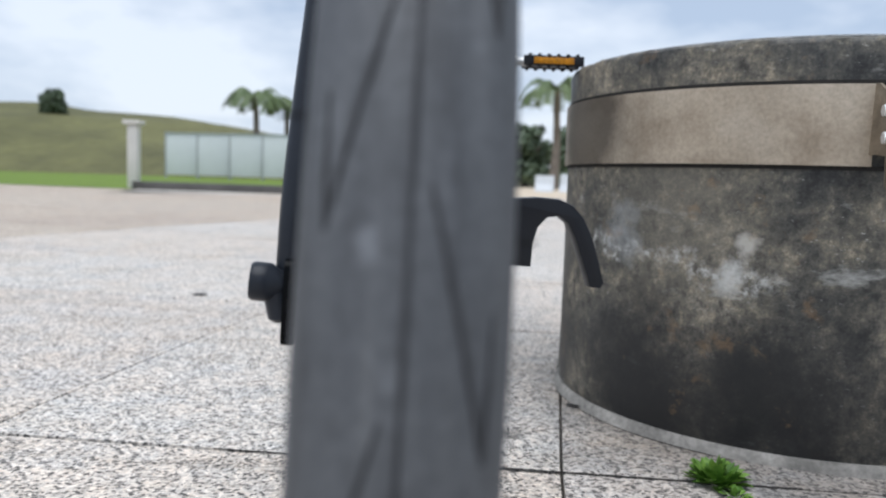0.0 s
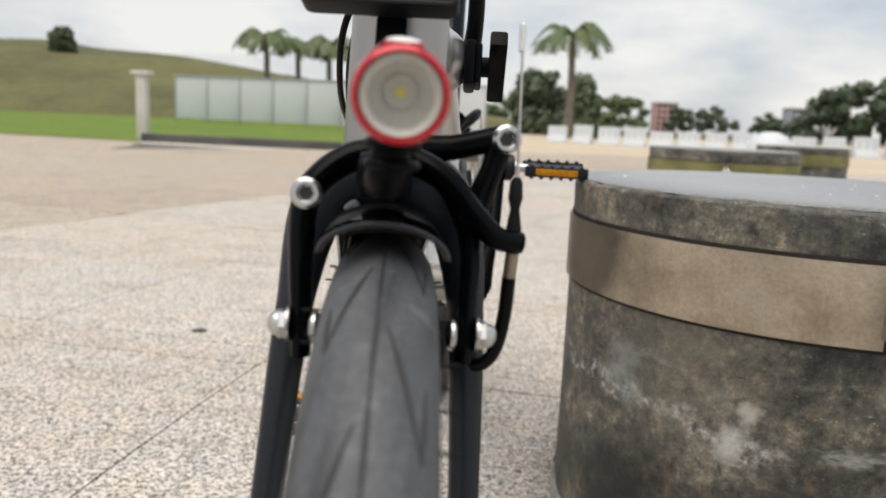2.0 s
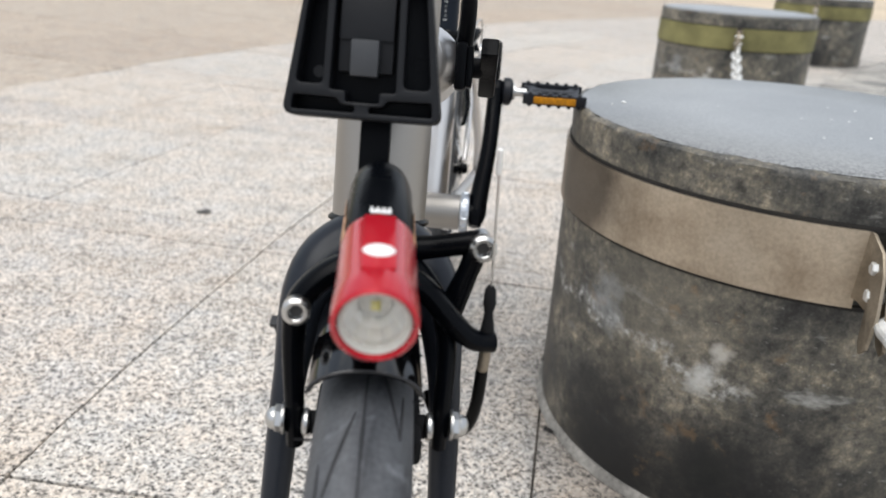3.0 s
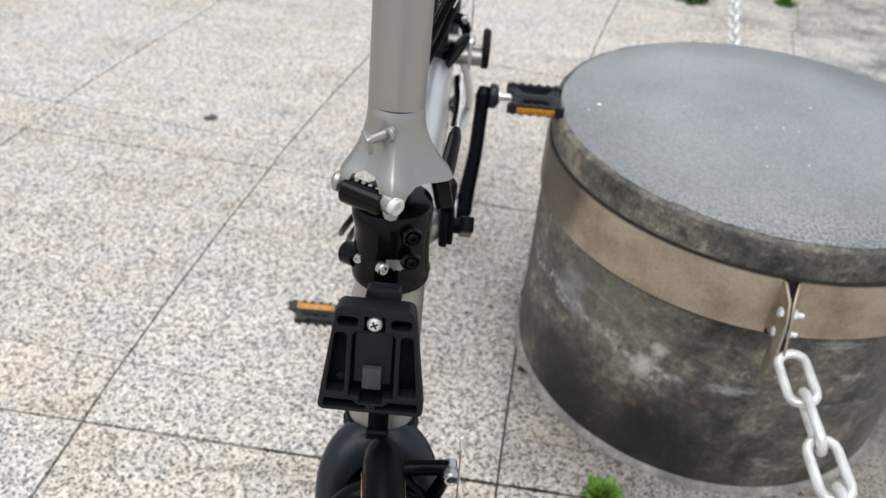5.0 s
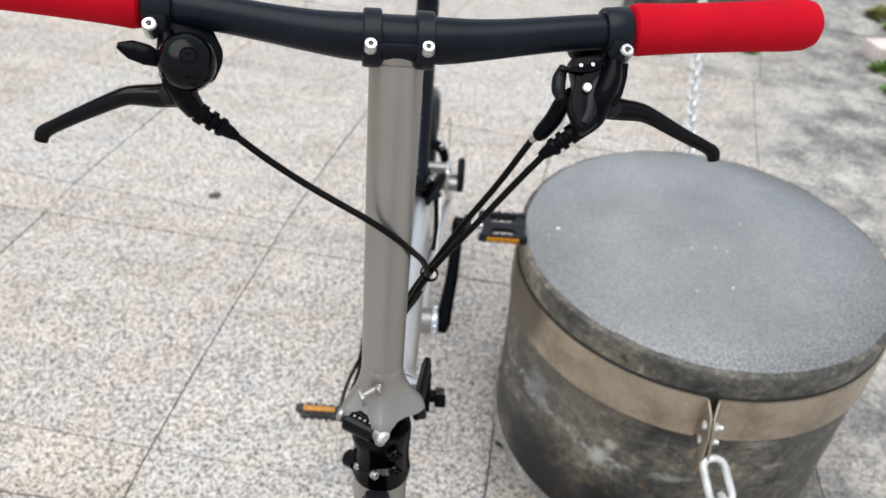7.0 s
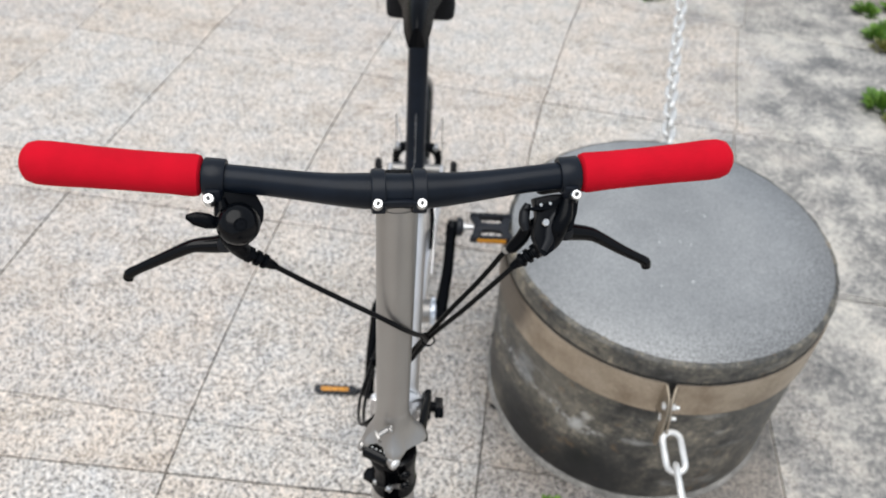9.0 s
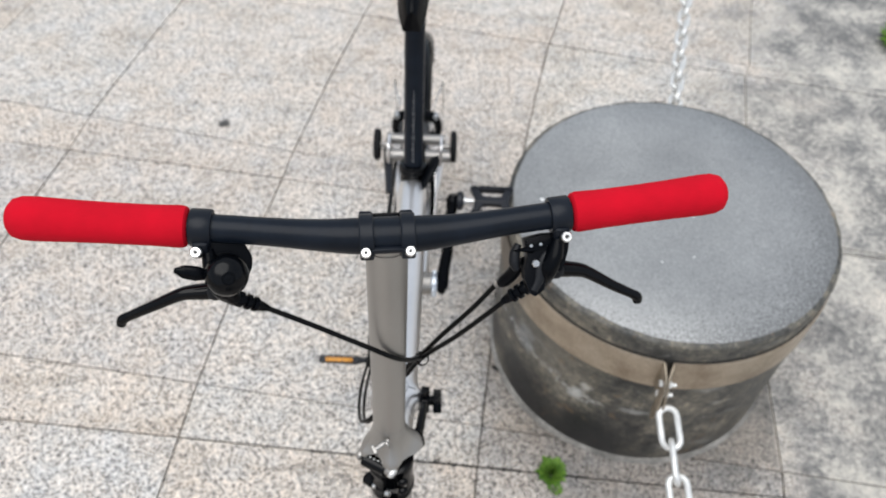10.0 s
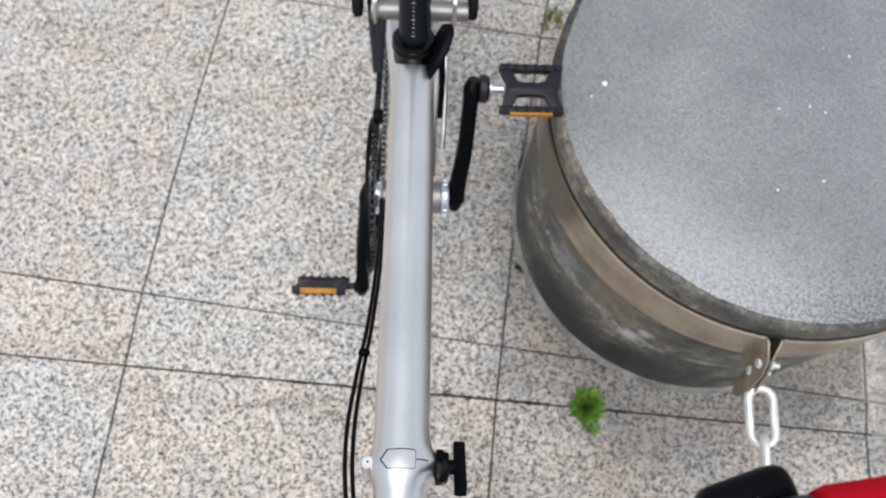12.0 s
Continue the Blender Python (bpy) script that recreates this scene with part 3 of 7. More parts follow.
def prism(bm, poly, depth, m, bevel=0.0):
    """A polygon in the x-y plane of m, pulled along z by depth."""
    lo = [bm.verts.new(m @ Vector((x, y, 0))) for x, y in poly]
    hi = [bm.verts.new(m @ Vector((x, y, depth))) for x, y in poly]
    n = len(poly)
    f = [bm.faces.new(list(reversed(lo))), bm.faces.new(hi)]
    for i in range(n):
        f.append(bm.faces.new((lo[i], lo[(i + 1) % n], hi[(i + 1) % n], hi[i])))
    bmesh.ops.recalc_face_normals(bm, faces=f)
    if bevel:
        bmesh.ops.bevel(bm, geom=list({e for q in (f[0], f[1]) for e in q.edges}), offset=bevel, segments=2, affect="EDGES", profile=0.6)
    return bm


def ring_plate(bm, outer, inner, depth, m):
    """A flat frame between two outlines with the same number of points."""
    n = len(outer)
    rows = [[bm.verts.new(m @ Vector((x, y, z))) for x, y in p] for p, z in ((outer, 0), (outer, depth), (inner, depth), (inner, 0))]
    for a, b in ((0, 1), (1, 2), (2, 3), (3, 0)):
        for i in range(n):
            j = (i + 1) % n
            bm.faces.new((rows[a][i], rows[a][j], rows[b][j], rows[b][i]))
    bmesh.ops.recalc_face_normals(bm, faces=bm.faces)
    return bm


def plate_with_holes(outer, holes, depth, m, bevel=0.0):
    """A flat plate in the x-y plane of m, depth thick, with openings through it."""
    bm = bmesh.new()
    edges = []
    for loop in [outer] + holes:
        vs = [bm.verts.new((x, y, 0)) for x, y in loop]
        edges += [bm.edges.new((a, b)) for a, b in zip(vs, vs[1:] + vs[:1])]
    bmesh.ops.triangle_fill(bm, use_beauty=True, use_dissolve=False, edges=edges, normal=(0, 0, 1))
    made = bmesh.ops.extrude_face_region(bm, geom=list(bm.faces))
    top = [v for v in made["geom"] if isinstance(v, bmesh.types.BMVert)]
    bmesh.ops.translate(bm, verts=top, vec=(0, 0, depth))
    bmesh.ops.recalc_face_normals(bm, faces=bm.faces)
    if bevel:
        rim = [e for e in bm.edges if len(e.link_faces) == 2 and all(v.co.z > depth * 0.5 for v in e.verts) and e.calc_face_angle(0.0) > 1.0]
        bmesh.ops.bevel(bm, geom=rim, offset=bevel, segments=2, affect="EDGES", profile=0.6)
    bm.transform(m)
    return bm


def rounded(poly, r, k=4):
    """The outline with its corners rounded."""
    out, n = [], len(poly)
    for i in range(n):
        p, a, b = Vector(poly[i]), Vector(poly[i - 1]), Vector(poly[(i + 1) % n])
        p0, p1 = p + (a - p).normalized() * r, p + (b - p).normalized() * r
        for s in range(k + 1):
            t = s / k
            out.append(tuple((1 - t) ** 2 * p0 + 2 * t * (1 - t) * p + t * t * p1))
    return out


def ball(bm, centre, r, m=None, u=20, v=12):
    mm = Matrix.Translation(centre) @ (m or Matrix()) @ Matrix.Diagonal((*((r,) * 3 if isinstance(r, (int, float)) else r), 1))
    bmesh.ops.create_uvsphere(bm, u_segments=u, v_segments=v, radius=1.0, matrix=mm)
    return bm


def mesh_of(name, bm, material, smooth=35):
    me = bpy.data.meshes.new(name)
    bm.normal_update()
    if smooth:
        lim = radians(smooth)
        for f in bm.faces:
            f.smooth = True
        for e in bm.edges:
            e.smooth = len(e.link_faces) == 2 and e.calc_face_angle(0.0) < lim
    bm.to_mesh(me)
    bm.free()
    me.materials.append(material)
    return me


def part(name, bm, material, parent=None, label="", smooth=35, turn=None):
    """Link a bmesh as one mesh object under a thing or a part."""
    if turn is not None:
        bm.transform(turn)
    ob = new(name, mesh_of(name, bm, material, smooth))
    if parent is not None:
        ob.parent = parent
    return tagged(ob, label)


def thing(name, label, category, m=None, group="", kind=""):
    ob = new(name)
    ob.empty_display_size = 0.1
    ob.matrix_world = m or Matrix()
    return tagged(ob, label, category, group, kind)


B = bmesh.new

# ---- ground and paving: courses laid on arcs round a far centre ----
CX, CY = 9.65, -0.43


def polar(r, a):
    """A point of the plaza: radius in metres, angle in degrees from the first course."""
    return Vector((CX - r * math.cos(radians(a)), CY + r * math.sin(radians(a)), 0))


bm = B()
ring = [1.5, 4, 8, 16, 30, 60, 120, 260, 600, 1500, 3000]
vs = [[bm.verts.new((0.5 + r * math.cos(k * math.pi / 24), 1.5 + r * math.sin(k * math.pi / 24), -0.011)) for k in range(48)] for r in ring]
bm.faces.new(vs[0])
for a, b in zip(vs, vs[1:]):
    for k in range(48):
        bm.faces.new((a[k], b[k], b[(k + 1) % 48], a[(k + 1) % 48]))
ground = tagged(part("ground", bm, M_JOINT), "dark mortar bed and bare ground under the paving", "ground", kind="structure")

COLS = [8.42, 9.005, 9.58, 10.16, 10.73, 11.17, 11.75]
ROWS_Y = [-1.45, -0.76, -0.67, -0.09, -0.0, 0.526, 0.618, 1.190, 1.266, 1.86, 1.96, 2.55, 2.64, 3.23, 3.32, 3.91, 4.0, 4.6, 4.69, 5.3]
for k in range(8):
    ROWS_Y = [ROWS_Y[0] - 0.68, ROWS_Y[0] - 0.09] + ROWS_Y
ROWS_A = [math.degrees(math.asin((y - CY) / 9.68)) for y in ROWS_Y]


ROWS_T = []
for k, y in enumerate(ROWS_Y):
    other = ROWS_Y[min(k ^ 1, len(ROWS_Y) - 1)]
    ROWS_T.append(0.85 * (y - other) / 2 / 9.65)


def slab(r0, r1, a0, a1, gap=0.0028, lift=0.0, thick=0.03, t0=0.0, t1=0.0):
    """A slab between two rings and two courses; t0, t1: how far its sides turn from the radius."""
    g = math.degrees(gap / 9.7)
    n = 3
    low = [polar(r1 - gap, a0 + g + (a1 - a0 - 2 * g) * k / n) for k in range(n + 1)] + [polar(r0 + gap, a1 - g - (a1 - a0 - 2 * g) * k / n) for k in range(n + 1)]
    for k, p in enumerate(low):
        f = k / n if k <= n else (2 * n + 1 - k) / n
        p.y += (t0 + (t1 - t0) * f) * (p.x + 0.03)
    c = sum(low, Vector()) / len(low)
    bm = B()
    rows = []
    for z, s in ((-thick, 1.0), (-0.0012, 1.0), (0.0, 0.9972)):
        rows.append([bm.verts.new(Vector((c.x + (p.x - c.x) * s, c.y + (p.y - c.y) * s, z + lift))) for p in low])
    for lo, hi in zip(rows, rows[1:]):
        for i in range(len(lo)):
            bm.faces.new((lo[i], hi[i], hi[(i + 1) % len(lo)], lo[(i + 1) % len(lo)]))
    bm.faces.new(list(reversed(rows[-1])))
    bmesh.ops.recalc_face_normals(bm, faces=bm.faces)
    return bm


def lay_paving():
    paving = thing("pavement", "pale speckled granite slabs with narrow cross strips", "paving", kind="structure")
    rnd = random.Random(4)
    for j in range(len(ROWS_A) - 1):
        for i in range(len(COLS) - 1):
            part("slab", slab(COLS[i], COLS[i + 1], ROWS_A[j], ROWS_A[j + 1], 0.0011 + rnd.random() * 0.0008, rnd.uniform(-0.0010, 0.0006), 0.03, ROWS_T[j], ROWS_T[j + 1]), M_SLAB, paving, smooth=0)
    band = thing("paving_band", "brown granite ring of paving round the plaza", "paving", kind="structure")
    for j in range(19):
        for i in range(5):
            a0 = -34 + 5.2 * j
            part("slab", slab(11.75 + 0.9 * i, 12.65 + 0.9 * i, a0, a0 + 5.2, 0.004, 0.0), M_BAND, band, smooth=0)
    # courses farther off, one sheet a zone
    far = B()
    for j in range(26):
        for i in range(len(COLS) - 1):
            a0 = ROWS_A[-1] + 3.9 * j
            sub = slab(COLS[i], COLS[i + 1], a0, a0 + 3.9, 0.004)
            me = bpy.data.meshes.new("tmp")
            sub.to_mesh(me)
            sub.free()
            far.from_mesh(me)
            bpy.data.meshes.remove(me)
    tagged(part("paving_far", far, M_SLAB, smooth=0), "pale granite courses farther along the plaza", "paving", kind="stuff")


def zone(name, outline, z, material, label, kind="structure"):
    bm = B()
    bm.faces.new([bm.verts.new((x, y, z)) for x, y in outline])
    return tagged(part(name, bm, material, smooth=0), label, "paving", kind=kind)


# ---- stone posts with straps and chains ----
POST_R, POST_H = 0.283, 0.411


def stone_post(m, label, brackets, steel=None):
    post = thing("stone_post", label, "stone bollard", m, group="row of chained stone posts")
    I = Matrix()
    lo, hi = POST_H - 0.1235, POST_H - 0.043
    bm = lathe(B(), [(POST_R - 0.004, -0.004), (POST_R + 0.001, 0.02), (POST_R, 0.1), (POST_R, lo), (POST_R - 0.003, lo + 0.001), (POST_R - 0.003, hi), (POST_R, hi + 0.001), (POST_R + 0.001, POST_H - 0.010), (POST_R, POST_H - 0.005), (POST_R - 0.003, POST_H - 0.002), (POST_R - 0.008, POST_H - 0.001), (0.0, POST_H - 0.001)], I, 240)
    for v in bm.verts:
        if v.co.z > POST_H - 0.02 and Vector((v.co.x, v.co.y)).length > 0.2:
            k = noise.noise(v.co * 28) * 0.0014 + noise.noise(v.co * 95) * 0.0013 - 0.0030 * max(0.0, noise.noise(v.co * 60 + Vector((7, 3, 1))) - 0.25)
            v.co.z += k
            v.co.xy *= 1 + k * 1.6
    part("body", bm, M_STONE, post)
    cap = lathe(B(), [(POST_R - 0.0075, POST_H - 0.0012), (POST_R - 0.011, POST_H + 0.0008), (0.15, POST_H + 0.0014), (0.0, POST_H + 0.0016)], I, 112)
    part("top_face", cap, M_TOP, post, "sawn grey granite top")
    bits = B()
    rnd = random.Random(9)
    for k in range(9):
        a, r = rnd.uniform(0, 6.28), rnd.uniform(0.02, 0.26)
        ball(bits, (r * math.cos(a), r * math.sin(a), POST_H + 0.0016), (rnd.uniform(0.001, 0.002),) * 2 + (0.0006,), u=6, v=4)
    ball(bits, (-0.225, 0.008, POST_H + 0.0018), (0.0036, 0.0036, 0.0012), u=8, v=5)
    tagged(part("lime_spot", bits, M_WHITE, post), kind="stuff")
    skirt = lathe(B(), [(POST_R + 0.0070, 0.0004), (POST_R + 0.0055, 0.0045), (POST_R + 0.0035, 0.0085), (POST_R + 0.0010, 0.0110), (POST_R - 0.003, 0.0115)], I, 96)
    for v in skirt.verts:
        v.co.xy *= 1 + 0.012 * noise.noise(v.co * 14)
    part("mortar_fillet", skirt, M_LIME, post)
    gap = 0.045
    for i, a in enumerate(brackets):
        nxt = brackets[(i + 1) % len(brackets)]
        span = (nxt - a) % 360 or 360
        g = math.degrees(gap * 0.18 / POST_R)
        strap = lathe(B(), [(POST_R - 0.002, lo + 0.003), (POST_R + 0.0045, lo + 0.003), (POST_R + 0.0045, hi - 0.003), (POST_R - 0.002, hi - 0.003)], I, 60, radians(a + g), radians(a + span - g), True)
        part("strap", strap, steel or M_STRAP_N, post, "mossy steel strap let into the stone" if steel else "bronzed steel strap let into the stone")
    # black rings: grime, with the shadow of the strap's edges painted in
    for z0 in (lo + 0.0012, hi - 0.0012):
        seam = lathe(B(), [(POST_R - 0.003, z0 - 0.0022), (POST_R + 0.0016, z0 - 0.0020), (POST_R + 0.0016, z0 + 0.0020), (POST_R - 0.003, z0 + 0.0022)], I, 96, close_profile=True)
        part("seam", seam, M_GRIME_SHADE, post, "black grime and painted shadow line along the strap")
    mid = POST_H - 0.078
    for a in brackets:
        out = Matrix.Rotation(radians(a), 4, "Z")
        for s in (-1, 1):
            # the strap's end, bent out: the two plates meet at the bolts and part again below
            bm = B()
            prism(bm, [(-0.004, 0.032), (0.008, 0.032), (0.026, 0.020), (0.040, 0.004), (0.052, -0.030), (0.056, -0.058), (0.048, -0.066), (0.038, -0.060), (0.026, -0.034), (0.012, -0.032), (-0.004, -0.032)], 0.003, Matrix.Rotation(radians(90), 4, "X"), 0.0005)
            for v in bm.verts:
                q = v.co.x
                v.co.y += s * (0.0022 + 0.0075 * max(0.0, 1 - q / 0.020) + 0.006 * max(0.0, (-v.co.z - 0.02) / 0.045)) + 0.0015
            bm.transform(out @ Matrix.Translation((POST_R, 0, mid)))
            part("bracket", bm, M_LUG, post, "bent steel lug of the strap")
        for q, h in ((0.026, 0.006), (0.030, -0.018)):
            bm = B()
            p = out @ Vector((POST_R + q, 0, mid + h))
            t = out.to_3x3() @ Vector((0, 1, 0))
            rod(bm, p - t * 0.0035, p - t * 0.0100, 0.0060, 6, 0.001)
            rod(bm, p + t * 0.0035, p + t * 0.0095, 0.0058, 6, 0.001)
            rod(bm, p + t * 0.0095, p + t * 0.0160, 0.0033, 12, 0.0005)
            part("bolt", bm, M_CHAIN, post, "galvanised hexagon bolt and nut")
    return post


LINK_L, LINK_W, LINK_R = 0.0325, 0.0135, 0.0050


def link_mesh():
    pts = []
    for k in range(8):
        a = -math.pi / 2 + math.pi * k / 7
        pts.append((0, LINK_W * math.sin(a) , (LINK_L - LINK_W) + LINK_W * math.cos(a)))
    for k in range(8):
        a = math.pi / 2 + math.pi * k / 7
        pts.append((0, LINK_W * math.sin(a), -(LINK_L - LINK_W) + LINK_W * math.cos(a)))
    return mesh_of("link", tube(B(), pts, LINK_R, 10, closed=True), M_CHAIN)


def chain(a, b, sag, label):
    a, b = Vector(a), Vector(b)
    fine = [a.lerp(b, k / 400) - Vector((0, 0, sag * (1 - (2 * k / 400 - 1) ** 2))) for k in range(401)]
    ob = thing("chain", label, "chain", Matrix.Translation(a), group="chains between the posts")
    me = link_mesh()
    step = 2 * (LINK_L - LINK_R) - 0.0015
    travelled, want, n = 0.0, step * 0.42, 0
    for p, q in zip(fine, fine[1:]):
        d = (q - p).length
        while travelled + d >= want:
            c = p.lerp(q, (want - travelled) / d)
            t = (q - p).normalized()
            link = new("link", me)
            link.parent = ob
            roll = Matrix.Rotation(radians(108 + 90 * (n % 2)), 4, "Z")
            link.matrix_basis = Matrix.Translation(c - a) @ t.to_track_quat("Z", "Y").to_matrix().to_4x4() @ roll
            want += step
            n += 1
        travelled += d
    return ob

# ---- the folding bicycle ----
# Its own axes: x to its left side, y from the front wheel to the rear, z up.
BIKE = thing("folding_bicycle", "grey titanium folding bicycle with red grips beside a stone post", "bicycle", pose(-0.0185, 0, 0, 0, 0.6, 0))
AXIS_P, AXIS_D = Vector((0, 0.272, 0.6)), Vector((0, 0.24, 1.0)).normalized()
STEER = Matrix.Translation(AXIS_P) @ Matrix.Rotation(radians(7.2), 4, AXIS_D) @ Matrix.Translation(-AXIS_P)


def axis_at(z, ahead=0.0):
    """A point on the steering axis at the height z."""
    return Vector((0.003, 0.272 + 0.24 * (z - 0.6) - ahead, z))


def wheel(hub, name, turn, label):
    """Hub centre in the bicycle's axes; the wheel turns round x."""
    mx = Matrix.Translation(hub) @ Matrix.Rotation(radians(90), 4, "Y")
    prof = []
    for k in range(19):
        a = radians(-118 + 236 * k / 18)
        prof.append((0.1955 + 0.0185 * math.cos(a), 0.0185 * math.sin(a)))
    tyre_bm = lathe(B(), prof, mx, 120, close_profile=True)
    tyre = part(name, tyre_bm, M_TYRE, BIKE, label, turn=turn)
    sip = B()
    rnd = random.Random(3)
    for k in range(19):
        for s in (-1, 1):
            a0 = 2 * math.pi * (k + (0.5 if s > 0 else 0)) / 19
            pts = []
            for q in range(7):
                t = q / 6
                side = s * (0.16 + 0.62 * t)
                a = a0 + 0.20 * t
                r = 0.1955 + 0.01852 * math.cos(side)
                pts.append(mx @ Vector((r * math.cos(a), r * math.sin(a), 0.01852 * math.sin(side))))
            tube(sip, pts, [0.0002, 0.0005, 0.0007, 0.0007, 0.0006, 0.0005, 0.0003], 6)
            back = []
            for q in range(5):
                t = q / 4
                side, a = s * (0.78 + 0.06 * t), a0 + 0.20 - 0.11 * t
                r = 0.1955 + 0.01852 * math.cos(side)
                back.append(mx @ Vector((r * math.cos(a), r * math.sin(a), 0.01852 * math.sin(side))))
            tube(sip, back, [0.0003, 0.0005, 0.0006, 0.0004, 0.0002], 6)
    seam = [mx @ Vector((0.2140 * math.cos(2 * math.pi * k / 240), 0.2140 * math.sin(2 * math.pi * k / 240), 0.0)) for k in range(240)]
    tube(sip, seam, [0.00035 + 0.00028 * abs(math.sin(k * 0.55)) for k in range(240)], 5, closed=True)
    tagged(part("tread_groove", sip, M_GROOVE, tyre, "dark sipes of the tread", turn=turn), kind="stuff")
    hair = B()
    for k in range(84):
        s, a = rnd.choice((-1, 1)), rnd.uniform(0, 2 * math.pi)
        side = s * rnd.uniform(1.25, 1.75)
        r = 0.1955 + 0.0185 * math.cos(side)
        p = mx @ Vector((r * math.cos(a), r * math.sin(a), 0.0185 * math.sin(side)))
        q = p + (mx.to_3x3() @ Vector((0, 0, s))) * rnd.uniform(0.003, 0.0065) + Vector((0, rnd.uniform(-0.001, 0.001), rnd.uniform(-0.001, 0.001)))
        tube(hair, [p, q], 0.00042, 5)
    tagged(part("rubber_whisker", hair, M_RUBD, tyre, "moulding whiskers of the new tyre", turn=turn), kind="stuff")
    rim = lathe(B(), [(0.176, -0.0125), (0.1765, -0.0105), (0.168, -0.009), (0.160, -0.004), (0.160, 0.004), (0.168, 0.009), (0.1765, 0.0105), (0.176, 0.0125), (0.166, 0.0125), (0.156, 0.006), (0.156, -0.006), (0.166, -0.0125)], mx, 96, close_profile=True)
    part("rim", rim, M_BLK, BIKE, turn=turn)
    hb = lathe(B(), [(0.006, -0.040), (0.009, -0.038), (0.010, -0.031), (0.021, -0.029), (0.022, -0.026), (0.011, -0.022), (0.010, 0.022), (0.022, 0.026), (0.021, 0.029), (0.010, 0.031), (0.009, 0.038), (0.006, 0.040)], mx, 32)
    part("hub", hb, M_BLK, BIKE, turn=turn)
    for k in range(24):
        a = 2 * math.pi * k / 24
        s = 1 if k % 2 else -1
        b = a + (0.42 if (k // 2) % 2 else -0.42)
        bm = tube(B(), [mx @ Vector((0.021 * math.cos(b), 0.021 * math.sin(b), s * 0.027)), mx @ Vector((0.160 * math.cos(a), 0.160 * math.sin(a), s * 0.002))], 0.0009, 6)
        part("spoke", bm, M_STEEL, BIKE, turn=turn)


HUB_F, HUB_R = Vector((0, 0.1520, 0.2140)), Vector((0, 1.198, 0.2140))
WHEEL_TURN = Matrix.Translation((0.0048, 0, 0)) @ Matrix.Translation(AXIS_P) @ Matrix.Rotation(radians(5.4), 4, AXIS_D) @ Matrix.Translation(-AXIS_P)
wheel(HUB_F, "front_tyre", WHEEL_TURN, "worn grey slick tyre with moulding whiskers")
wheel(HUB_R, "rear_tyre", None, "grey slick rear tyre")


def front_fork():
    bm = B()
    pts = spline([(-0.0415, 0.155, 0.208), (-0.0405, 0.158, 0.26), (-0.0365, 0.172, 0.33), (-0.0320, 0.190, 0.395), (-0.0258, 0.206, 0.431), (-0.010, 0.219, 0.443), (0.014, 0.219, 0.443), (0.0302, 0.206, 0.431), (0.0372, 0.190, 0.395), (0.0405, 0.172, 0.33), (0.0425, 0.158, 0.26), (0.0415, 0.155, 0.208)], 6)
    rad = [0.0055, 0.0058, 0.0063, 0.0075, 0.0120, 0.0170, 0.0170, 0.0120, 0.0075, 0.0063, 0.0058, 0.0055]
    tube(bm, pts, rad, 20)
    tube(bm, [axis_at(0.424), axis_at(0.433), axis_at(0.4405)], [0.015, 0.0190, 0.0215], 32)
    fork = part("fork", bm, M_FORK, BIKE, "satin black carbon fork", turn=STEER)
    for s in (-1, 1):
        bm = prism(B(), rounded([(-0.011, -0.016), (0.011, -0.016), (0.010, 0.020), (-0.010, 0.020)], 0.005), 0.005, Matrix.Translation((s * 0.0400 - 0.0025, 0.154, 0.2105)) @ Matrix.Rotation(radians(90), 4, "Z") @ Matrix.Rotation(radians(90), 4, "X"), 0.0008)
        part("dropout", bm, M_BLK, fork, turn=STEER)
    bm = lathe(B(), [(0.0, 0.0), (0.0072, 0.0005), (0.0082, 0.002), (0.0082, 0.0085), (0.0058, 0.0125), (0.0055, 0.017)], along((-0.0570, 0.150, 0.2205), (-0.040, 0.151, 0.2195)), 28)
    rod(bm, (-0.046, 0.152, 0.220), (-0.042, 0.153, 0.204), 0.0065, 16, 0.002)
    part("axle_cap", bm, M_FORK, fork, turn=STEER)
    # retaining hook on the left blade
    outline = [(0.044, 0.2335), (0.0600, 0.2335), (0.0602, 0.2440), (0.0618, 0.2505), (0.0655, 0.2548), (0.0705, 0.2556), (0.0745, 0.2528), (0.0780, 0.2468), (0.0850, 0.2295), (0.0862, 0.2262), (0.0910, 0.2258), (0.0922, 0.2285), (0.0886, 0.2395), (0.0850, 0.2488), (0.0810, 0.2560), (0.0762, 0.2605), (0.0700, 0.2628), (0.0610, 0.2630), (0.044, 0.2612)]
    bm = prism(B(), outline, 0.009, Matrix.Translation((0, 0.155, 0)) @ Matrix.Rotation(radians(90), 4, "X"), 0.0010)
    part("hook", bm, M_GREYP, fork, "black hook that holds the folded wheel", turn=STEER)
    # crown race and headset
    for z, r, h, mat in ((0.4335, 0.0258, 0.0175, M_GLOSS), (0.4515, 0.0242, 0.004, M_BLK)):
        bm = lathe(B(), [(r - 0.002, 0), (r, 0.0015), (r, h - 0.0015), (r - 0.002, h)], along(axis_at(z), axis_at(z + 0.1)), 40)
        part("headset_ring", bm, mat, BIKE, turn=STEER)


front_fork()


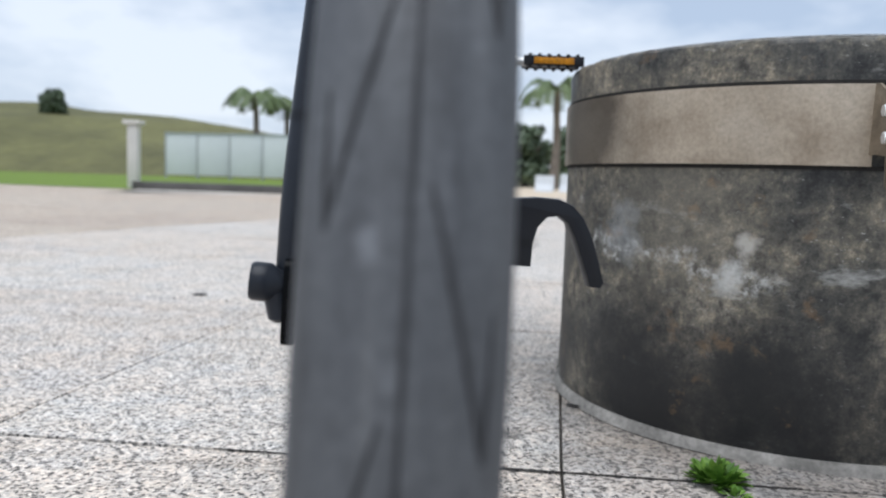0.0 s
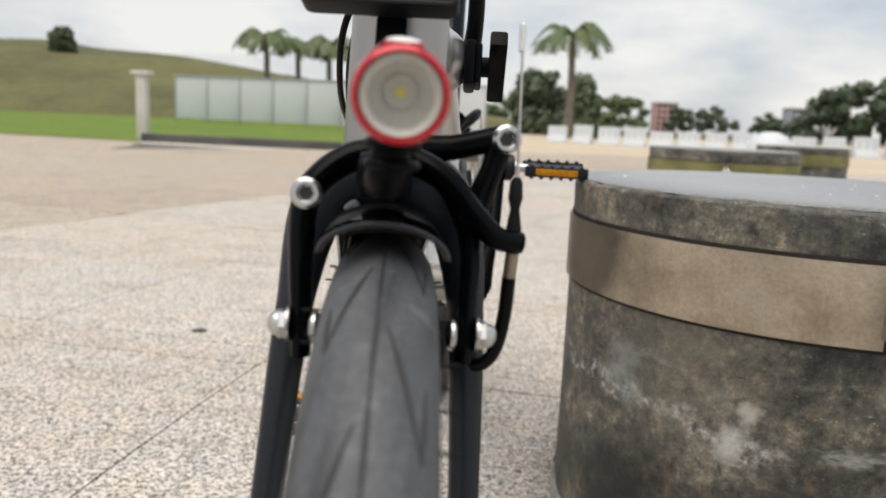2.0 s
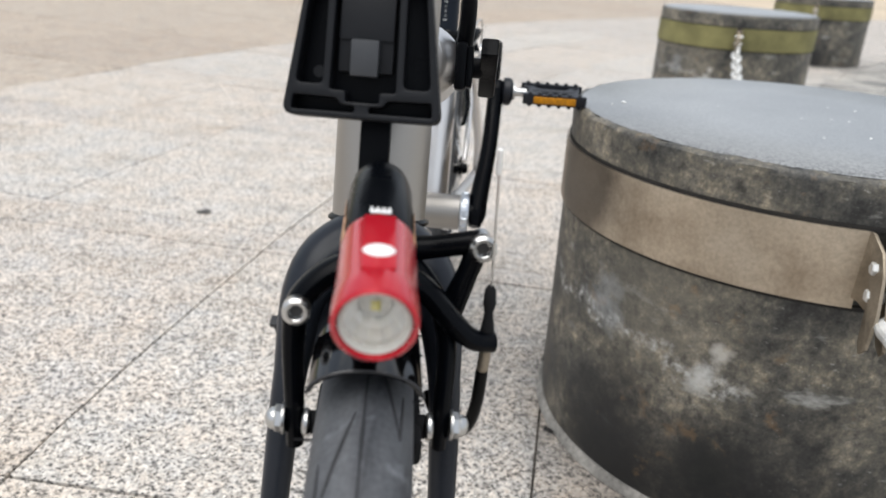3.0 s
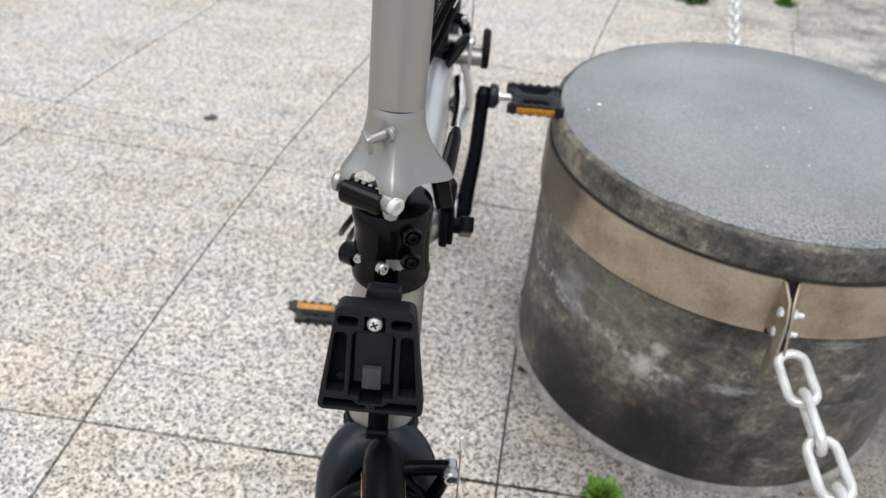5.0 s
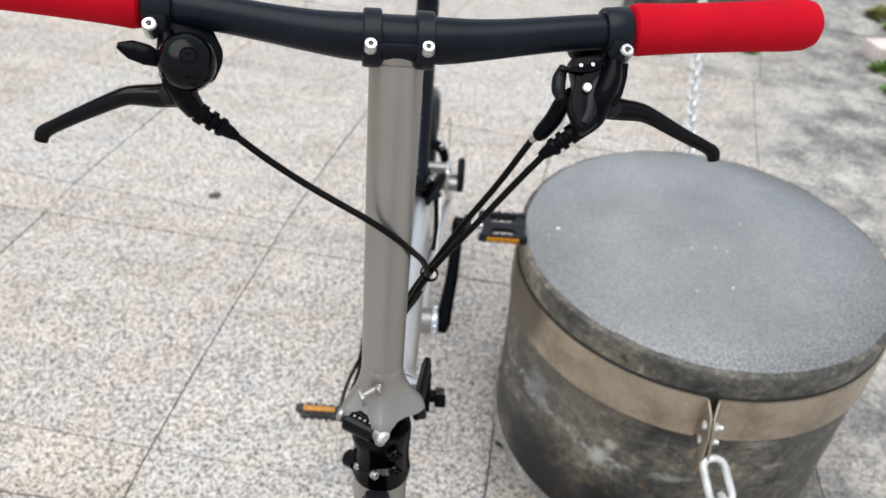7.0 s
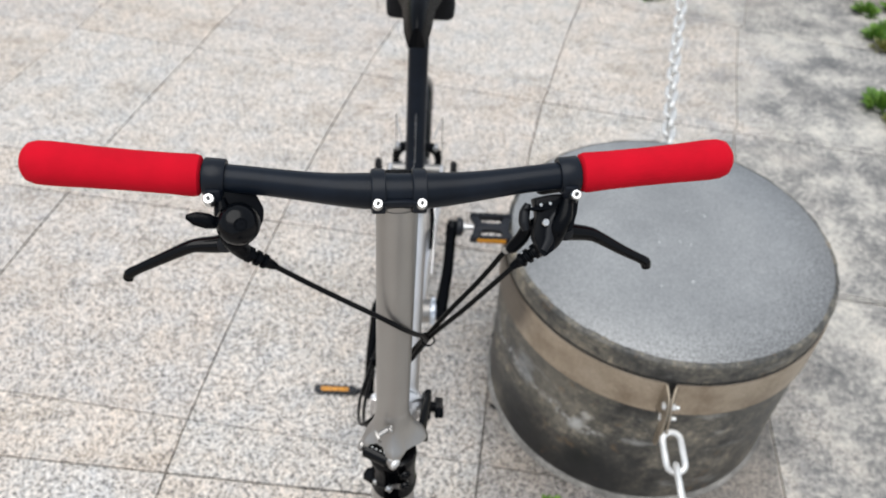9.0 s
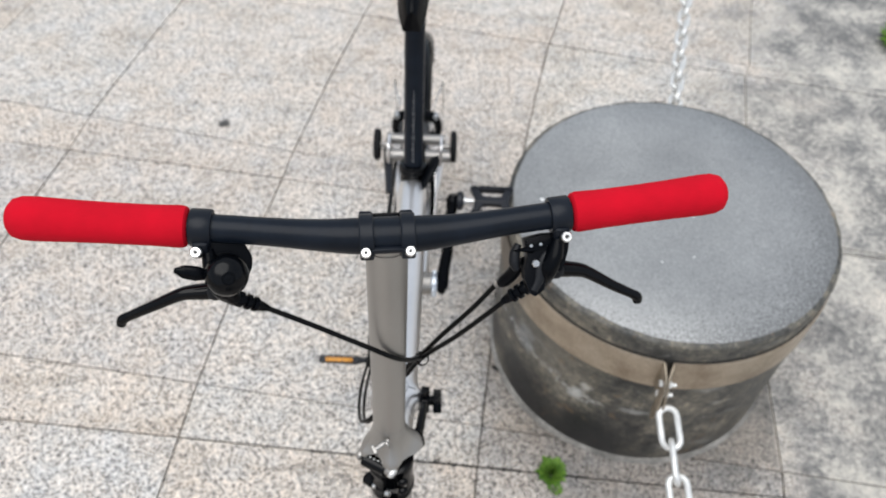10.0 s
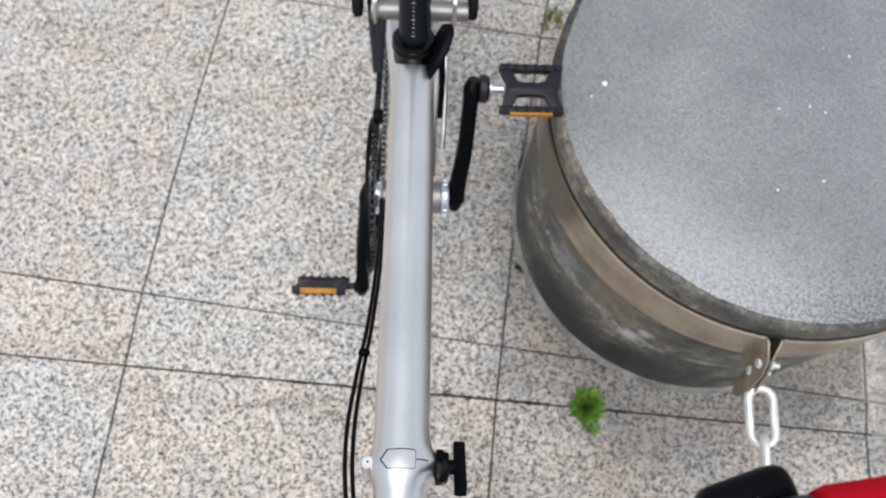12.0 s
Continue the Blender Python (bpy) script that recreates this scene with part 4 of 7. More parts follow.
def front_mudguard():
    bm = B()
    rings = []
    for k in range(25):
        a = radians(82.5 + 112 * k / 24)
        c, s = math.cos(a), math.sin(a)
        row = []
        for q in range(11):
            w = radians(-84 + 168 * q / 10)
            r = 0.2142 + 0.0118 * math.cos(w)
            row.append(bm.verts.new(HUB_F + Vector((0.0012 + 0.0208 * math.sin(w), -r * c, r * s))))
        rings.append(row)
    for a, b in zip(rings, rings[1:]):
        for q in range(10):
            bm.faces.new((a[q], a[q + 1], b[q + 1], b[q]))
    bmesh.ops.recalc_face_normals(bm, faces=bm.faces)
    bmesh.ops.solidify(bm, geom=list(bm.faces), thickness=0.0014)
    guard = part("mudguard", bm, M_GUARD, BIKE, "glossy black front mudguard", turn=STEER)
    a = radians(82.5)
    lip = []
    for q in range(21):
        w = radians(-86 + 172 * q / 20)
        r = 0.2140 + 0.0118 * math.cos(w)
        lip.append(HUB_F + Vector((0.0012 + 0.0210 * math.sin(w), -r * math.cos(a), r * math.sin(a))))
    part("mudguard_lip", tube(B(), lip, 0.0006, 8), M_LIP, guard, "thin grey front edge of the mudguard", turn=STEER)
    a, w = radians(96), radians(-38)
    c = HUB_F + Vector((0.0012 + 0.0212 * math.sin(w), -0.2238 * math.cos(a), 0.2238 * math.sin(a)))
    part("rivet", lathe(B(), [(0.0012, 0.0006), (0.0022, 0.0010), (0.0030, 0.0004), (0.0030, -0.002), (0.0012, -0.002)], along(c, c + Vector((-0.6, -0.1, 0.8))), 18, close_profile=True), M_EDGE, guard, "small pale eyelet", turn=STEER)


front_mudguard()


def front_brake():
    cal = part("brake_caliper", tube(B(), spline([(-0.0258, 0.155, 0.383), (-0.0268, 0.157, 0.400), (-0.0285, 0.164, 0.428), (-0.0262, 0.168, 0.443), (-0.012, 0.172, 0.455), (0.006, 0.171, 0.456), (0.022, 0.168, 0.450), (0.0345, 0.166, 0.4370), (0.0435, 0.166, 0.4295), (0.0530, 0.167, 0.4280)], 6), [0.0050, 0.0056, 0.0068, 0.0074, 0.0077, 0.0077, 0.0072, 0.0068, 0.0062, 0.0058], 12, flat=0.72, side=(0, 1, 0)), M_BLK, BIKE, "black dual-pivot rim brake", turn=STEER)
    bm = tube(B(), spline([(0.0333, 0.155, 0.384), (0.0335, 0.158, 0.402), (0.0335, 0.170, 0.428), (0.024, 0.181, 0.448), (0.010, 0.184, 0.456)], 6), [0.0050, 0.0056, 0.0062, 0.007, 0.007], 12, flat=0.66, side=(0, 1, 0))
    part("brake_arm", bm, M_BLK, cal, turn=STEER)
    bm = tube(B(), spline([(0.010, 0.186, 0.459), (0.026, 0.186, 0.461), (0.0450, 0.182, 0.4665)], 5), [0.006, 0.005, 0.005], 14, side=(0, 1, 0))
    tube(bm, spline([(0.0450, 0.182, 0.4665), (0.041, 0.181, 0.453), (0.0355, 0.180, 0.436)], 5), [0.005, 0.0045, 0.0055], 14, side=(0, 1, 0))
    part("cable_arm", bm, M_BLK, cal, turn=STEER)
    for c, r in (((-0.0272, 0.1555, 0.4420), 0.0056), ((0.0452, 0.1725, 0.4662), 0.0056)):
        d = (c[0], c[1] + 0.1, c[2] - 0.01)
        bm = lathe(B(), [(0.0, 0.0026), (0.0027, 0.0026), (0.0029, 0.0004), (0.0033, 0.0), (r * 0.78, 0.0), (r, 0.0012), (r, 0.006), (r * 0.8, 0.008)], along(c, d), 28)
        rod(bm, (c[0], c[1] + 0.007, c[2]), (c[0], c[1] + 0.014, c[2]), r * 0.8, 16)
        bolt = part("pivot_bolt", bm, M_STEEL, cal, "steel socket bolt", turn=STEER)
        part("socket", lathe(B(), [(0.0, 0.0022), (0.0027, 0.0022), (0.0027, 0.0030)], along(c, d), 6), M_SOCKET, bolt, smooth=0, turn=STEER)
    for s, x, y in ((-1, -0.0266, 0.1545), (1, 0.0335, 0.1545)):
        m = along((x + s * 0.0034, y, 0.3948), (x + s * 0.1, y, 0.3948))
        bm = lathe(B(), [(0.0, 0.0), (0.0062, 0.0), (0.0064, 0.0006), (0.0064, 0.0012), (0.0055, 0.0015)], m, 24)
        lathe(bm, [(0.0, 0.0014), (0.0054, 0.0014), (0.0056, 0.0036), (0.0050, 0.0042)], m, 6)
        lathe(bm, [(0.0046, 0.0040), (0.0044, 0.0056), (0.0034, 0.0071), (0.0018, 0.0079), (0.0, 0.0081)], m, 24)
        part("pad_nut", bm, M_STEEL, cal, "domed steel pad nut", turn=STEER)
        bm = rod(B(), (x - s * 0.0038, y - 0.002, 0.3948), (x - s * 0.0066, y - 0.002, 0.3948), 0.0058, 24, 0.0008)
        part("pad_washer", bm, M_STEEL, cal, turn=STEER)
        bm = rod(B(), (x - s * 0.0066, y - 0.002, 0.3948), (x - s * 0.0100, y - 0.001, 0.3945), 0.0048, 18)
        box(bm, (0.006, 0.042, 0.011), Matrix.Translation((x - s * 0.0115, y + 0.004, 0.3922)), 0.002)
        part("brake_pad", bm, M_RUBD, cal, turn=STEER)
    # cable: wire, boot, barrel and housing
    bm = tube(B(), spline([(0.0468, 0.172, 0.5060), (0.0474, 0.171, 0.495), (0.0487, 0.170, 0.47), (0.0505, 0.168, 0.437)], 6), 0.00055, 6)
    wire = part("brake_wire", bm, M_STEEL, cal, turn=STEER)
    part("wire_cap", rod(B(), (0.0470, 0.1715, 0.498), (0.0466, 0.172, 0.5085), 0.0012, 12, 0.0005), M_CHAIN, wire, "crimped end cap of the wire", turn=STEER)
    bm = lathe(B(), [(0.0014, 0.0), (0.0024, 0.002), (0.0028, 0.008), (0.0018, 0.012), (0.0026, 0.017), (0.0032, 0.022), (0.0020, 0.026)], along((0.0493, 0.169, 0.4525), (0.0505, 0.168, 0.42)), 14)
    part("wire_boot", bm, M_RUBD, cal, turn=STEER)
    bm = rod(B(), (0.0502, 0.167, 0.4245), (0.0498, 0.167, 0.4140), 0.0025, 14, 0.0006)
    part("barrel", bm, M_LUG, cal, turn=STEER)
    bm = tube(B(), spline([(0.0498, 0.167, 0.4145), (0.0495, 0.168, 0.398), (0.0475, 0.171, 0.384), (0.0430, 0.176, 0.3765), (0.0365, 0.184, 0.376), (0.031, 0.198, 0.382)], 6), 0.0027, 12)
    part("cable_housing", bm, M_CABLE, cal, turn=STEER)


front_brake()


def head_lamp():
    """Red torch-shaped lamp on a bracket over the brake."""
    tip, back = Vector((0.0023, 0.083, 0.4760)), Vector((0.0023, 0.19, 0.4900))
    m = along(tip, back) @ Matrix.Diagonal((0.84, 0.84, 0.76, 1))
    body = part("lamp", lathe(B(), [(0.0128, 0.018), (0.0127, 0.003), (0.0138, 0.0), (0.0152, 0.0014), (0.0155, 0.006), (0.0154, 0.015), (0.0150, 0.017), (0.0150, 0.058), (0.0146, 0.062)], m, 48), M_REDA, BIKE, "red anodised bicycle lamp", turn=STEER)
    part("rear_shell", lathe(B(), [(0.0142, 0.0605), (0.0147, 0.064), (0.0144, 0.112), (0.0130, 0.124), (0.0090, 0.1315), (0.0, 0.134)], m, 40), M_BLK, body, "matt black battery shell", turn=STEER)
    part("reflector", lathe(B(), [(0.0106, 0.0046), (0.0104, 0.0075), (0.0085, 0.0130), (0.0060, 0.0170), (0.0026, 0.0190), (0.0001, 0.0190), (0.0001, 0.0196), (0.0030, 0.0196), (0.0064, 0.0176), (0.0090, 0.0133), (0.0108, 0.0080), (0.0109, 0.0046)], m, 14, close_profile=True), M_REFL, body, smooth=0, turn=STEER)
    part("led_base", lathe(B(), [(0.0, 0.0158), (0.0050, 0.0158), (0.0056, 0.0164), (0.0056, 0.0180), (0.0, 0.0180)], m, 28), M_CREAM, body, turn=STEER)
    part("led", box(B(), (0.0034, 0.0034, 0.002), m @ Matrix.Translation((0, 0, 0.0150)), 0.0003), M_LED, body, "yellow light chip", turn=STEER)
    glass = part("lens", lathe(B(), [(0.0, 0.0042), (0.0110, 0.0042), (0.0114, 0.0030), (0.0, 0.0030)], m, 40), M_LENS, body, turn=STEER)
    glass.visible_shadow = False
    ring_bm = lathe(B(), [(0.0108, 0.0040), (0.0126, 0.0022), (0.0126, 0.0044), (0.0108, 0.0046)], m, 40, close_profile=True)
    part("lens_ring", ring_bm, M_CREAM, body, turn=STEER)
    up = (m.to_3x3() @ Vector((0, 1, 0)))
    sgn = 1 if up.z > 0 else -1
    bt = ball(B(), (0, 0, 0), (0.0062, 0.0018, 0.0052), u=20, v=10)
    bt.transform(m @ Matrix.Translation((0, sgn * 0.0149, 0.029)))
    part("button", bt, M_WHITE, body, "milky rubber button", turn=STEER)
    part("button_well", box(B(), (0.0125, 0.0014, 0.044), m @ Matrix.Translation((0, sgn * 0.0146, 0.038)), 0.0006), M_REDA, body, turn=STEER)
    bm = B()
    for k in range(4):
        box(bm, (0.0011, 0.0004, 0.0016), m @ Matrix.Translation((-0.0036 + 0.0024 * k, sgn * 0.0146, 0.0675)))
    box(bm, (0.0085, 0.0004, 0.003), m @ Matrix.Translation((0, sgn * 0.0146, 0.0645)))
    part("logo_bars", bm, M_WHITE, body, turn=STEER)
    for s in (-1, 1):
        bm = B()
        rows = []
        for k in range(14):
            h = 0.056 + (0.043 if s < 0 else 0.051) * k / 13
            jag = 0.0016 * noise.noise(Vector((k * 0.9, s * 3.0, 0)))
            lo_, hi_ = radians(-14), radians(8 + 20 * (1 - k / 13) + 6000 * jag)
            rows.append([bm.verts.new(m @ Vector((s * 0.0151 * math.cos(a), sgn * 0.0151 * math.sin(a), h))) for a in [lo_ + (hi_ - lo_) * i / 5 for i in range(6)]])
        for a, b in zip(rows, rows[1:]):
            for q in range(5):
                bm.faces.new((a[q], a[q + 1], b[q + 1], b[q]))
        part("copper_flame", bm, M_COPPER, body, "copper coloured print", turn=STEER)
    bm = B()
    for z in (0.4575, 0.4515):
        rod(bm, (0.0015, 0.110, z + 0.004), (0.0015, 0.110, z + 0.0072), 0.0085, 20, 0.001)
    tube(bm, spline([(0.002, 0.116, 0.478), (0.0015, 0.112, 0.466), (0, 0.115, 0.453), (0, 0.140, 0.450), (0, 0.165, 0.452)], 5), [0.0062, 0.0055, 0.0062, 0.0070, 0.0075], 16, side=(1, 0, 0))
    part("lamp_bracket", bm, M_PLAST, body, turn=STEER)
    bm = box(B(), (0.019, 0.016, 0.017), Matrix.Translation((0, 0.155, 0.4500)), 0.004)
    part("bracket_foot", bm, M_PLAST, body, turn=STEER)


head_lamp()


def head_tube_and_block():
    a, b = axis_at(0.455), axis_at(0.575)
    part("head_tube", rod(B(), a, b, 0.0222, 40), M_TI, BIKE, "bead-blasted titanium head tube")
    # luggage block: a moulded plate with pockets, screwed to the head tube; u across, v up the plate
    m = Matrix.Translation((0.0008, 0.1932, 0.5445)) @ Matrix.Rotation(radians(75), 4, "X")

    def half(v):
        return 0.0301 - 0.0070 * (v + 24) / 50

    def mm(points, r=0.0, k=4):
        out = [(u / 1000, v / 1000) for u, v in points]
        return rounded(out, r, k) if r else out

    edge = rounded([(-half(-33), -0.033), (half(-33), -0.033), (half(35), 0.035), (-half(35), 0.035)], 0.005, 6)
    holes = [
        mm([(-26.3, -20.4), (-15.7, -20.4), (-15.2, 18.4), (-22.0, 18.4)], 0.0026),
        mm([(26.3, -20.4), (15.7, -20.4), (15.2, 18.4), (22.0, 18.4)], 0.0026),
        mm([(-12.9, -22.2), (-6.6, -22.4), (-6.6, -26.6), (6.6, -26.6), (6.6, -22.4), (12.9, -22.2), (12.2, 17.2), (10.6, 19.4), (6.0, 19.7), (6.0, 29.6), (-6.0, 29.6), (-6.0, 19.7), (-10.6, 19.4), (-12.2, 17.2)], 0.0009, 3),
        mm([(-20.8, 22.6), (-9.2, 22.6), (-9.2, 28.6), (-20.8, 28.6)], 0.0028),
        mm([(20.8, 22.6), (9.2, 22.6), (9.2, 28.6), (20.8, 28.6)], 0.0028),
        mm([(-27.6, -30.6), (-2.8, -30.6), (-2.8, -28.2), (-8.0, -28.0), (-10.2, -25.4), (-27.0, -25.0)], 0.0011, 3),
        mm([(27.6, -30.6), (2.8, -30.6), (2.8, -28.2), (8.0, -28.0), (10.2, -25.4), (27.0, -25.0)], 0.0011, 3),
    ]
    block = part("carrier_block", plate_with_holes(edge, holes, 0.013, m @ Matrix.Translation((0, 0, -0.013)), 0.0009), M_BLOCK, BIKE, "black moulded plastic luggage block with pockets")
    part("back_plate", prism(B(), rounded([(-half(-33) + 0.001, -0.032), (half(-33) - 0.001, -0.032), (half(35) - 0.001, 0.034), (-half(35) + 0.001, 0.034)], 0.004), 0.003, m @ Matrix.Translation((0, 0, -0.0125)), 0.0006), M_PLAST, block)
    bm = prism(B(), mm([(-10.7, -14.8), (10.7, -14.8), (10.6, 17.4), (8.5, 18.6), (-8.5, 18.6), (-10.6, 17.4)], 0.0008, 2), 0.0045, m @ Matrix.Translation((0, 0, -0.0085)), 0.0005)
    box(bm, (0.0211, 0.0205, 0.0012), m @ Matrix.Translation((0, 0.0076, -0.0037)) @ Matrix.Rotation(radians(-1.5), 4, "X"), 0.0004)
    tongue = part("tongue", bm, M_BLOCK, block, "black plastic sprung tongue")
    bm = box(B(), (0.0108, 0.0138, 0.0050), m @ Matrix.Translation((0, -0.0096, -0.0020)) @ Matrix.Rotation(radians(3), 4, "X"), 0.0005)
    part("catch", bm, M_TONGUE, tongue, "pale grey catch of the luggage block")
    ms = m @ Matrix.Translation((-0.0004, 0.0232, -0.0045))
    bm = lathe(B(), [(0.0, 0.0024), (0.0030, 0.0022), (0.0042, 0.0012), (0.0045, 0.0), (0.0045, -0.003)], ms, 28)
    scr = part("screw", bm, M_CHAIN, block, "zinc cross-head screw")
    bm = B()
    for a in (25, 115):
        box(bm, (0.0046, 0.0011, 0.0008), ms @ Matrix.Translation((0, 0, 0.0021)) @ Matrix.Rotation(radians(a), 4, "Z"))
    part("screw_slot", bm, M_SOCKET, scr)
    # moulded marks in the pockets
    bm = lathe(B(), [(0.0, 0.0004), (0.0024, 0.0004), (0.0026, 0.0)], m @ Matrix.Translation((-0.0190, -0.0150, -0.0095)), 20)
    part("ejector_mark", bm, M_BLOCK, block)
    bm = B()
    for k in range(12):
        a = 2 * math.pi * k / 12
        box(bm, (0.0006, 0.0019, 0.0005), m @ Matrix.Translation((0.0205 + 0.0025 * math.cos(a), -0.0085 + 0.0025 * math.sin(a), -0.0094)) @ Matrix.Rotation(a - math.pi / 2, 4, "Z"))
    part("date_wheel", bm, M_PLAST, block)
    letters = bpy.data.curves.new("moulded_letters", "FONT")
    letters.body, letters.size, letters.extrude = "PA6", 0.0046, 0.0002
    letters.align_x, letters.align_y = "CENTER", "CENTER"
    carrier = bpy.data.objects.new("letters", letters)
    shape = bpy.data.meshes.new_from_object(carrier)
    bpy.data.objects.remove(carrier)
    shape.materials.clear()
    shape.materials.append(M_PLAST)
    mark = tagged(new("moulded_letters", shape), "small moulded material mark")
    mark.parent = block
    mark.matrix_basis = m @ Matrix.Translation((-0.0182, 0.0055, -0.0093)) @ Matrix.Rotation(radians(90), 4, "Z")
    bm = prism(B(), mm([(-10.5, 34), (11.0, 34), (9.5, 41.5), (-9.0, 41.5)], 0.002), 0.010, m @ Matrix.Translation((0.0025, 0, -0.022)), 0.0012)
    part("upper_boss", bm, M_BLOCK, block)
    bm = box(B(), (0.0125, 0.026, 0.0045), m @ Matrix.Translation((0.0042, -0.0450, -0.0170)), 0.0012)
    rod(bm, m @ Vector((-0.0026, -0.0575, -0.0155)), m @ Vector((0.0110, -0.0575, -0.0155)), 0.0040, 16, 0.0008)
    part("release_lever", bm, M_PLAST, block)
    bm = box(B(), (0.024, 0.050, 0.024), m @ Matrix.Translation((0.001, 0, -0.0245)), 0.004)
    part("mounting_boss", bm, M_PLAST, block)


head_tube_and_block()


def hexagon(parent, a, b, r):
    """The dark six-sided socket in a bolt's head, which points from b to a."""
    part("socket", lathe(B(), [(0.0, -0.0002), (r, -0.0002), (r, 0.0014), (0.0, 0.0014)], along(a, b), 6), M_SOCKET, parent, smooth=0, turn=STEER)


def stem_and_hinge():
    foot, top = Vector((0.0005, 0.2840, 0.6412)), Vector((0, 0.328, 0.897))
    # lower half of the stem hinge: black clamp round the steerer, wider under the hinge barrel
    bm = B()
    rings = []
    for h, r, wide in ((0.0, 0.0228, 0.0), (0.001, 0.0243, 0.0), (0.005, 0.0246, 0.0005), (0.0065, 0.0236, 0.001), (0.012, 0.0234, 0.002), (0.019, 0.0229, 0.0015), (0.026, 0.0228, 0.002), (0.033, 0.0231, 0.0018), (0.039, 0.0236, 0.0032), (0.044, 0.0236, 0.0040), (0.0475, 0.0226, 0.0034), (0.049, 0.0180, 0.0030), (0.0485, 0.004, 0.0)):
        row = []
        for k in range(72):
            th = 2 * math.pi * k / 72
            dd = (th - radians(212) + math.pi) % (2 * math.pi) - math.pi
            rr = r + wide * math.exp(-(dd / 0.62) ** 2)
            c = axis_at(0.5575 + h)
            row.append(bm.verts.new(c + Vector((rr * math.cos(th), rr * math.sin(th), 0))))
        rings.append(row)
    for a, b in zip(rings, rings[1:]):
        for k in range(72):
            bm.faces.new((a[k], a[(k + 1) % 72], b[(k + 1) % 72], b[k]))
    bmesh.ops.recalc_face_normals(bm, faces=bm.faces)
    hinge = part("hinge_lower", bm, M_GLOSS, BIKE, "black forged lower half of the stem hinge", turn=STEER)
    bm = rod(B(), (-0.0265, 0.2660, 0.5690), (-0.0165, 0.2575, 0.5712), 0.0074, 20, 0.002)
    part("pinch_lug", bm, M_GLOSS, hinge, turn=STEER)
    bm = rod(B(), (-0.0140, 0.2555, 0.5715), (0.0005, 0.2475, 0.5735), 0.0074, 20, 0.002)
    part("pinch_lug", bm, M_GLOSS, hinge, turn=STEER)
    bm = rod(B(), (-0.0275, 0.2690, 0.6130), (-0.0035, 0.2545, 0.6123), 0.0084, 24, 0.0015)
    part("hinge_barrel", bm, M_GLOSS, hinge, turn=STEER)
    for p, q, r in (((-0.0018, 0.2412, 0.5748), (-0.010, 0.252, 0.573), 0.0040), ((-0.0183, 0.2505, 0.5742), (-0.014, 0.262, 0.5730), 0.0028), ((0.0135, 0.2425, 0.5970), (0.009, 0.262, 0.5974), 0.0036), ((0.0137, 0.2390, 0.5815), (0.009, 0.258, 0.5825), 0.0036)):
        bm = lathe(B(), [(0.0, 0.0012), (r * 0.45, 0.0012), (r * 0.5, 0.0), (r * 0.85, 0.0), (r, 0.0008), (r, 0.004)], along(p, q), 20)
        part("socket_screw", bm, M_STEEL if r != 0.0036 else M_BLK, hinge, turn=STEER)
        if r == 0.0036:
            bm = lathe(B(), [(0.0036, 0.0045), (0.0048, 0.0012), (0.0058, 0.0010), (0.0062, 0.0030), (0.0040, 0.0055)], along(p, q), 24, close_profile=True)
            part("screw_well", bm, M_GLOSS, hinge, turn=STEER)
    # upper half: titanium casting that flares into a skirt with three lugs
    bm = B()
    ax = (top - foot).normalized()
    def around(table, deg):
        ks = sorted(table)
        ks = [(ks[-1][0] - 360, ks[-1][1])] + ks + [(ks[0][0] + 360, ks[0][1])]
        return float(np.interp(deg, [k[0] for k in ks], [k[1] for k in ks]))
    flare = ((5, 0.0345), (40, 0.0255), (90, 0.0220), (150, 0.0250), (180, 0.0300), (200, 0.0335), (213, 0.0292), (225, 0.0255), (242, 0.0250), (256, 0.0285), (268, 0.0325), (282, 0.0300), (300, 0.0265), (318, 0.0285), (338, 0.0335), (350, 0.0365))
    edge = ((2, -0.0200), (12, -0.0190), (20, -0.0150), (60, -0.012), (120, -0.012), (185, -0.017), (190, -0.028), (207, -0.029), (212, -0.0165), (225, -0.0135), (242, -0.0145), (252, -0.0185), (257, -0.030), (262, -0.0345), (274, -0.0345), (279, -0.029), (286, -0.0215), (296, -0.0185), (312, -0.0175), (330, -0.0185), (345, -0.0205))
    rows = [[] for _ in range(14)]
    for k in range(180):
        deg = 2.0 * k
        th = radians(deg)
        r_end, h_end = around(flare, deg), around(edge, deg)
        out = Vector((math.cos(th), math.sin(th), 0))
        for q in range(14):
            h = 0.021 + (h_end - 0.021) * q / 13
            t = min(1.0, (0.021 - h) / 0.0395)
            rows[q].append(foot + ax * h + out * (0.0155 if q == 0 else 0.0166 + (r_end - 0.0166) * t ** 2.3))
    outer = [[bm.verts.new(v) for v in row] for row in rows]
    inner = [[bm.verts.new(v - Vector((math.cos(radians(2 * k)), math.sin(radians(2 * k)), 0.25)) * 0.0028) for k, v in enumerate(row)] for row in rows]
    inner[-1] = [bm.verts.new(v - Vector((math.cos(radians(2 * k)), math.sin(radians(2 * k)), 0)) * 0.0028) for k, v in enumerate(rows[-1])]
    strips = list(zip(outer, outer[1:])) + [(outer[-1], inner[-1])] + [(b, a) for a, b in zip(inner, inner[1:])] + [(inner[0], outer[0])]
    for p, q in strips:
        for k in range(180):
            bm.faces.new((p[k], q[k], q[(k + 1) % 180], p[(k + 1) % 180]))
    bmesh.ops.recalc_face_normals(bm, faces=bm.faces)
    rod(bm, (0.0030, 0.2495, 0.6150), (-0.0035, 0.2560, 0.6155), 0.0070, 24, 0.002)
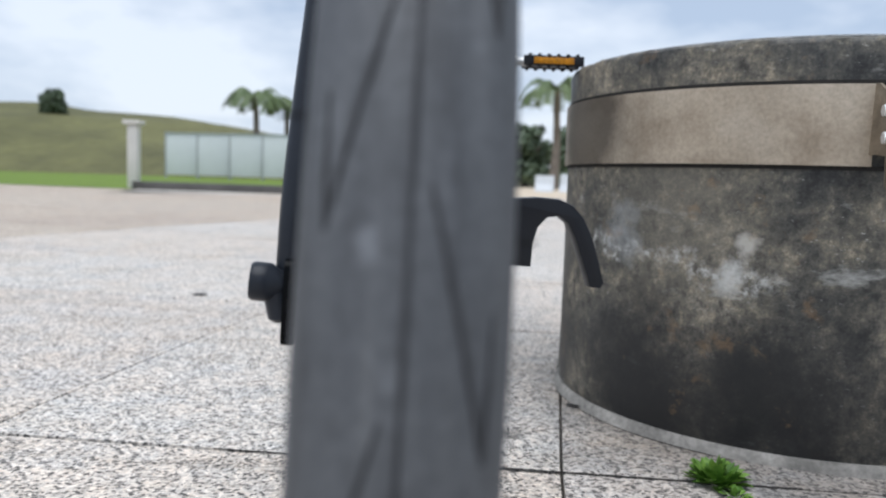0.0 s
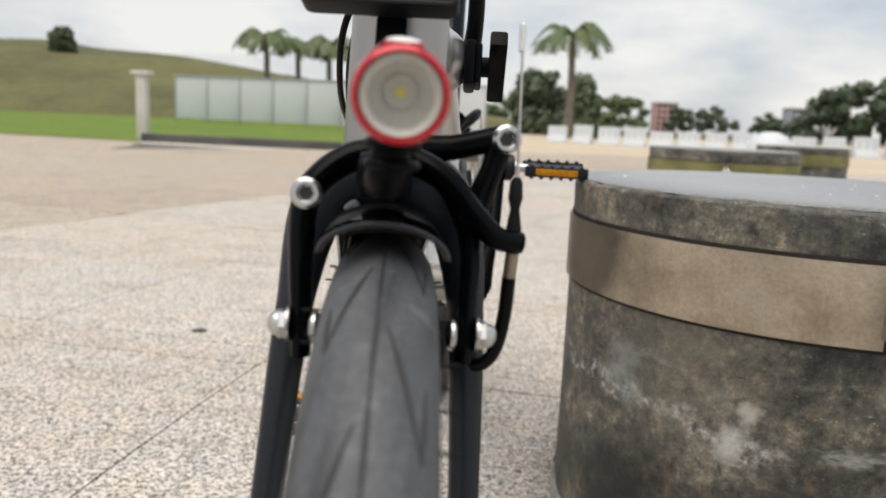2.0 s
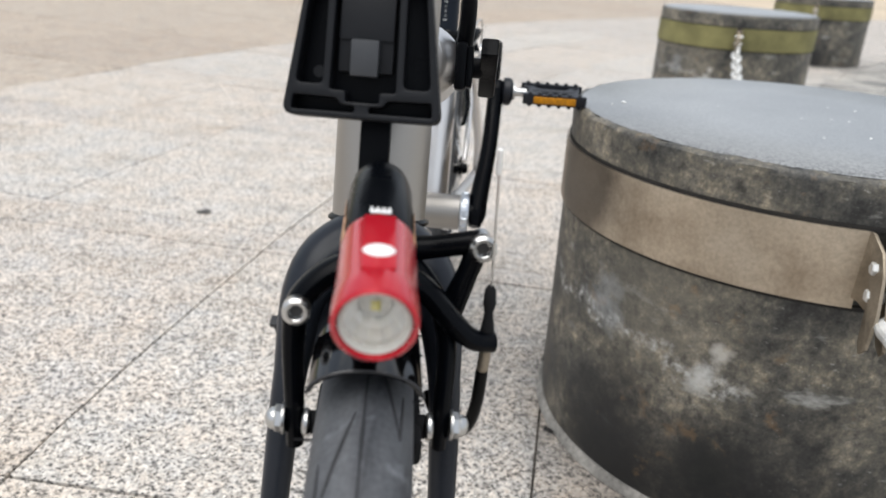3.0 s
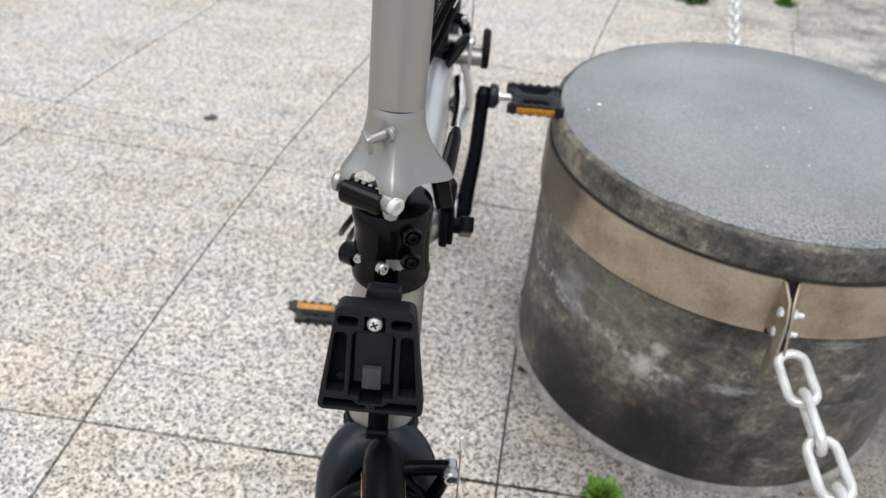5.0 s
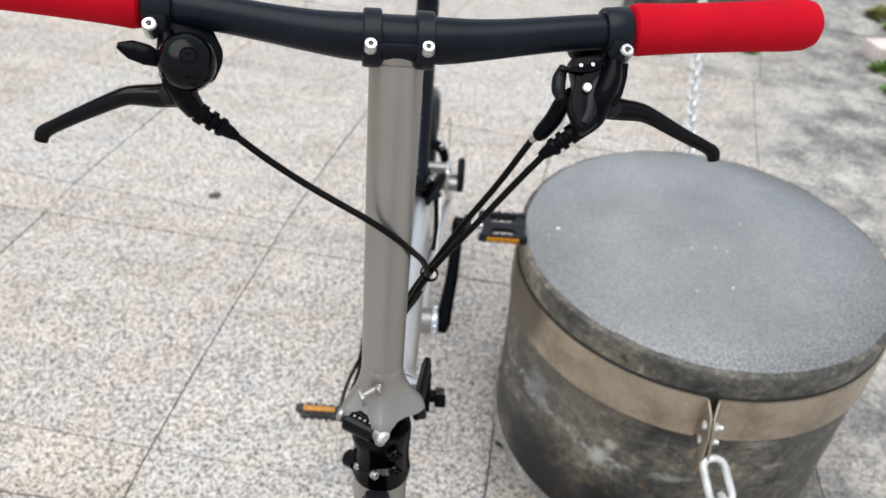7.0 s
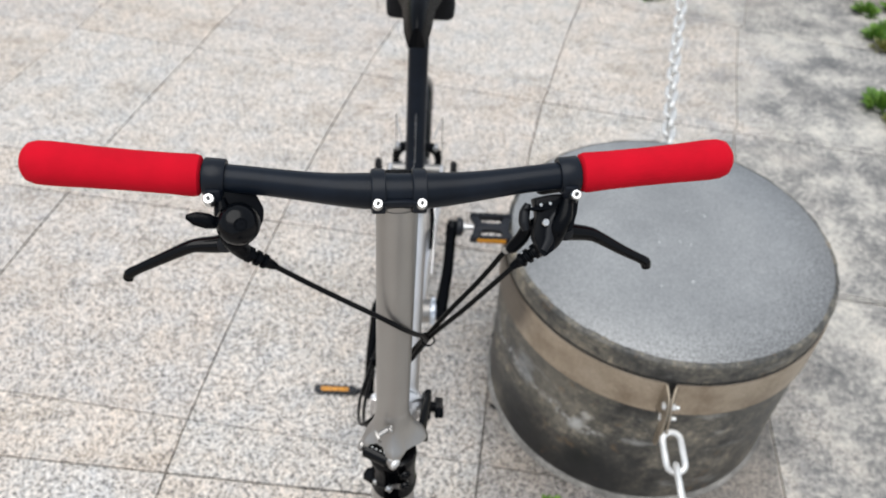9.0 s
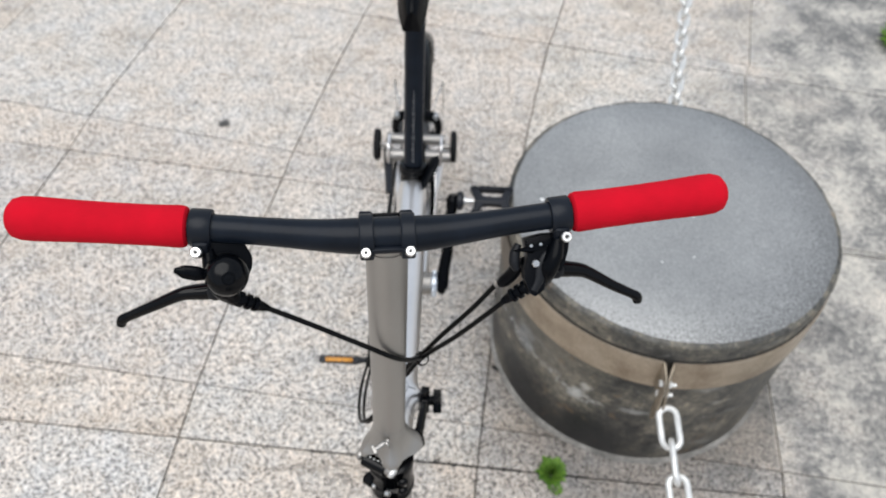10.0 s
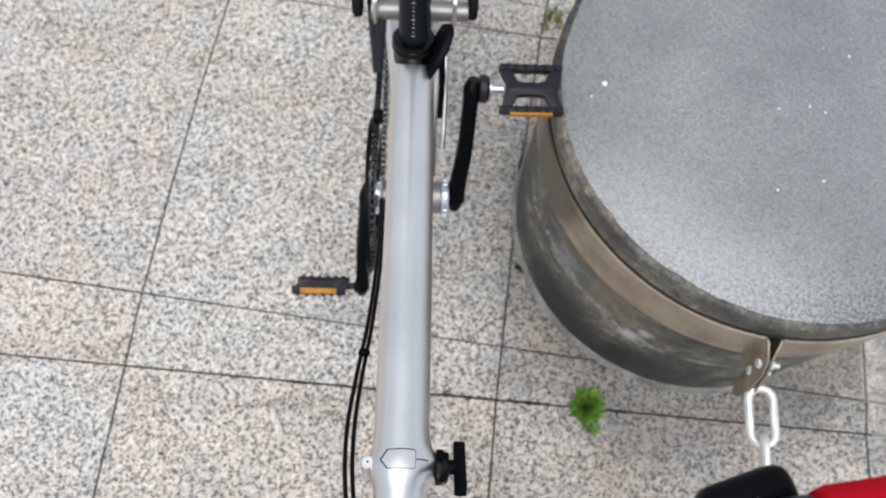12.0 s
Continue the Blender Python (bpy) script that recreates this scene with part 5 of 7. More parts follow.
    rod(bm, (-0.0335, 0.2730, 0.6165), (-0.0275, 0.2700, 0.6160), 0.0066, 20, 0.002)
    cast = part("hinge_upper", bm, M_TI, BIKE, "bead-blasted titanium upper half of the stem hinge", turn=STEER)
    bm = lathe(B(), [(0.0, 0.0014), (0.002, 0.0014), (0.0022, 0.0002), (0.0046, 0.0), (0.0055, 0.0010), (0.0055, 0.004)], along((0.0036, 0.2462, 0.6155), (-0.006, 0.2575, 0.6165)), 26)
    part("hinge_bolt", bm, M_CHAIN, cast, "polished hinge bolt", turn=STEER)
    bm = rod(B(), (-0.0010, 0.2680, 0.6535), (-0.0150, 0.2600, 0.6508), 0.0030, 18, 0.0006)
    rod(bm, (-0.0018, 0.2650, 0.6532), (-0.0048, 0.2632, 0.6526), 0.0046, 18, 0.0010)
    prism(bm, rounded([(-0.0058, -0.0050), (0.0052, -0.0064), (0.0058, 0.0040), (-0.0040, 0.0056)], 0.0014, 3), 0.0030, along((-0.0145, 0.2602, 0.6508), (-0.0220, 0.2572, 0.6492)), 0.0005)
    part("catch_pin", bm, M_TI, cast, "titanium catch pin", turn=STEER)
    bm = B()
    for k in range(4):
        box(bm, (0.0022, 0.0016, 0.0026), Matrix.Translation((-0.0205 + 0.0040 * k, 0.2650 - 0.0023 * k, 0.6210 - 0.0004 * k)) @ Matrix.Rotation(radians(-28), 4, "Z"))
    part("hinge_teeth", bm, M_CHAIN, cast, turn=STEER)
    bm = box(B(), (0.012, 0.012, 0.026), Matrix.Translation((0.0325, 0.292, 0.6020)) @ Matrix.Rotation(radians(-14), 4, "Y"), 0.003)
    tube(bm, spline([(0.0330, 0.293, 0.600), (0.0370, 0.306, 0.6130), (0.0405, 0.318, 0.6240), (0.0420, 0.323, 0.6280)], 4), [0.0075, 0.0070, 0.0062, 0.0035], 14, flat=0.6)
    part("stem_clamp", bm, M_GLOSS, BIKE, "black stem hinge clamp", turn=STEER)
    # stem tube
    bm = tube(B(), [foot + ax * 0.0195, foot + ax * 0.06, foot + ax * 0.14, foot + ax * 0.21, top], [0.0166, 0.0167, 0.0172, 0.0177, 0.0178], 44)
    stem = part("stem", bm, M_TI, BIKE, "bead-blasted grey titanium handlebar stem", turn=STEER)
    bm = tube(B(), [top - ax * 0.006, top + ax * 0.006, top + ax * 0.016], [0.0180, 0.0205, 0.0215], 40, flat=0.86, side=(1, 0, 0))
    part("stem_head", bm, M_TI, stem, turn=STEER)
    bar_c = Vector((0, 0.3245, 0.9127))
    for s in (-1, 1):
        bm = lathe(B(), [(0.0138, -0.0058), (0.0174, -0.0058), (0.0182, -0.0048), (0.0182, 0.0048), (0.0174, 0.0058), (0.0138, 0.0058)], Matrix.Translation(bar_c + Vector((s * 0.0165, 0, 0))) @ Matrix.Rotation(radians(90), 4, "Y"), 40, close_profile=True)
        box(bm, (0.0115, 0.010, 0.012), Matrix.Translation(bar_c + Vector((s * 0.0165, -0.0145, -0.002))), 0.002)
        box(bm, (0.0115, 0.0085, 0.011), Matrix.Translation(bar_c + Vector((s * 0.0165, 0.0160, 0.0030))), 0.0025)
        clampring = part("bar_clamp", bm, M_COLLAR, stem, "black handlebar clamp band", turn=STEER)
        c = bar_c + Vector((s * 0.0175, -0.0185, 0.0012))
        bm = lathe(B(), [(0.0, 0.0012), (0.0016, 0.0012), (0.0018, 0.0), (0.0036, 0.0), (0.0043, 0.0010), (0.0043, 0.006)], along(c + Vector((0, -0.003, 0.0045)), c + Vector((0, 0.006, -0.010))), 22)
        bolt = part("clamp_bolt", bm, M_STEEL, clampring, "steel clamp bolt", turn=STEER)
        hexagon(bolt, c + Vector((0, -0.003, 0.0045)), c + Vector((0, 0.006, -0.010)), 0.0013)
    bm = box(B(), (0.026, 0.0045, 0.005), Matrix.Translation(bar_c + Vector((0, -0.0165, 0.0015))), 0.0014)
    part("clamp_bridge", bm, M_COLLAR, stem, turn=STEER)
    bm = box(B(), (0.026, 0.0045, 0.003), Matrix.Translation(bar_c + Vector((0, 0.0150, 0.0080))) @ Matrix.Rotation(radians(-55), 4, "X"), 0.001)
    part("clamp_bridge", bm, M_BLK, stem, turn=STEER)
    return bar_c


BAR_C = stem_and_hinge()


def bar_point(x):
    """The handlebar's centre line: slight backward sweep towards the ends."""
    u = abs(x)
    s = min(1.0, max(0.0, (u - 0.02) / 0.13))
    return Vector((x, BAR_C.y + 0.0155 * (u / 0.28) ** 1.5, BAR_C.z + 0.011 * s * s * (3 - 2 * s) + 0.009 * max(0.0, (u - 0.13) / 0.15)))


def handlebar():
    xs = [float(x) for x in np.linspace(-0.262, 0.262, 61)]
    bm = tube(B(), [bar_point(x) for x in xs], [float(np.interp(abs(x), (0.0, 0.028, 0.050, 0.075, 0.10, 0.2), (0.0148, 0.0148, 0.0132, 0.0119, 0.0112, 0.0111))) for x in xs], 32)
    part("handlebar", bm, M_CARBON, BIKE, "satin black carbon handlebar", turn=STEER)
    for s in (-1, 1):
        xs = [0.150, 0.152, 0.156, 0.175, 0.205, 0.235, 0.262, 0.272, 0.278, 0.2815, 0.2830]
        rs = [0.0128, 0.0158, 0.0168, 0.0161, 0.0160, 0.0164, 0.0172, 0.0168, 0.0148, 0.0105, 0.003]
        far = 0.003 if s < 0 else 0.0
        bm = tube(B(), [bar_point(s * (x + far)) for x in xs], rs, 36)
        part("grip", bm, M_FOAM, BIKE, "bright red foam grip", turn=STEER)
        c, d = bar_point(s * (0.1325 + far)), bar_point(s * (0.149 + far))
        bm = lathe(B(), [(0.0115, 0.0), (0.0143, 0.0), (0.0150, 0.001), (0.0150, (d - c).length - 0.001), (0.0143, (d - c).length), (0.0115, (d - c).length)], along(c, d), 32, close_profile=True)
        box(bm, (0.0125, 0.013, 0.013), Matrix.Translation((s * (0.141 + far), bar_point(0.141).y - 0.0115, bar_point(0.141).z - 0.0065)), 0.003)
        collar = part("lever_collar", bm, M_COLLAR, BIKE, turn=STEER)
        c = Vector((s * (0.1440 + far), 0.3105, 0.9180))
        bm = lathe(B(), [(0.0, 0.0012), (0.0018, 0.0012), (0.002, 0.0), (0.0038, 0.0), (0.0046, 0.0010), (0.0046, 0.010)], along(c + Vector((0, -0.002, 0.003)), c + Vector((0, 0.006, -0.009))), 22)
        bolt = part("collar_bolt", bm, M_STEEL, collar, "steel collar bolt", turn=STEER)
        hexagon(bolt, c + Vector((0, -0.002, 0.003)), c + Vector((0, 0.006, -0.009)), 0.0014)


handlebar()


def brake_lever(s):
    """Perch, blade and cable adjuster; s is -1 or 1."""
    def at(points):
        return [Vector((s * x, y, z)) for x, y, z in points]

    if s < 0:
        perch = at([(0.1400, 0.319, 0.912), (0.1375, 0.309, 0.900), (0.1330, 0.301, 0.8885), (0.1296, 0.3015, 0.8785), (0.1245, 0.302, 0.8685)])
        blade = at([(0.134, 0.305, 0.8780), (0.146, 0.3035, 0.8768), (0.158, 0.303, 0.8768), (0.168, 0.302, 0.8752), (0.1925, 0.299, 0.8645), (0.2095, 0.298, 0.8558), (0.2163, 0.2974, 0.8515), (0.2187, 0.2962, 0.8465)])
        d0, d1 = at([(0.1240, 0.302, 0.8680), (0.1011, 0.302, 0.8512)])
    else:
        perch = at([(0.1400, 0.319, 0.911), (0.1365, 0.308, 0.900), (0.1320, 0.303, 0.8900), (0.1290, 0.303, 0.8755), (0.1200, 0.303, 0.8640)])
        blade = at([(0.136, 0.308, 0.8810), (0.149, 0.3075, 0.8795), (0.162, 0.306, 0.8788), (0.171, 0.3035, 0.8765), (0.1915, 0.2950, 0.8690), (0.2065, 0.2900, 0.8638), (0.2122, 0.2885, 0.8606), (0.2140, 0.2870, 0.8555)])
        d0, d1 = at([(0.1205, 0.303, 0.8645), (0.1040, 0.301, 0.8500)])
    bm = tube(B(), spline(perch, 6), [0.0062, 0.0098, 0.0112, 0.0100, 0.0078], 18, flat=0.8, side=(0, 1, 0))
    lever = part("brake_lever", bm, M_BLK, BIKE, "black alloy brake lever", turn=STEER)
    bm = tube(B(), spline(blade, 6), [0.0080, 0.0070, 0.0060, 0.0052, 0.0043, 0.0039, 0.0044, 0.0038], 16, flat=1.06, side=(0, 1, 0))
    part("lever_blade", bm, M_GLOSS, lever, turn=STEER)
    ball_c = blade[0].lerp(blade[1], 0.35)
    part("pivot_pad", lathe(B(), [(0.0, -0.0092), (0.0040, -0.0090), (0.0064, -0.0074), (0.0072, -0.004), (0.0072, 0.005), (0.0060, 0.008), (0.0, 0.008)], along(ball_c, ball_c + Vector((0, 1, -0.5))), 24), M_BLOCK, lever, turn=STEER)
    bm = lathe(B(), [(0.0062, 0.0), (0.0068, 0.001), (0.0068, 0.0055), (0.0046, 0.0062), (0.0046, 0.0085), (0.0066, 0.0092), (0.0066, 0.0125), (0.0044, 0.0132), (0.0044, 0.0150), (0.0062, 0.0158), (0.0064, 0.0185), (0.0048, 0.0205), (0.0040, 0.0250), (0.0028, 0.0290)], along(d0, d1), 20)
    part("cable_adjuster", bm, M_BLK, lever, turn=STEER)
    return lever


LEVER_L, LEVER_R = brake_lever(-1), brake_lever(1)


def bell():
    c = Vector((-0.1268, 0.3027, 0.8995))
    up = Vector((0.25, -0.74, 0.62)).normalized()
    m = along(c, c + up) @ Matrix.Diagonal((0.98, 0.98, 1.0, 1))
    bm = lathe(B(), [(0.0150, -0.004), (0.0172, 0.000), (0.0175, 0.004), (0.0165, 0.009), (0.0140, 0.0130), (0.0100, 0.0158), (0.0052, 0.0171), (0.0046, 0.0164), (0.0038, 0.0164), (0.0034, 0.0171), (0.0018, 0.0171), (0.0015, 0.0158), (0.0, 0.0158)], m, 44)
    dome = part("bell", bm, M_BELL, BIKE, "small glossy black bell", turn=STEER)
    bm = lathe(B(), [(0.0125, -0.016), (0.0150, -0.012), (0.0168, -0.0055), (0.0168, -0.0035), (0.010, -0.002)], m, 30)
    tube(bm, [c - up * 0.010, Vector((-0.128, 0.321, 0.902))], [0.0085, 0.0060], 14)
    e1 = (Vector((1, 0, 0)) - up * up.x).normalized()
    flat_m = Matrix((e1, up.cross(e1), up)).transposed().to_4x4()
    flat_m.translation = c - up * 0.013
    yoke = [(-0.0130, 0.0260), (0.0140, 0.0260), (0.0215, 0.0115), (0.0212, 0.0035), (0.0170, -0.0070), (0.0, -0.0125), (-0.0150, -0.0080), (-0.0165, 0.0080)]
    prism(bm, rounded(yoke, 0.003, 3), 0.009, flat_m, 0.0018)
    part("bell_base", bm, M_PLAST, dome, "black bell bracket on the bar", turn=STEER)
    bm = tube(B(), spline([(-0.1415, 0.3010, 0.9010), (-0.1485, 0.3005, 0.9045), (-0.1575, 0.3005, 0.9075), (-0.1645, 0.3005, 0.9096)], 6), [0.0040, 0.0062, 0.0056, 0.0018], 18, flat=0.62, side=(0, 0.5, 1))
    part("striker", bm, M_BLK, dome, turn=STEER)


bell()


def shifter():
    m = Matrix.Translation((0.1265, 0.3085, 0.8945)) @ Matrix.Rotation(radians(45), 4, "X")
    # housing, then the collar arm that curves down to the brake perch
    shell = [(-0.0149, 0.0171), (-0.0002, 0.0199), (0.0135, 0.0207), (0.0240, 0.0155), (0.0225, 0.0048), (0.0195, -0.0050), (0.0165, -0.0120), (0.0085, -0.0125), (0.0033, -0.0160), (0.0023, -0.0263), (-0.0060, -0.0320), (-0.0110, -0.0285), (-0.0128, -0.0225), (-0.0155, -0.0160), (-0.0150, -0.0083), (-0.0123, 0.0031)]
    bm = prism(B(), rounded(shell, 0.0016, 2), 0.014, m @ Matrix.Translation((0, 0, -0.009)), 0.0024)
    body = part("shifter", bm, M_PLAST, BIKE, "black gear shifter under the bar", turn=STEER)
    plate = [(-0.0130, 0.0158), (0.0077, 0.0183), (0.0082, 0.0141), (0.0010, 0.0080), (-0.0103, 0.0060), (-0.0132, 0.0064)]
    part("cover_plate", prism(B(), rounded(plate, 0.0015, 2), 0.0018, m @ Matrix.Translation((0, 0, 0.0048)), 0.0005), M_BLK, body, turn=STEER)
    ridge = [m @ Vector((u, v, 0.0052)) for u, v in ((0.0150, 0.0150), (0.0120, 0.0080), (0.0030, 0.0010), (-0.0015, -0.0080), (-0.0030, -0.0180), (-0.0075, -0.0265))]
    part("cover_ridge", tube(B(), spline(ridge, 6), [0.0030, 0.0042, 0.0046, 0.0042, 0.0040, 0.0030], 14, flat=0.5, side=m.to_3x3() @ Vector((1, 0, 0))), M_BLOCK, body, turn=STEER)
    pad = [m @ Vector((u, v, -0.001)) for u, v in ((-0.0185, 0.0125), (-0.0215, 0.0050), (-0.0222, -0.0030), (-0.0205, -0.0095))]
    part("thumb_paddle", tube(B(), spline(pad, 5), [0.0030, 0.0046, 0.0046, 0.0030], 14), M_BLOCK, body, turn=STEER)
    for u, v, r in ((-0.0057, -0.0034, 0.0034), (-0.0094, 0.0112, 0.0016), (-0.0015, 0.0122, 0.0016)):
        top = 0.0084 if r > 0.002 else 0.0072
        bm = lathe(B(), [(0.0, top), (r * 0.8, top), (r, top - 0.0008), (r, 0.0)], m @ Matrix.Translation((u, v, 0)), 18)
        part("cover_screw", bm, M_STEEL, body, turn=STEER)
    m2 = Matrix.Translation((0.1350, 0.3440, 0.9055)) @ Matrix.Rotation(radians(12), 4, "Z")
    part("indicator_pod", box(B(), (0.037, 0.020, 0.017), m2, 0.0083, 4), M_PLAST, body, "rounded black gear display pod", turn=STEER)
    pod_window = part("indicator_window", box(B(), (0.012, 0.0050, 0.0014), m2 @ Matrix.Translation((-0.0050, -0.0010, 0.0083)), 0.0005), M_WINDOW, body, "grey gear display window", turn=STEER)
    part("indicator_mark", box(B(), (0.0022, 0.0044, 0.0008), m2 @ Matrix.Translation((-0.0098, -0.0010, 0.0089)), 0.0002), M_COPPER, pod_window, "orange pointer", turn=STEER)
    bm = tube(B(), spline([(0.1150, 0.310, 0.8880), (0.1106, 0.314, 0.8785), (0.1069, 0.314, 0.8672), (0.1010, 0.314, 0.8570), (0.0980, 0.315, 0.8528)], 4), [0.0050, 0.0058, 0.0060, 0.0056, 0.0042], 16)
    part("gear_adjuster", bm, M_BLK, body, turn=STEER)
    bm = rod(B(), (0.0978, 0.315, 0.8525), (0.0955, 0.3170, 0.8488), 0.0030, 14)
    part("ferrule", bm, M_STEEL, body, turn=STEER)


shifter()


def cables():
    runs = [
        [(-0.1015, 0.302, 0.8515), (-0.084, 0.303, 0.8355), (-0.062, 0.301, 0.8200), (-0.0385, 0.2960, 0.8075), (-0.0160, 0.2905, 0.7965), (0.004, 0.2880, 0.7830), (0.019, 0.2955, 0.7640), (0.0285, 0.309, 0.744), (0.0335, 0.320, 0.722), (0.028, 0.332, 0.690), (0.018, 0.342, 0.655), (0.012, 0.350, 0.600)],
        [(0.104, 0.301, 0.850), (0.088, 0.301, 0.827), (0.064, 0.306, 0.785), (0.042, 0.316, 0.742), (0.030, 0.321, 0.715), (0.020, 0.322, 0.690), (0.004, 0.334, 0.650), (-0.004, 0.348, 0.600)],
        [(0.0955, 0.317, 0.8485), (0.077, 0.317, 0.812), (0.054, 0.319, 0.770), (0.038, 0.322, 0.735), (0.026, 0.328, 0.705), (0.014, 0.332, 0.670), (0.004, 0.345, 0.610)],
    ]
    for r in runs:
        part("cable", tube(B(), spline(r, 8), 0.0024, 12), M_CABLE, BIKE, "black brake or gear cable", turn=STEER)
    bm = lathe(B(), [(0.0062, -0.0012), (0.0074, -0.0012), (0.0074, 0.0012), (0.0062, 0.0012)], along((0.0345, 0.3185, 0.7265), (0.030, 0.325, 0.70)), 20, close_profile=True)
    part("cable_tie", bm, M_BLK, BIKE, turn=STEER)
    bm = box(B(), (0.0010, 0.0009, 0.011), along((0.0305, 0.3205, 0.713), (0.026, 0.323, 0.70)) @ Matrix.Translation((0, -0.0024, 0)))
    part("cable_print", bm, M_WHITE, BIKE, turn=STEER)
    side = [
        [(0.010, 0.350, 0.600), (-0.012, 0.350, 0.560), (-0.034, 0.352, 0.520), (-0.043, 0.385, 0.485), (-0.045, 0.430, 0.462), (-0.041, 0.480, 0.448), (-0.034, 0.540, 0.430), (-0.029, 0.620, 0.405), (-0.030, 0.70, 0.360)],
        [(-0.004, 0.348, 0.600), (-0.020, 0.346, 0.560), (-0.040, 0.350, 0.525), (-0.049, 0.385, 0.492), (-0.051, 0.430, 0.468), (-0.046, 0.480, 0.452), (-0.038, 0.540, 0.434), (-0.033, 0.620, 0.409), (-0.034, 0.70, 0.365)],
    ]
    for r in side:
        part("cable", tube(B(), spline(r, 8), 0.0021, 12), M_CABLE, BIKE)
    part("cable_tie", rod(B(), (-0.0405, 0.500, 0.447), (-0.0402, 0.505, 0.4455), 0.0060, 12, 0.001), M_BLK, BIKE)


cables()


def main_frame():
    pts = spline([(0, 0.256, 0.540), (0, 0.32, 0.522), (0, 0.365, 0.512), (0, 0.388, 0.508)], 6)
    part("main_tube_front", tube(B(), pts, [0.021, 0.0220, 0.0224, 0.0226], 40), M_TI2, BIKE, "bead-blasted titanium front tube")
    pts = spline([(0, 0.402, 0.505), (0, 0.45, 0.494), (0, 0.55, 0.472), (0, 0.65, 0.456), (0, 0.74, 0.448), (0, 0.80, 0.444), (0, 0.834, 0.440)], 6)
    part("main_tube", tube(B(), pts, [0.0242, 0.0246, 0.0248, 0.0248, 0.0246, 0.0240, 0.0225], 44), M_TI2, BIKE, "bead-blasted titanium main tube")
    # main hinge: a casting that swells from the tube to a barrel on one side and a clamp on the other
    way = Vector((0, 1, -0.215)).normalized()
    up = way.cross(Vector((-1, 0, 0)))
    mid = Vector((0, 0.3920, 0.5075))
    bm, rows = B(), []
    for q, left, right, high in ((-0.034, 0.0222, 0.0222, 0.0226), (-0.022, 0.0228, 0.0228, 0.0232), (-0.015, 0.0244, 0.0262, 0.0242), (-0.010, 0.0268, 0.0308, 0.0250), (-0.005, 0.0280, 0.0335, 0.0254), (0.0, 0.0282, 0.0340, 0.0255), (0.005, 0.0278, 0.0332, 0.0255), (0.010, 0.0268, 0.0305, 0.0254), (0.016, 0.0254, 0.0272, 0.0252), (0.024, 0.0247, 0.0254, 0.0250), (0.036, 0.0243, 0.0243, 0.0246)):
        ring = []
        for k in range(40):
            a = 2 * math.pi * k / 40
            c = math.cos(a)
            ring.append(bm.verts.new(mid + way * q + up * (high * math.sin(a)) + Vector((c * (right if c > 0 else left), 0, 0))))
        rows.append(ring)
    for a, b in zip(rows, rows[1:]):
        for k in range(40):
            bm.faces.new((a[k], a[(k + 1) % 40], b[(k + 1) % 40], b[k]))
    bm.faces.new(rows[0])
    bm.faces.new(list(reversed(rows[-1])))
    bmesh.ops.recalc_face_normals(bm, faces=bm.faces)
    hinge = part("frame_hinge", bm, M_TI2, BIKE, "titanium frame hinge")

    def draped(outline, lift, cx=-0.002):
        """A thin plate with that outline, bent over the casting's crown."""
        bm, rings = B(), []
        for f in (1.0, 0.7, 0.4, 0.12):
            ring = []
            for x, y in outline:
                x, y = cx + f * (x - cx), f * y
                z = 0.0255 * math.sqrt(1 - (x / (0.034 if x > 0 else 0.0282)) ** 2) + lift
                ring.append(bm.verts.new(mid + Vector((x, 0, 0)) + way * y + up * z))
            rings.append(ring)
        n = len(outline)
        for a, b in zip(rings, rings[1:]):
            for k in range(n):
                bm.faces.new((a[k], a[(k + 1) % n], b[(k + 1) % n], b[k]))
        bm.faces.new(rings[-1])
        bmesh.ops.recalc_face_normals(bm, faces=bm.faces)
        bmesh.ops.solidify(bm, geom=list(bm.faces), thickness=0.0006)
        return bm

    slot = [(-0.0175, 0.0), (-0.0115, -0.0082), (0.0, -0.0085), (0.0120, -0.0082), (0.0128, -0.006), (0.0128, 0.006), (0.0120, 0.0082), (0.0, 0.0085), (-0.0115, 0.0082)]
    part("slot_gap", draped(slot, 0.0004), M_BLK, hinge)
    part("hinge_slot", draped([(-0.0015 + 0.94 * (x + 0.002), 0.92 * y - 0.0003) for x, y in slot], 0.0008), M_TI2, hinge, "titanium plate let into the hinge")
    part("slot_slit", draped([(0.0125, -0.0004), (0.018, -0.0004), (0.0235, -0.0004), (0.0235, 0.0004), (0.018, 0.0004), (0.0125, 0.0004)], 0.0005, 0.018), M_BLK, hinge)
    pin = mid + Vector((-0.0278, 0, 0))
    part("hinge_barrel", rod(B(), pin - up * 0.022, pin + up * 0.0125, 0.0064, 24, 0.0012), M_TI2, hinge)
    part("hinge_rivet", rod(B(), pin + up * 0.012, pin + up * 0.0133, 0.0042, 20, 0.0004), M_WHITE, hinge, "pale rivet head")
    part("rivet_dimple", rod(B(), pin + up * 0.0131, pin + up * 0.0136, 0.0010, 12), M_SOCKET, hinge)
    lean = Matrix.Translation(mid) @ Matrix.Rotation(radians(-12), 4, "X")
    bm = box(B(), (0.0075, 0.025, 0.030), lean @ Matrix.Translation((0.0335, 0, -0.002)), 0.003)
    box(bm, (0.0045, 0.021, 0.026), lean @ Matrix.Translation((0.0390, 0, -0.002)), 0.002)
    part("clamp_plate", bm, M_PLAST, hinge, "black clamp plate")
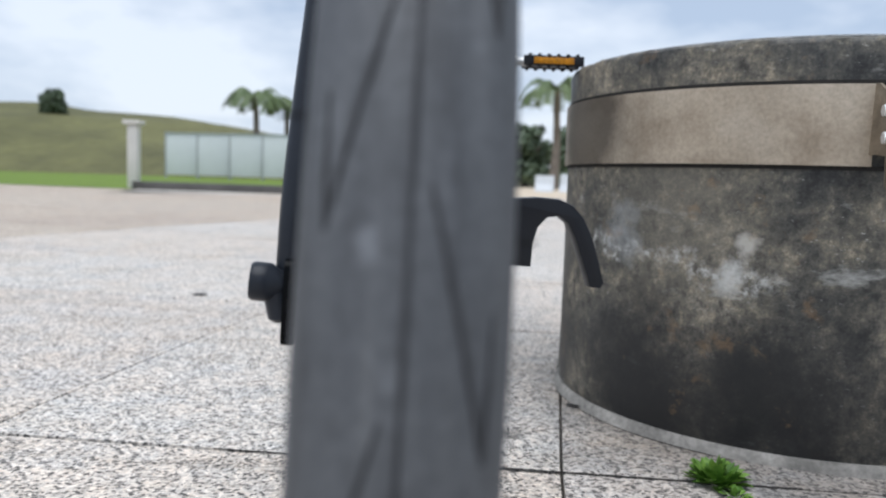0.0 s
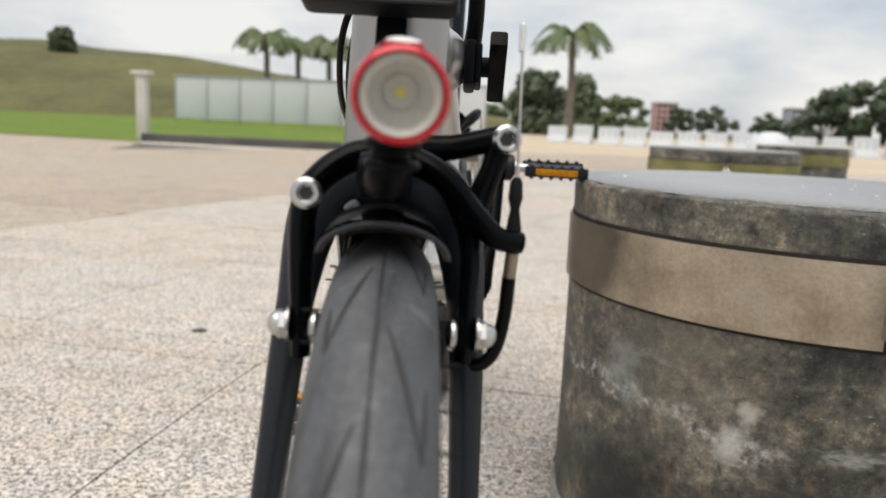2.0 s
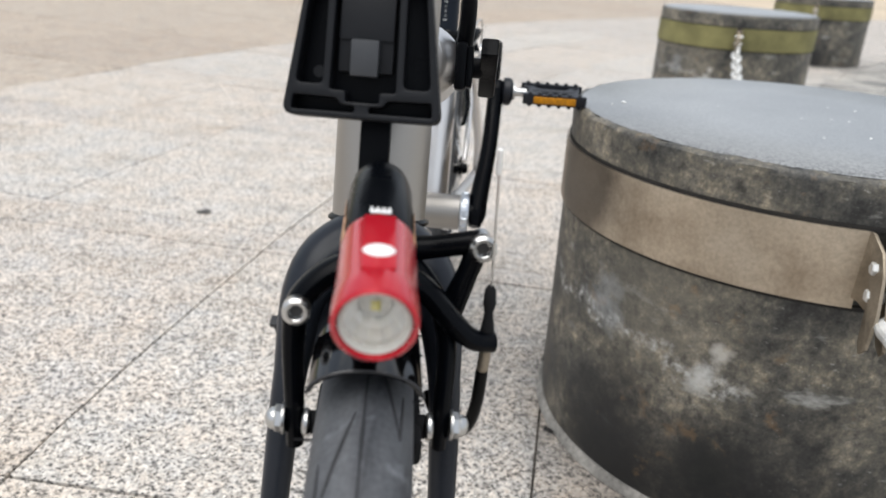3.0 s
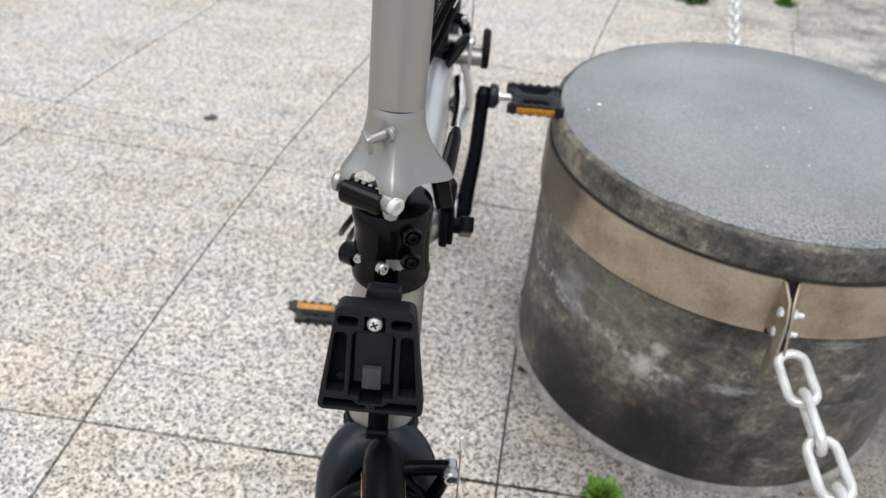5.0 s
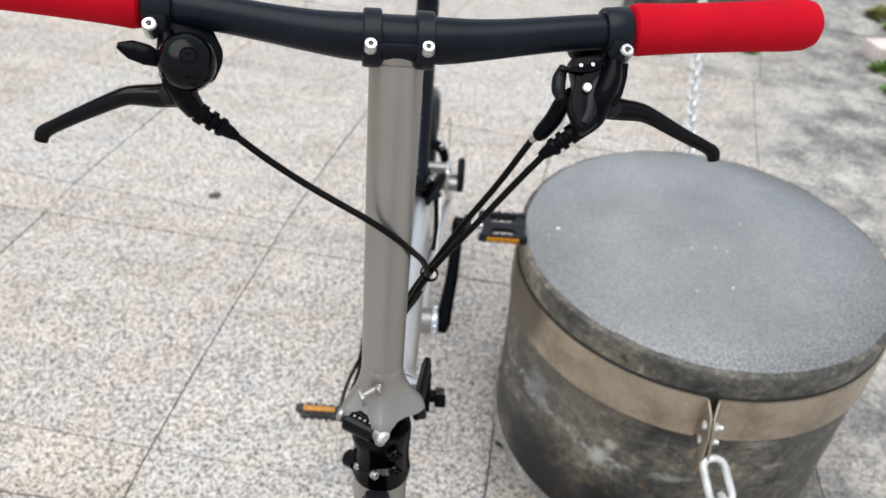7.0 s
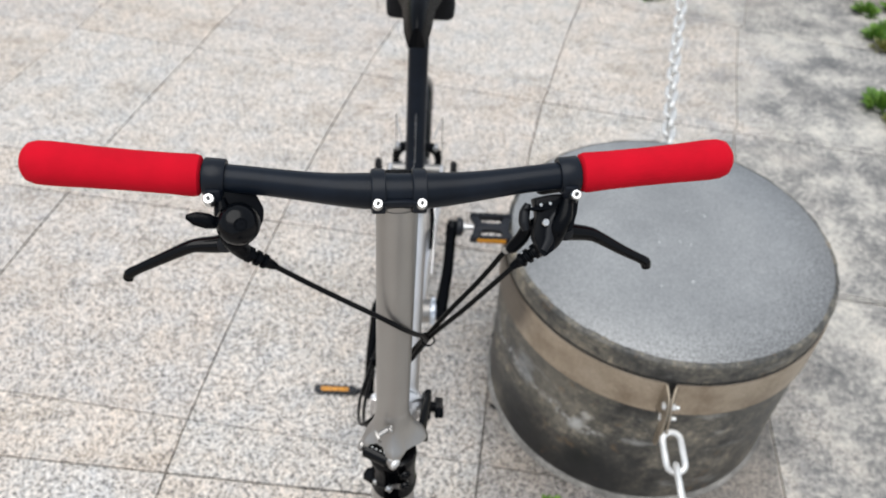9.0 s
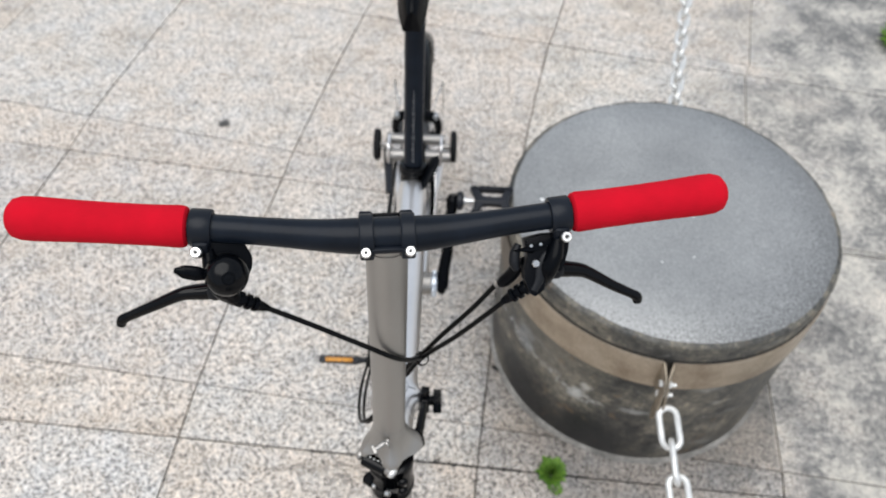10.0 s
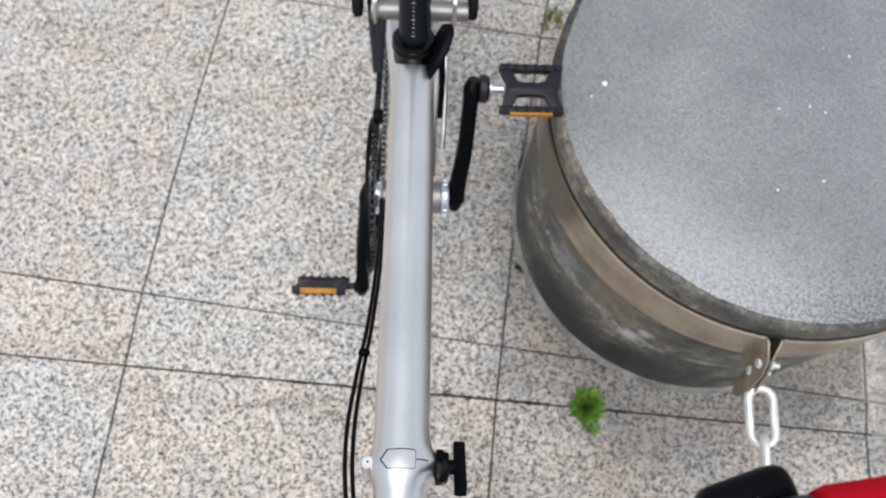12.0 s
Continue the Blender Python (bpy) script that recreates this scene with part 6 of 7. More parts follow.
    bm = rod(B(), mid + Vector((0.039, 0, -0.002)), mid + Vector((0.0475, 0, -0.002)), 0.0064, 18, 0.001)
    part("clamp_spindle", bm, M_PLAST, hinge)
    grip = [(-0.0200, -0.0062), (-0.0185, -0.0072), (-0.006, -0.0050), (0.006, -0.0050), (0.0185, -0.0072), (0.0200, -0.0062), (0.0200, 0.0062), (0.0185, 0.0072), (0.006, 0.0050), (-0.006, 0.0050), (-0.0185, 0.0072), (-0.0200, 0.0062)]
    over = Matrix.Translation(mid) @ Matrix.Rotation(radians(-40), 4, "X")
    bm = prism(B(), [(x * 1.3, y * 0.9) for x, y in grip], 0.011, over @ Matrix.Translation((0.0455, 0.001, -0.002)) @ Matrix.Rotation(radians(90), 4, "Y") @ Matrix.Rotation(radians(90), 4, "Z"), 0.002)
    part("clamp_knob", bm, M_BLK, hinge, "black clamp lever")
    bm = tube(B(), spline([(0.0335, 0.395, 0.512), (0.0355, 0.390, 0.530), (0.0358, 0.384, 0.546), (0.0352, 0.381, 0.553)], 4), [0.0070, 0.0062, 0.0060, 0.0042], 12, flat=0.7)
    part("clamp_tab", bm, M_PLAST, hinge)
    # seat tube, clamp and seat post
    sd = Vector((0, 0.30, 1.0)).normalized()
    foot = Vector((0, 0.834, 0.441))
    part("seat_tube", tube(B(), [foot - sd * 0.17, foot - sd * 0.05, foot + sd * 0.030], [0.0195, 0.0205, 0.0205], 36), M_TI2, BIKE, "titanium seat tube")
    bm = lathe(B(), [(0.0195, -0.012), (0.0222, -0.0115), (0.0226, 0.0), (0.0232, 0.002), (0.0240, 0.005), (0.0240, 0.008), (0.0230, 0.0095), (0.0238, 0.0110), (0.0238, 0.0150), (0.0226, 0.0170), (0.0165, 0.018)], along(foot + sd * 0.022, foot + sd * 0.2), 40)
    seatclamp = part("seat_clamp", bm, M_GLOSS, BIKE, "black seat post clamp")
    bm = tube(B(), spline([(0.013, 0.806, 0.452), (0.021, 0.818, 0.463), (0.029, 0.834, 0.472), (0.034, 0.850, 0.477), (0.036, 0.860, 0.479)], 5), [0.0055, 0.0100, 0.0135, 0.0135, 0.0085], 16, flat=0.5)
    part("quick_release", bm, M_PLAST, seatclamp, "black quick-release lever")
    top = foot + sd * 0.345
    post = part("seat_post", tube(B(), [foot + sd * 0.0, foot + sd * 0.1, top], 0.0159, 36), M_CARBON, BIKE, "black carbon seat post with printed height scale")
    side = Vector((1, 0, 0))
    front = Vector((0, -1, 0.30)).normalized()
    bm = B()
    for k in range(12):
        p = foot + sd * (0.052 + 0.0105 * k) + front * 0.0158
        w = 0.0044 if k % 2 == 0 else 0.0024
        mm = Matrix.Translation(p) @ Matrix((side, sd, front)).transposed().to_4x4()
        box(bm, (w, 0.0005, 0.0006), mm)
        box(bm, (0.0005, 0.0018, 0.0006), mm)
        box(bm, (0.0010, 0.0010, 0.0006), mm @ Matrix.Translation((0, 0.005, 0)))
    part("height_scale", bm, M_CHAIN, post, "small white height marks")
    # saddle, only its underside near the picture's edge
    bm = box(B(), (0.108, 0.075, 0.040), Matrix.Translation((0, 0.992, 0.742)) @ Matrix.Rotation(radians(-12), 4, "X"), 0.014, 3)
    part("saddle_block", bm, M_RUBD, BIKE, "black rubber bumper under the saddle")
    rows = []
    bm = B()
    for y, w, z in ((0.80, 0.012, 0.800), (0.82, 0.019, 0.812), (0.88, 0.024, 0.815), (0.94, 0.040, 0.813), (1.0, 0.064, 0.815), (1.05, 0.070, 0.820), (1.075, 0.050, 0.818)):
        row = []
        for k in range(9):
            u = -1 + 2 * k / 8
            row.append(bm.verts.new((w * u, y, z - 0.030 * abs(u) ** 2.4)))
        rows.append(row)
    for a, b in zip(rows, rows[1:]):
        for k in range(8):
            bm.faces.new((a[k], a[k + 1], b[k + 1], b[k]))
    bmesh.ops.recalc_face_normals(bm, faces=bm.faces)
    bmesh.ops.solidify(bm, geom=list(bm.faces), thickness=0.014)
    part("saddle", bm, M_BLK, BIKE, "black saddle")
    part("saddle_stem", tube(B(), [top - sd * 0.02, top + sd * 0.045], [0.020, 0.022], 24), M_BLK, BIKE)


main_frame()

BB = Vector((0, 0.735, 0.290))
PED_L, PED_R = Vector((0.0, 0.818, 0.4195)), Vector((0.0, 0.654, 0.1535))


def pedal(m, label):
    """Platform 75 mm wide; m: its centre and turn, x across the bicycle."""
    w, d, h = 0.074, 0.060, 0.0125
    bm = B()
    for s in (-1, 1):
        # fore and aft bars with teeth
        box(bm, (w, 0.007, h), m @ Matrix.Translation((0, s * (d / 2 - 0.0035), 0)), 0.0015)
        for t in range(6):
            for zz in (-1, 1):
                box(bm, (0.005, 0.006, 0.0028), m @ Matrix.Translation((-w / 2 + 0.008 + t * 0.0116, s * (d / 2 - 0.0035), zz * (h / 2 + 0.001))), 0.0012, 1)
    # hourglass plate with four arms to the corners
    arm = [(0.0350, 0.0275), (0.0255, 0.0275), (0.0150, 0.0090), (0.0060, 0.0078)]
    arm = arm + [(-x, y) for x, y in reversed(arm)] + [(-0.0352, 0.0190), (-0.0285, 0.0060)]
    arm = arm + [(-x, -y) for x, y in arm]
    prism(bm, arm, 0.0095, m @ Matrix.Translation((0, 0, -0.00475)), 0.0018)
    box(bm, (w * 0.74, 0.012, 0.0115), m, 0.004)
    body = part("pedal", bm, M_GREYP, BIKE, label)
    for s in (-1, 1):
        bm = box(B(), (w * 0.66, 0.003, h * 0.62), m @ Matrix.Translation((0, s * (d / 2 + (0.0008 if s < 0 else -0.0009)), 0)), 0.0008)
        part("pedal_reflector", bm, M_AMBER, body, "amber pedal reflector")
    return body


def drivetrain():
    # bottom bracket shell and cups
    part("bottom_bracket", rod(B(), (-0.036, BB.y, BB.z), (0.036, BB.y, BB.z), 0.0205, 36), M_TI, BIKE, "dull titanium bottom bracket shell")
    for s in (-1, 1):
        bm = lathe(B(), [(0.017, 0.0), (0.0200, 0.0006), (0.0228, 0.0010), (0.0232, 0.002), (0.0232, 0.0095), (0.0225, 0.0105), (0.012, 0.0108)], along((s * 0.0362, BB.y, BB.z), (s * 0.06, BB.y, BB.z)), 40)
        cup = part("bearing_cup", bm, M_CUP, BIKE, "toothed grey bearing cup")
        bm = B()
        for k in range(16):
            box(bm, (0.007, 0.0032, 0.0032), Matrix.Translation((s * 0.0420, BB.y, BB.z)) @ Matrix.Rotation(2 * math.pi * k / 16, 4, "X") @ Matrix.Translation((0, 0, 0.0230)), 0.0008, 1)
        part("cup_teeth", bm, M_CUP, cup)
    for s, p in ((1, PED_L), (-1, PED_R)):
        a, b = Vector((s * 0.056, BB.y, BB.z)), Vector((s * 0.0685, p.y, p.z))
        d = (b - a).normalized()
        mid = a.lerp(b, 0.5) + Vector((s * 0.002, 0, 0))
        bm = tube(B(), spline([a - d * 0.016, a, a + d * 0.025, mid, b - d * 0.02, b, b + d * 0.011], 5), [0.008, 0.0135, 0.0125, 0.0110, 0.0108, 0.0130, 0.0085], 18, flat=0.86, side=(0, d.z, -d.y))
        rod(bm, (s * 0.046, BB.y, BB.z), (s * 0.062, BB.y, BB.z), 0.0125, 24, 0.002)
        part("crank_arm", bm, M_BLK, BIKE, "satin black crank arm")
        bm = rod(B(), (s * 0.070, p.y, p.z), (s * 0.104, p.y, p.z), 0.0052, 16)
        part("pedal_axle", bm, M_STEEL if s > 0 else M_GREYP, BIKE, "chrome pedal axle" if s > 0 else "grey pedal axle")
        if s > 0:
            bm = lathe(B(), [(0.006, 0.0), (0.0145, 0.0005), (0.0165, 0.002), (0.0165, 0.0085), (0.0145, 0.0105), (0.0120, 0.0120), (0.006, 0.0122)], along((0.0755, p.y, p.z), (0.1, p.y, p.z)), 14)
            collar = part("axle_collar", bm, M_GREYP, BIKE, "grey release collar of the pedal")
            part("washer", rod(B(), (0.0877, p.y, p.z), (0.0905, p.y, p.z), 0.0098, 20, 0.0005), M_STEEL, collar)
        else:
            part("axle_collar", rod(B(), (-0.0735, p.y, p.z), (-0.079, p.y, p.z), 0.009, 12, 0.001), M_PLAST, BIKE)
    pedal(Matrix.Translation((0.136, PED_L.y, PED_L.z)) @ Matrix.Rotation(radians(4), 4, "X"), "black resin pedal touching the post")
    pedal(Matrix.Translation((-0.1255, PED_R.y, PED_R.z)) @ Matrix.Rotation(radians(-60), 4, "X"), "black resin pedal with amber reflectors")
    # chainring with teeth and guard disc
    m = Matrix.Translation((-0.0440, BB.y, BB.z)) @ Matrix.Rotation(radians(90), 4, "Y")
    teeth = []
    for k in range(88):
        a = 2 * math.pi * k / 88
        r = 0.0935 if k % 2 else 0.0890
        teeth.append((r * math.cos(a), r * math.sin(a)))
    inner = [(0.080 * math.cos(2 * math.pi * k / 88), 0.080 * math.sin(2 * math.pi * k / 88)) for k in range(88)]
    ring_ob = part("chainring", ring_plate(B(), teeth, inner, 0.002, m @ Matrix.Translation((0, 0, -0.001))), M_BLK, BIKE, "black chainring")
    bm = B()
    for k in range(5):
        a = 2 * math.pi * k / 5
        tube(bm, [m @ Vector((0.012 * math.cos(a), 0.012 * math.sin(a), 0)), m @ Vector((0.083 * math.cos(a), 0.083 * math.sin(a), 0))], [0.008, 0.005], 10, flat=0.45, side=m.to_3x3() @ Vector((-math.sin(a), math.cos(a), 0)))
    part("spider_arms", bm, M_BLK, ring_ob)
    outer = [(0.0985 * math.cos(2 * math.pi * k / 64), 0.0985 * math.sin(2 * math.pi * k / 64)) for k in range(64)]
    inn = [(0.088 * math.cos(2 * math.pi * k / 64), 0.088 * math.sin(2 * math.pi * k / 64)) for k in range(64)]
    part("chain_guard", ring_plate(B(), outer, inn, 0.0045, m @ Matrix.Translation((0, 0, -0.0090))), M_PLAST, ring_ob, "black guard disc")
    # roller chain on the ring and back to the sprocket
    path = []
    for k in range(46):
        a = radians(-95 + 190 * k / 45)
        path.append(Vector((-0.0440, BB.y - 0.0915 * math.cos(a), BB.z + 0.0915 * math.sin(a))))
    up0 = path[-1]
    sp = Vector((-0.0440, HUB_R.y, HUB_R.z))
    for k in range(1, 50):
        path.append(up0.lerp(sp + Vector((0, 0, 0.034)), k / 50))
    for k in range(14):
        a = radians(90 + 180 * k / 13)
        path.append(sp + Vector((0, -0.034 * math.cos(a), 0.034 * math.sin(a))))
    low0 = path[-1]
    for k in range(1, 50):
        path.append(low0.lerp(path[0], k / 50))
    pitch, want, walked, links = 0.0095, 0.0, 0.0, B()
    n = 0
    for p, q in zip(path, path[1:] + path[:1]):
        d = (q - p).length
        while d > 1e-6 and walked + d >= want:
            c = p.lerp(q, (want - walked) / d)
            for s in (-1, 1):
                box(links, (0.0009, 0.0066, 0.0108), Matrix.Translation(c + Vector((s * (0.0036 if n % 2 else 0.0027), 0, 0))) @ Matrix.Rotation(math.atan2((q - p).z, (q - p).y), 4, "X") @ Matrix.Rotation(radians(-90), 4, "X"))
            box(links, (0.0050, 0.0048, 0.0048), Matrix.Translation(c))
            want += pitch
            n += 1
        walked += d
    part("drive_chain", links, M_LINKS, BIKE, "dark oiled roller chain", smooth=0)
    bm = lathe(B(), [(0.012, -0.001), (0.036, -0.001), (0.036, 0.001), (0.012, 0.001)], Matrix.Translation(sp) @ Matrix.Rotation(radians(90), 4, "Y"), 40, close_profile=True)
    part("sprocket", bm, M_STEEL, BIKE)


drivetrain()


def rear_end():
    for s in (-1, 1):
        part("chain_stay", tube(B(), spline([(s * 0.020, 0.775, 0.262), (s * 0.024, 0.90, 0.246), (s * 0.040, 1.05, 0.226), (s * 0.056, 1.198, 0.2105)], 5), [0.010, 0.0095, 0.009, 0.008], 16), M_TI2, BIKE, "titanium chain stay")
        part("seat_stay", tube(B(), spline([(s * 0.034, 0.945, 0.425), (s * 0.046, 1.03, 0.350), (s * 0.055, 1.12, 0.275), (s * 0.057, 1.198, 0.2105)], 5), 0.0075, 16), M_TI2, BIKE, "titanium seat stay")
        part("link_plate", prism(B(), rounded([(-0.018, -0.022), (0.030, -0.022), (0.024, 0.022), (-0.012, 0.022)], 0.008), 0.005, Matrix.Translation((s * 0.046 - 0.0025, 0.915, 0.438)) @ Matrix.Rotation(radians(90), 4, "Z") @ Matrix.Rotation(radians(90), 4, "X"), 0.001), M_TI2, BIKE)
        bm = lathe(B(), [(0.007, -0.0055), (0.025, -0.0055), (0.0275, -0.004), (0.0283, 0.0), (0.0275, 0.004), (0.025, 0.0055), (0.007, 0.0055)], Matrix.Translation((s * 0.0680, 0.932, 0.437)) @ Matrix.Rotation(radians(90), 4, "Y"), 36, close_profile=True)
        roll = part("roller", bm, M_RUBD, BIKE, "small black rubber roller wheel")
        part("roller_hub", rod(B(), (s * 0.0630, 0.932, 0.437), (s * 0.0730, 0.932, 0.437), 0.0105, 20, 0.001), M_PLAST, roll)
        part("roller_bolt", rod(B(), (s * 0.050, 0.932, 0.437), (s * 0.0640, 0.932, 0.437), 0.0048, 14), M_TI, roll)
        bm = tube(B(), spline([(s * 0.050, 0.935, 0.425), (s * 0.047, 0.900, 0.418), (s * 0.043, 0.845, 0.405)], 4), [0.0105, 0.0100, 0.0065], 12, flat=0.5) if s < 0 else tube(B(), spline([(s * 0.030, 0.900, 0.405), (s * 0.034, 0.850, 0.392), (s * 0.032, 0.800, 0.380)], 4), [0.005, 0.0055, 0.004], 12, flat=0.5)
        part("guide_arm", bm, M_GREYP if s < 0 else M_BLK, BIKE, "black chain guide arm")
        bm = tube(B(), spline([(s * 0.030, 1.000, 0.470), (s * 0.043, 1.045, 0.480), (s * 0.046, 1.11, 0.430), (s * 0.050, 1.198, 0.230)], 6), 0.0012, 8)
        part("mudguard_stay", bm, M_STEEL, BIKE, "thin steel mudguard stay")
    bm = box(B(), (0.013, 0.013, 0.016), Matrix.Translation((-0.0405, 0.793, 0.3920)), 0.003)
    part("chain_guide", bm, M_PLAST, BIKE, "small black chain guide")
    part("frame_strut", tube(B(), spline([(0.0370, 0.900, 0.410), (0.0380, 0.855, 0.385), (0.0375, 0.800, 0.355), (0.0365, 0.778, 0.340)], 4), [0.0030, 0.0034, 0.0034, 0.0026], 12), M_TI2, BIKE, "thin titanium strut")
    part("cross_tube", rod(B(), (-0.052, 0.948, 0.438), (0.052, 0.948, 0.438), 0.0095, 24, 0.001), M_TI, BIKE, "titanium cross tube")
    part("cross_tube", rod(B(), (-0.052, 0.914, 0.430), (0.063, 0.914, 0.430), 0.0115, 24, 0.001), M_TI, BIKE, "dull grey titanium pivot tube")
    part("suspension_block", rod(B(), (0, 0.875, 0.432), (0, 0.935, 0.436), 0.019, 28, 0.004), M_RUBD, BIKE, "black rubber suspension block")
    bm = tube(B(), spline([(-0.036, 0.995, 0.395), (-0.040, 0.995, 0.425), (-0.030, 0.992, 0.452), (0.0, 0.990, 0.460), (0.030, 0.992, 0.452), (0.040, 0.995, 0.425), (0.036, 0.995, 0.395)], 5), [0.005, 0.006, 0.0075, 0.008, 0.0075, 0.006, 0.005], 14, flat=1.2)
    rear = part("rear_brake", bm, M_BLK, BIKE, "black rear rim brake")
    for x in (-0.036, 0.034):
        part("pivot_bolt", rod(B(), (x, 0.985, 0.455), (x, 0.998, 0.455), 0.0056, 16, 0.001), M_STEEL, rear)
    bm = B()
    rings = []
    for k in range(27):
        a = radians(12 + 118 * k / 26)
        row = []
        for q in range(9):
            w = radians(-80 + 160 * q / 8)
            r = 0.2050 + 0.0225 * math.cos(w)
            row.append(bm.verts.new(HUB_R + Vector((0.0245 * math.sin(w), r * math.cos(a), r * math.sin(a)))))
        rings.append(row)
    for a, b in zip(rings, rings[1:]):
        for q in range(8):
            bm.faces.new((a[q], a[q + 1], b[q + 1], b[q]))
    bmesh.ops.recalc_face_normals(bm, faces=bm.faces)
    bmesh.ops.solidify(bm, geom=list(bm.faces), thickness=0.0014)
    part("rear_mudguard", bm, M_GLOSS, BIKE, "glossy black rear mudguard")


rear_end()

# ---- the posts and chains of the plaza's edge ----
POST_A = [7.75, 21.6, 36.6]
CENTRES = [polar(9.30, -6.6)] + [polar(9.3, a) for a in POST_A + [51.3]]


def bearing(a, b):
    return math.degrees(math.atan2(b.y - a.y, b.x - a.x))


LABELS = ["round dark granite post behind the bicycle's front wheel", "round dark granite post with a bronzed strap beside the bicycle", "round granite post with yellow-green moss, farther along", "round granite post at the plaza's far bend"]
for i in range(1, 4):
    c = CENTRES[i]
    stone_post(Matrix.Translation(c), LABELS[i], [bearing(c, CENTRES[i - 1]) - (7.5 if i == 1 else 0), bearing(c, CENTRES[i + 1])], M_MOSSY if i > 1 else None)
stone_post(Matrix.Translation(CENTRES[0]), LABELS[0], [bearing(CENTRES[0], CENTRES[1]), bearing(CENTRES[1], CENTRES[0])])
for i in range(3):
    a, b = CENTRES[i], CENTRES[i + 1]
    d = (b - a).normalized()
    h = POST_H - 0.113
    if i == 0:
        p, q = Vector((0.3985, 0.487, 0.300)), Vector((0.40, a.y + POST_R + 0.04, 0.300))
    else:
        p, q = a + d * (POST_R + 0.043), b - d * (POST_R + 0.043)
        p.z = q.z = h
    chain(p, q, 0.045 if i == 0 else 0.09, "galvanised steel chain hanging between stone posts")

# ---- weeds, sprigs, a brick ----


def weed(name, at, size, count, material, label, seed, tall=1.0):
    rnd = random.Random(seed)
    leaves = B()
    for k in range(count):
        a, r = rnd.uniform(0, 6.28), size * rnd.random() ** 0.7
        base = Vector((r * 0.35 * math.cos(a), r * 0.35 * math.sin(a), 0.001))
        tip = Vector((r * math.cos(a), r * math.sin(a), size * tall * rnd.uniform(0.15, 0.75) * (1.1 - r / size * 0.6)))
        w = size * rnd.uniform(0.09, 0.17)
        side = Vector((-math.sin(a), math.cos(a), rnd.uniform(-0.4, 0.4))).normalized() * w
        mid = base.lerp(tip, 0.62) + Vector((0, 0, size * 0.06))
        v = [leaves.verts.new(p) for p in (base, mid + side, tip, mid - side)]
        leaves.faces.new(v)
    ob = thing(name, label, "weed", Matrix.Translation(at))
    part("leaves", leaves, material, ob, smooth=0)
    stems = B()
    for k in range(6):
        a = rnd.uniform(0, 6.28)
        tube(stems, [(0, 0, 0), (size * 0.4 * math.cos(a), size * 0.4 * math.sin(a), size * 0.35 * tall)], [size * 0.02, size * 0.008], 5)
    part("stems", stems, material, ob)
    return ob


weed("weed", (0.256, 0.512, 0), 0.034, 150, M_LEAF, "small green weed growing in a paving joint", 1)
weed("weed", (0.262, 0.480, 0), 0.016, 40, M_LEAF, "small green weed growing in a paving joint", 2)
weed("dry_sprig", (0.222, 1.215, 0), 0.030, 26, M_DRY, "wispy half-dry sprig in a paving joint", 3, 1.3)
weed("weed", (0.80, 2.60, 0), 0.075, 120, M_LEAF, "leafy green weed at the foot of a stone post", 4)
weed("weed", (1.14, 2.64, 0), 0.05, 80, M_LEAF, "leafy green weed at the foot of a stone post", 5)
rnd = random.Random(12)
for k in range(30):
    c = polar(8.52 + rnd.uniform(-0.12, 0.06), 14 + 0.38 * k + rnd.uniform(-0.2, 0.2))
    weed("grass_tuft", c, rnd.uniform(0.05, 0.09), 80, M_DRY if k % 3 == 0 else M_LEAF, "tuft of yellow-green grass at the paving's edge", 20 + k)

M_BRICK = plain("painted_brick", (0.72, 0.62, 0.58), 0.8, vary=0.15)
bm = box(B(), (0.21, 0.105, 0.06), Matrix.Translation((1.69, 2.66, 0.03)) @ Matrix.Rotation(radians(12), 4, "Z"), 0.004)
tagged(part("brick", bm, M_BRICK), "loose pale pink-white painted brick on the paving", "brick")

M_KNOB = plain("dark_stone", (0.075, 0.072, 0.068), 0.8, vary=0.3, fine=300, coarse=60)
bm = ball(B(), (0, 0, 0), (0.0170, 0.0125, 0.0030), u=12, v=7)
for v in bm.verts:
    v.co *= 1 + 0.35 * noise.noise(v.co * 90)
pebble = tagged(part("pebble", bm, M_KNOB), "flat dark pebble lying on the granite paving", "pebble")
pebble.matrix_world = pose(-0.549, 1.457, 0.0022, 0, 0, 30)

# ---- grime washed into one joint, a shaded gap and a stain at the foot of the post ----


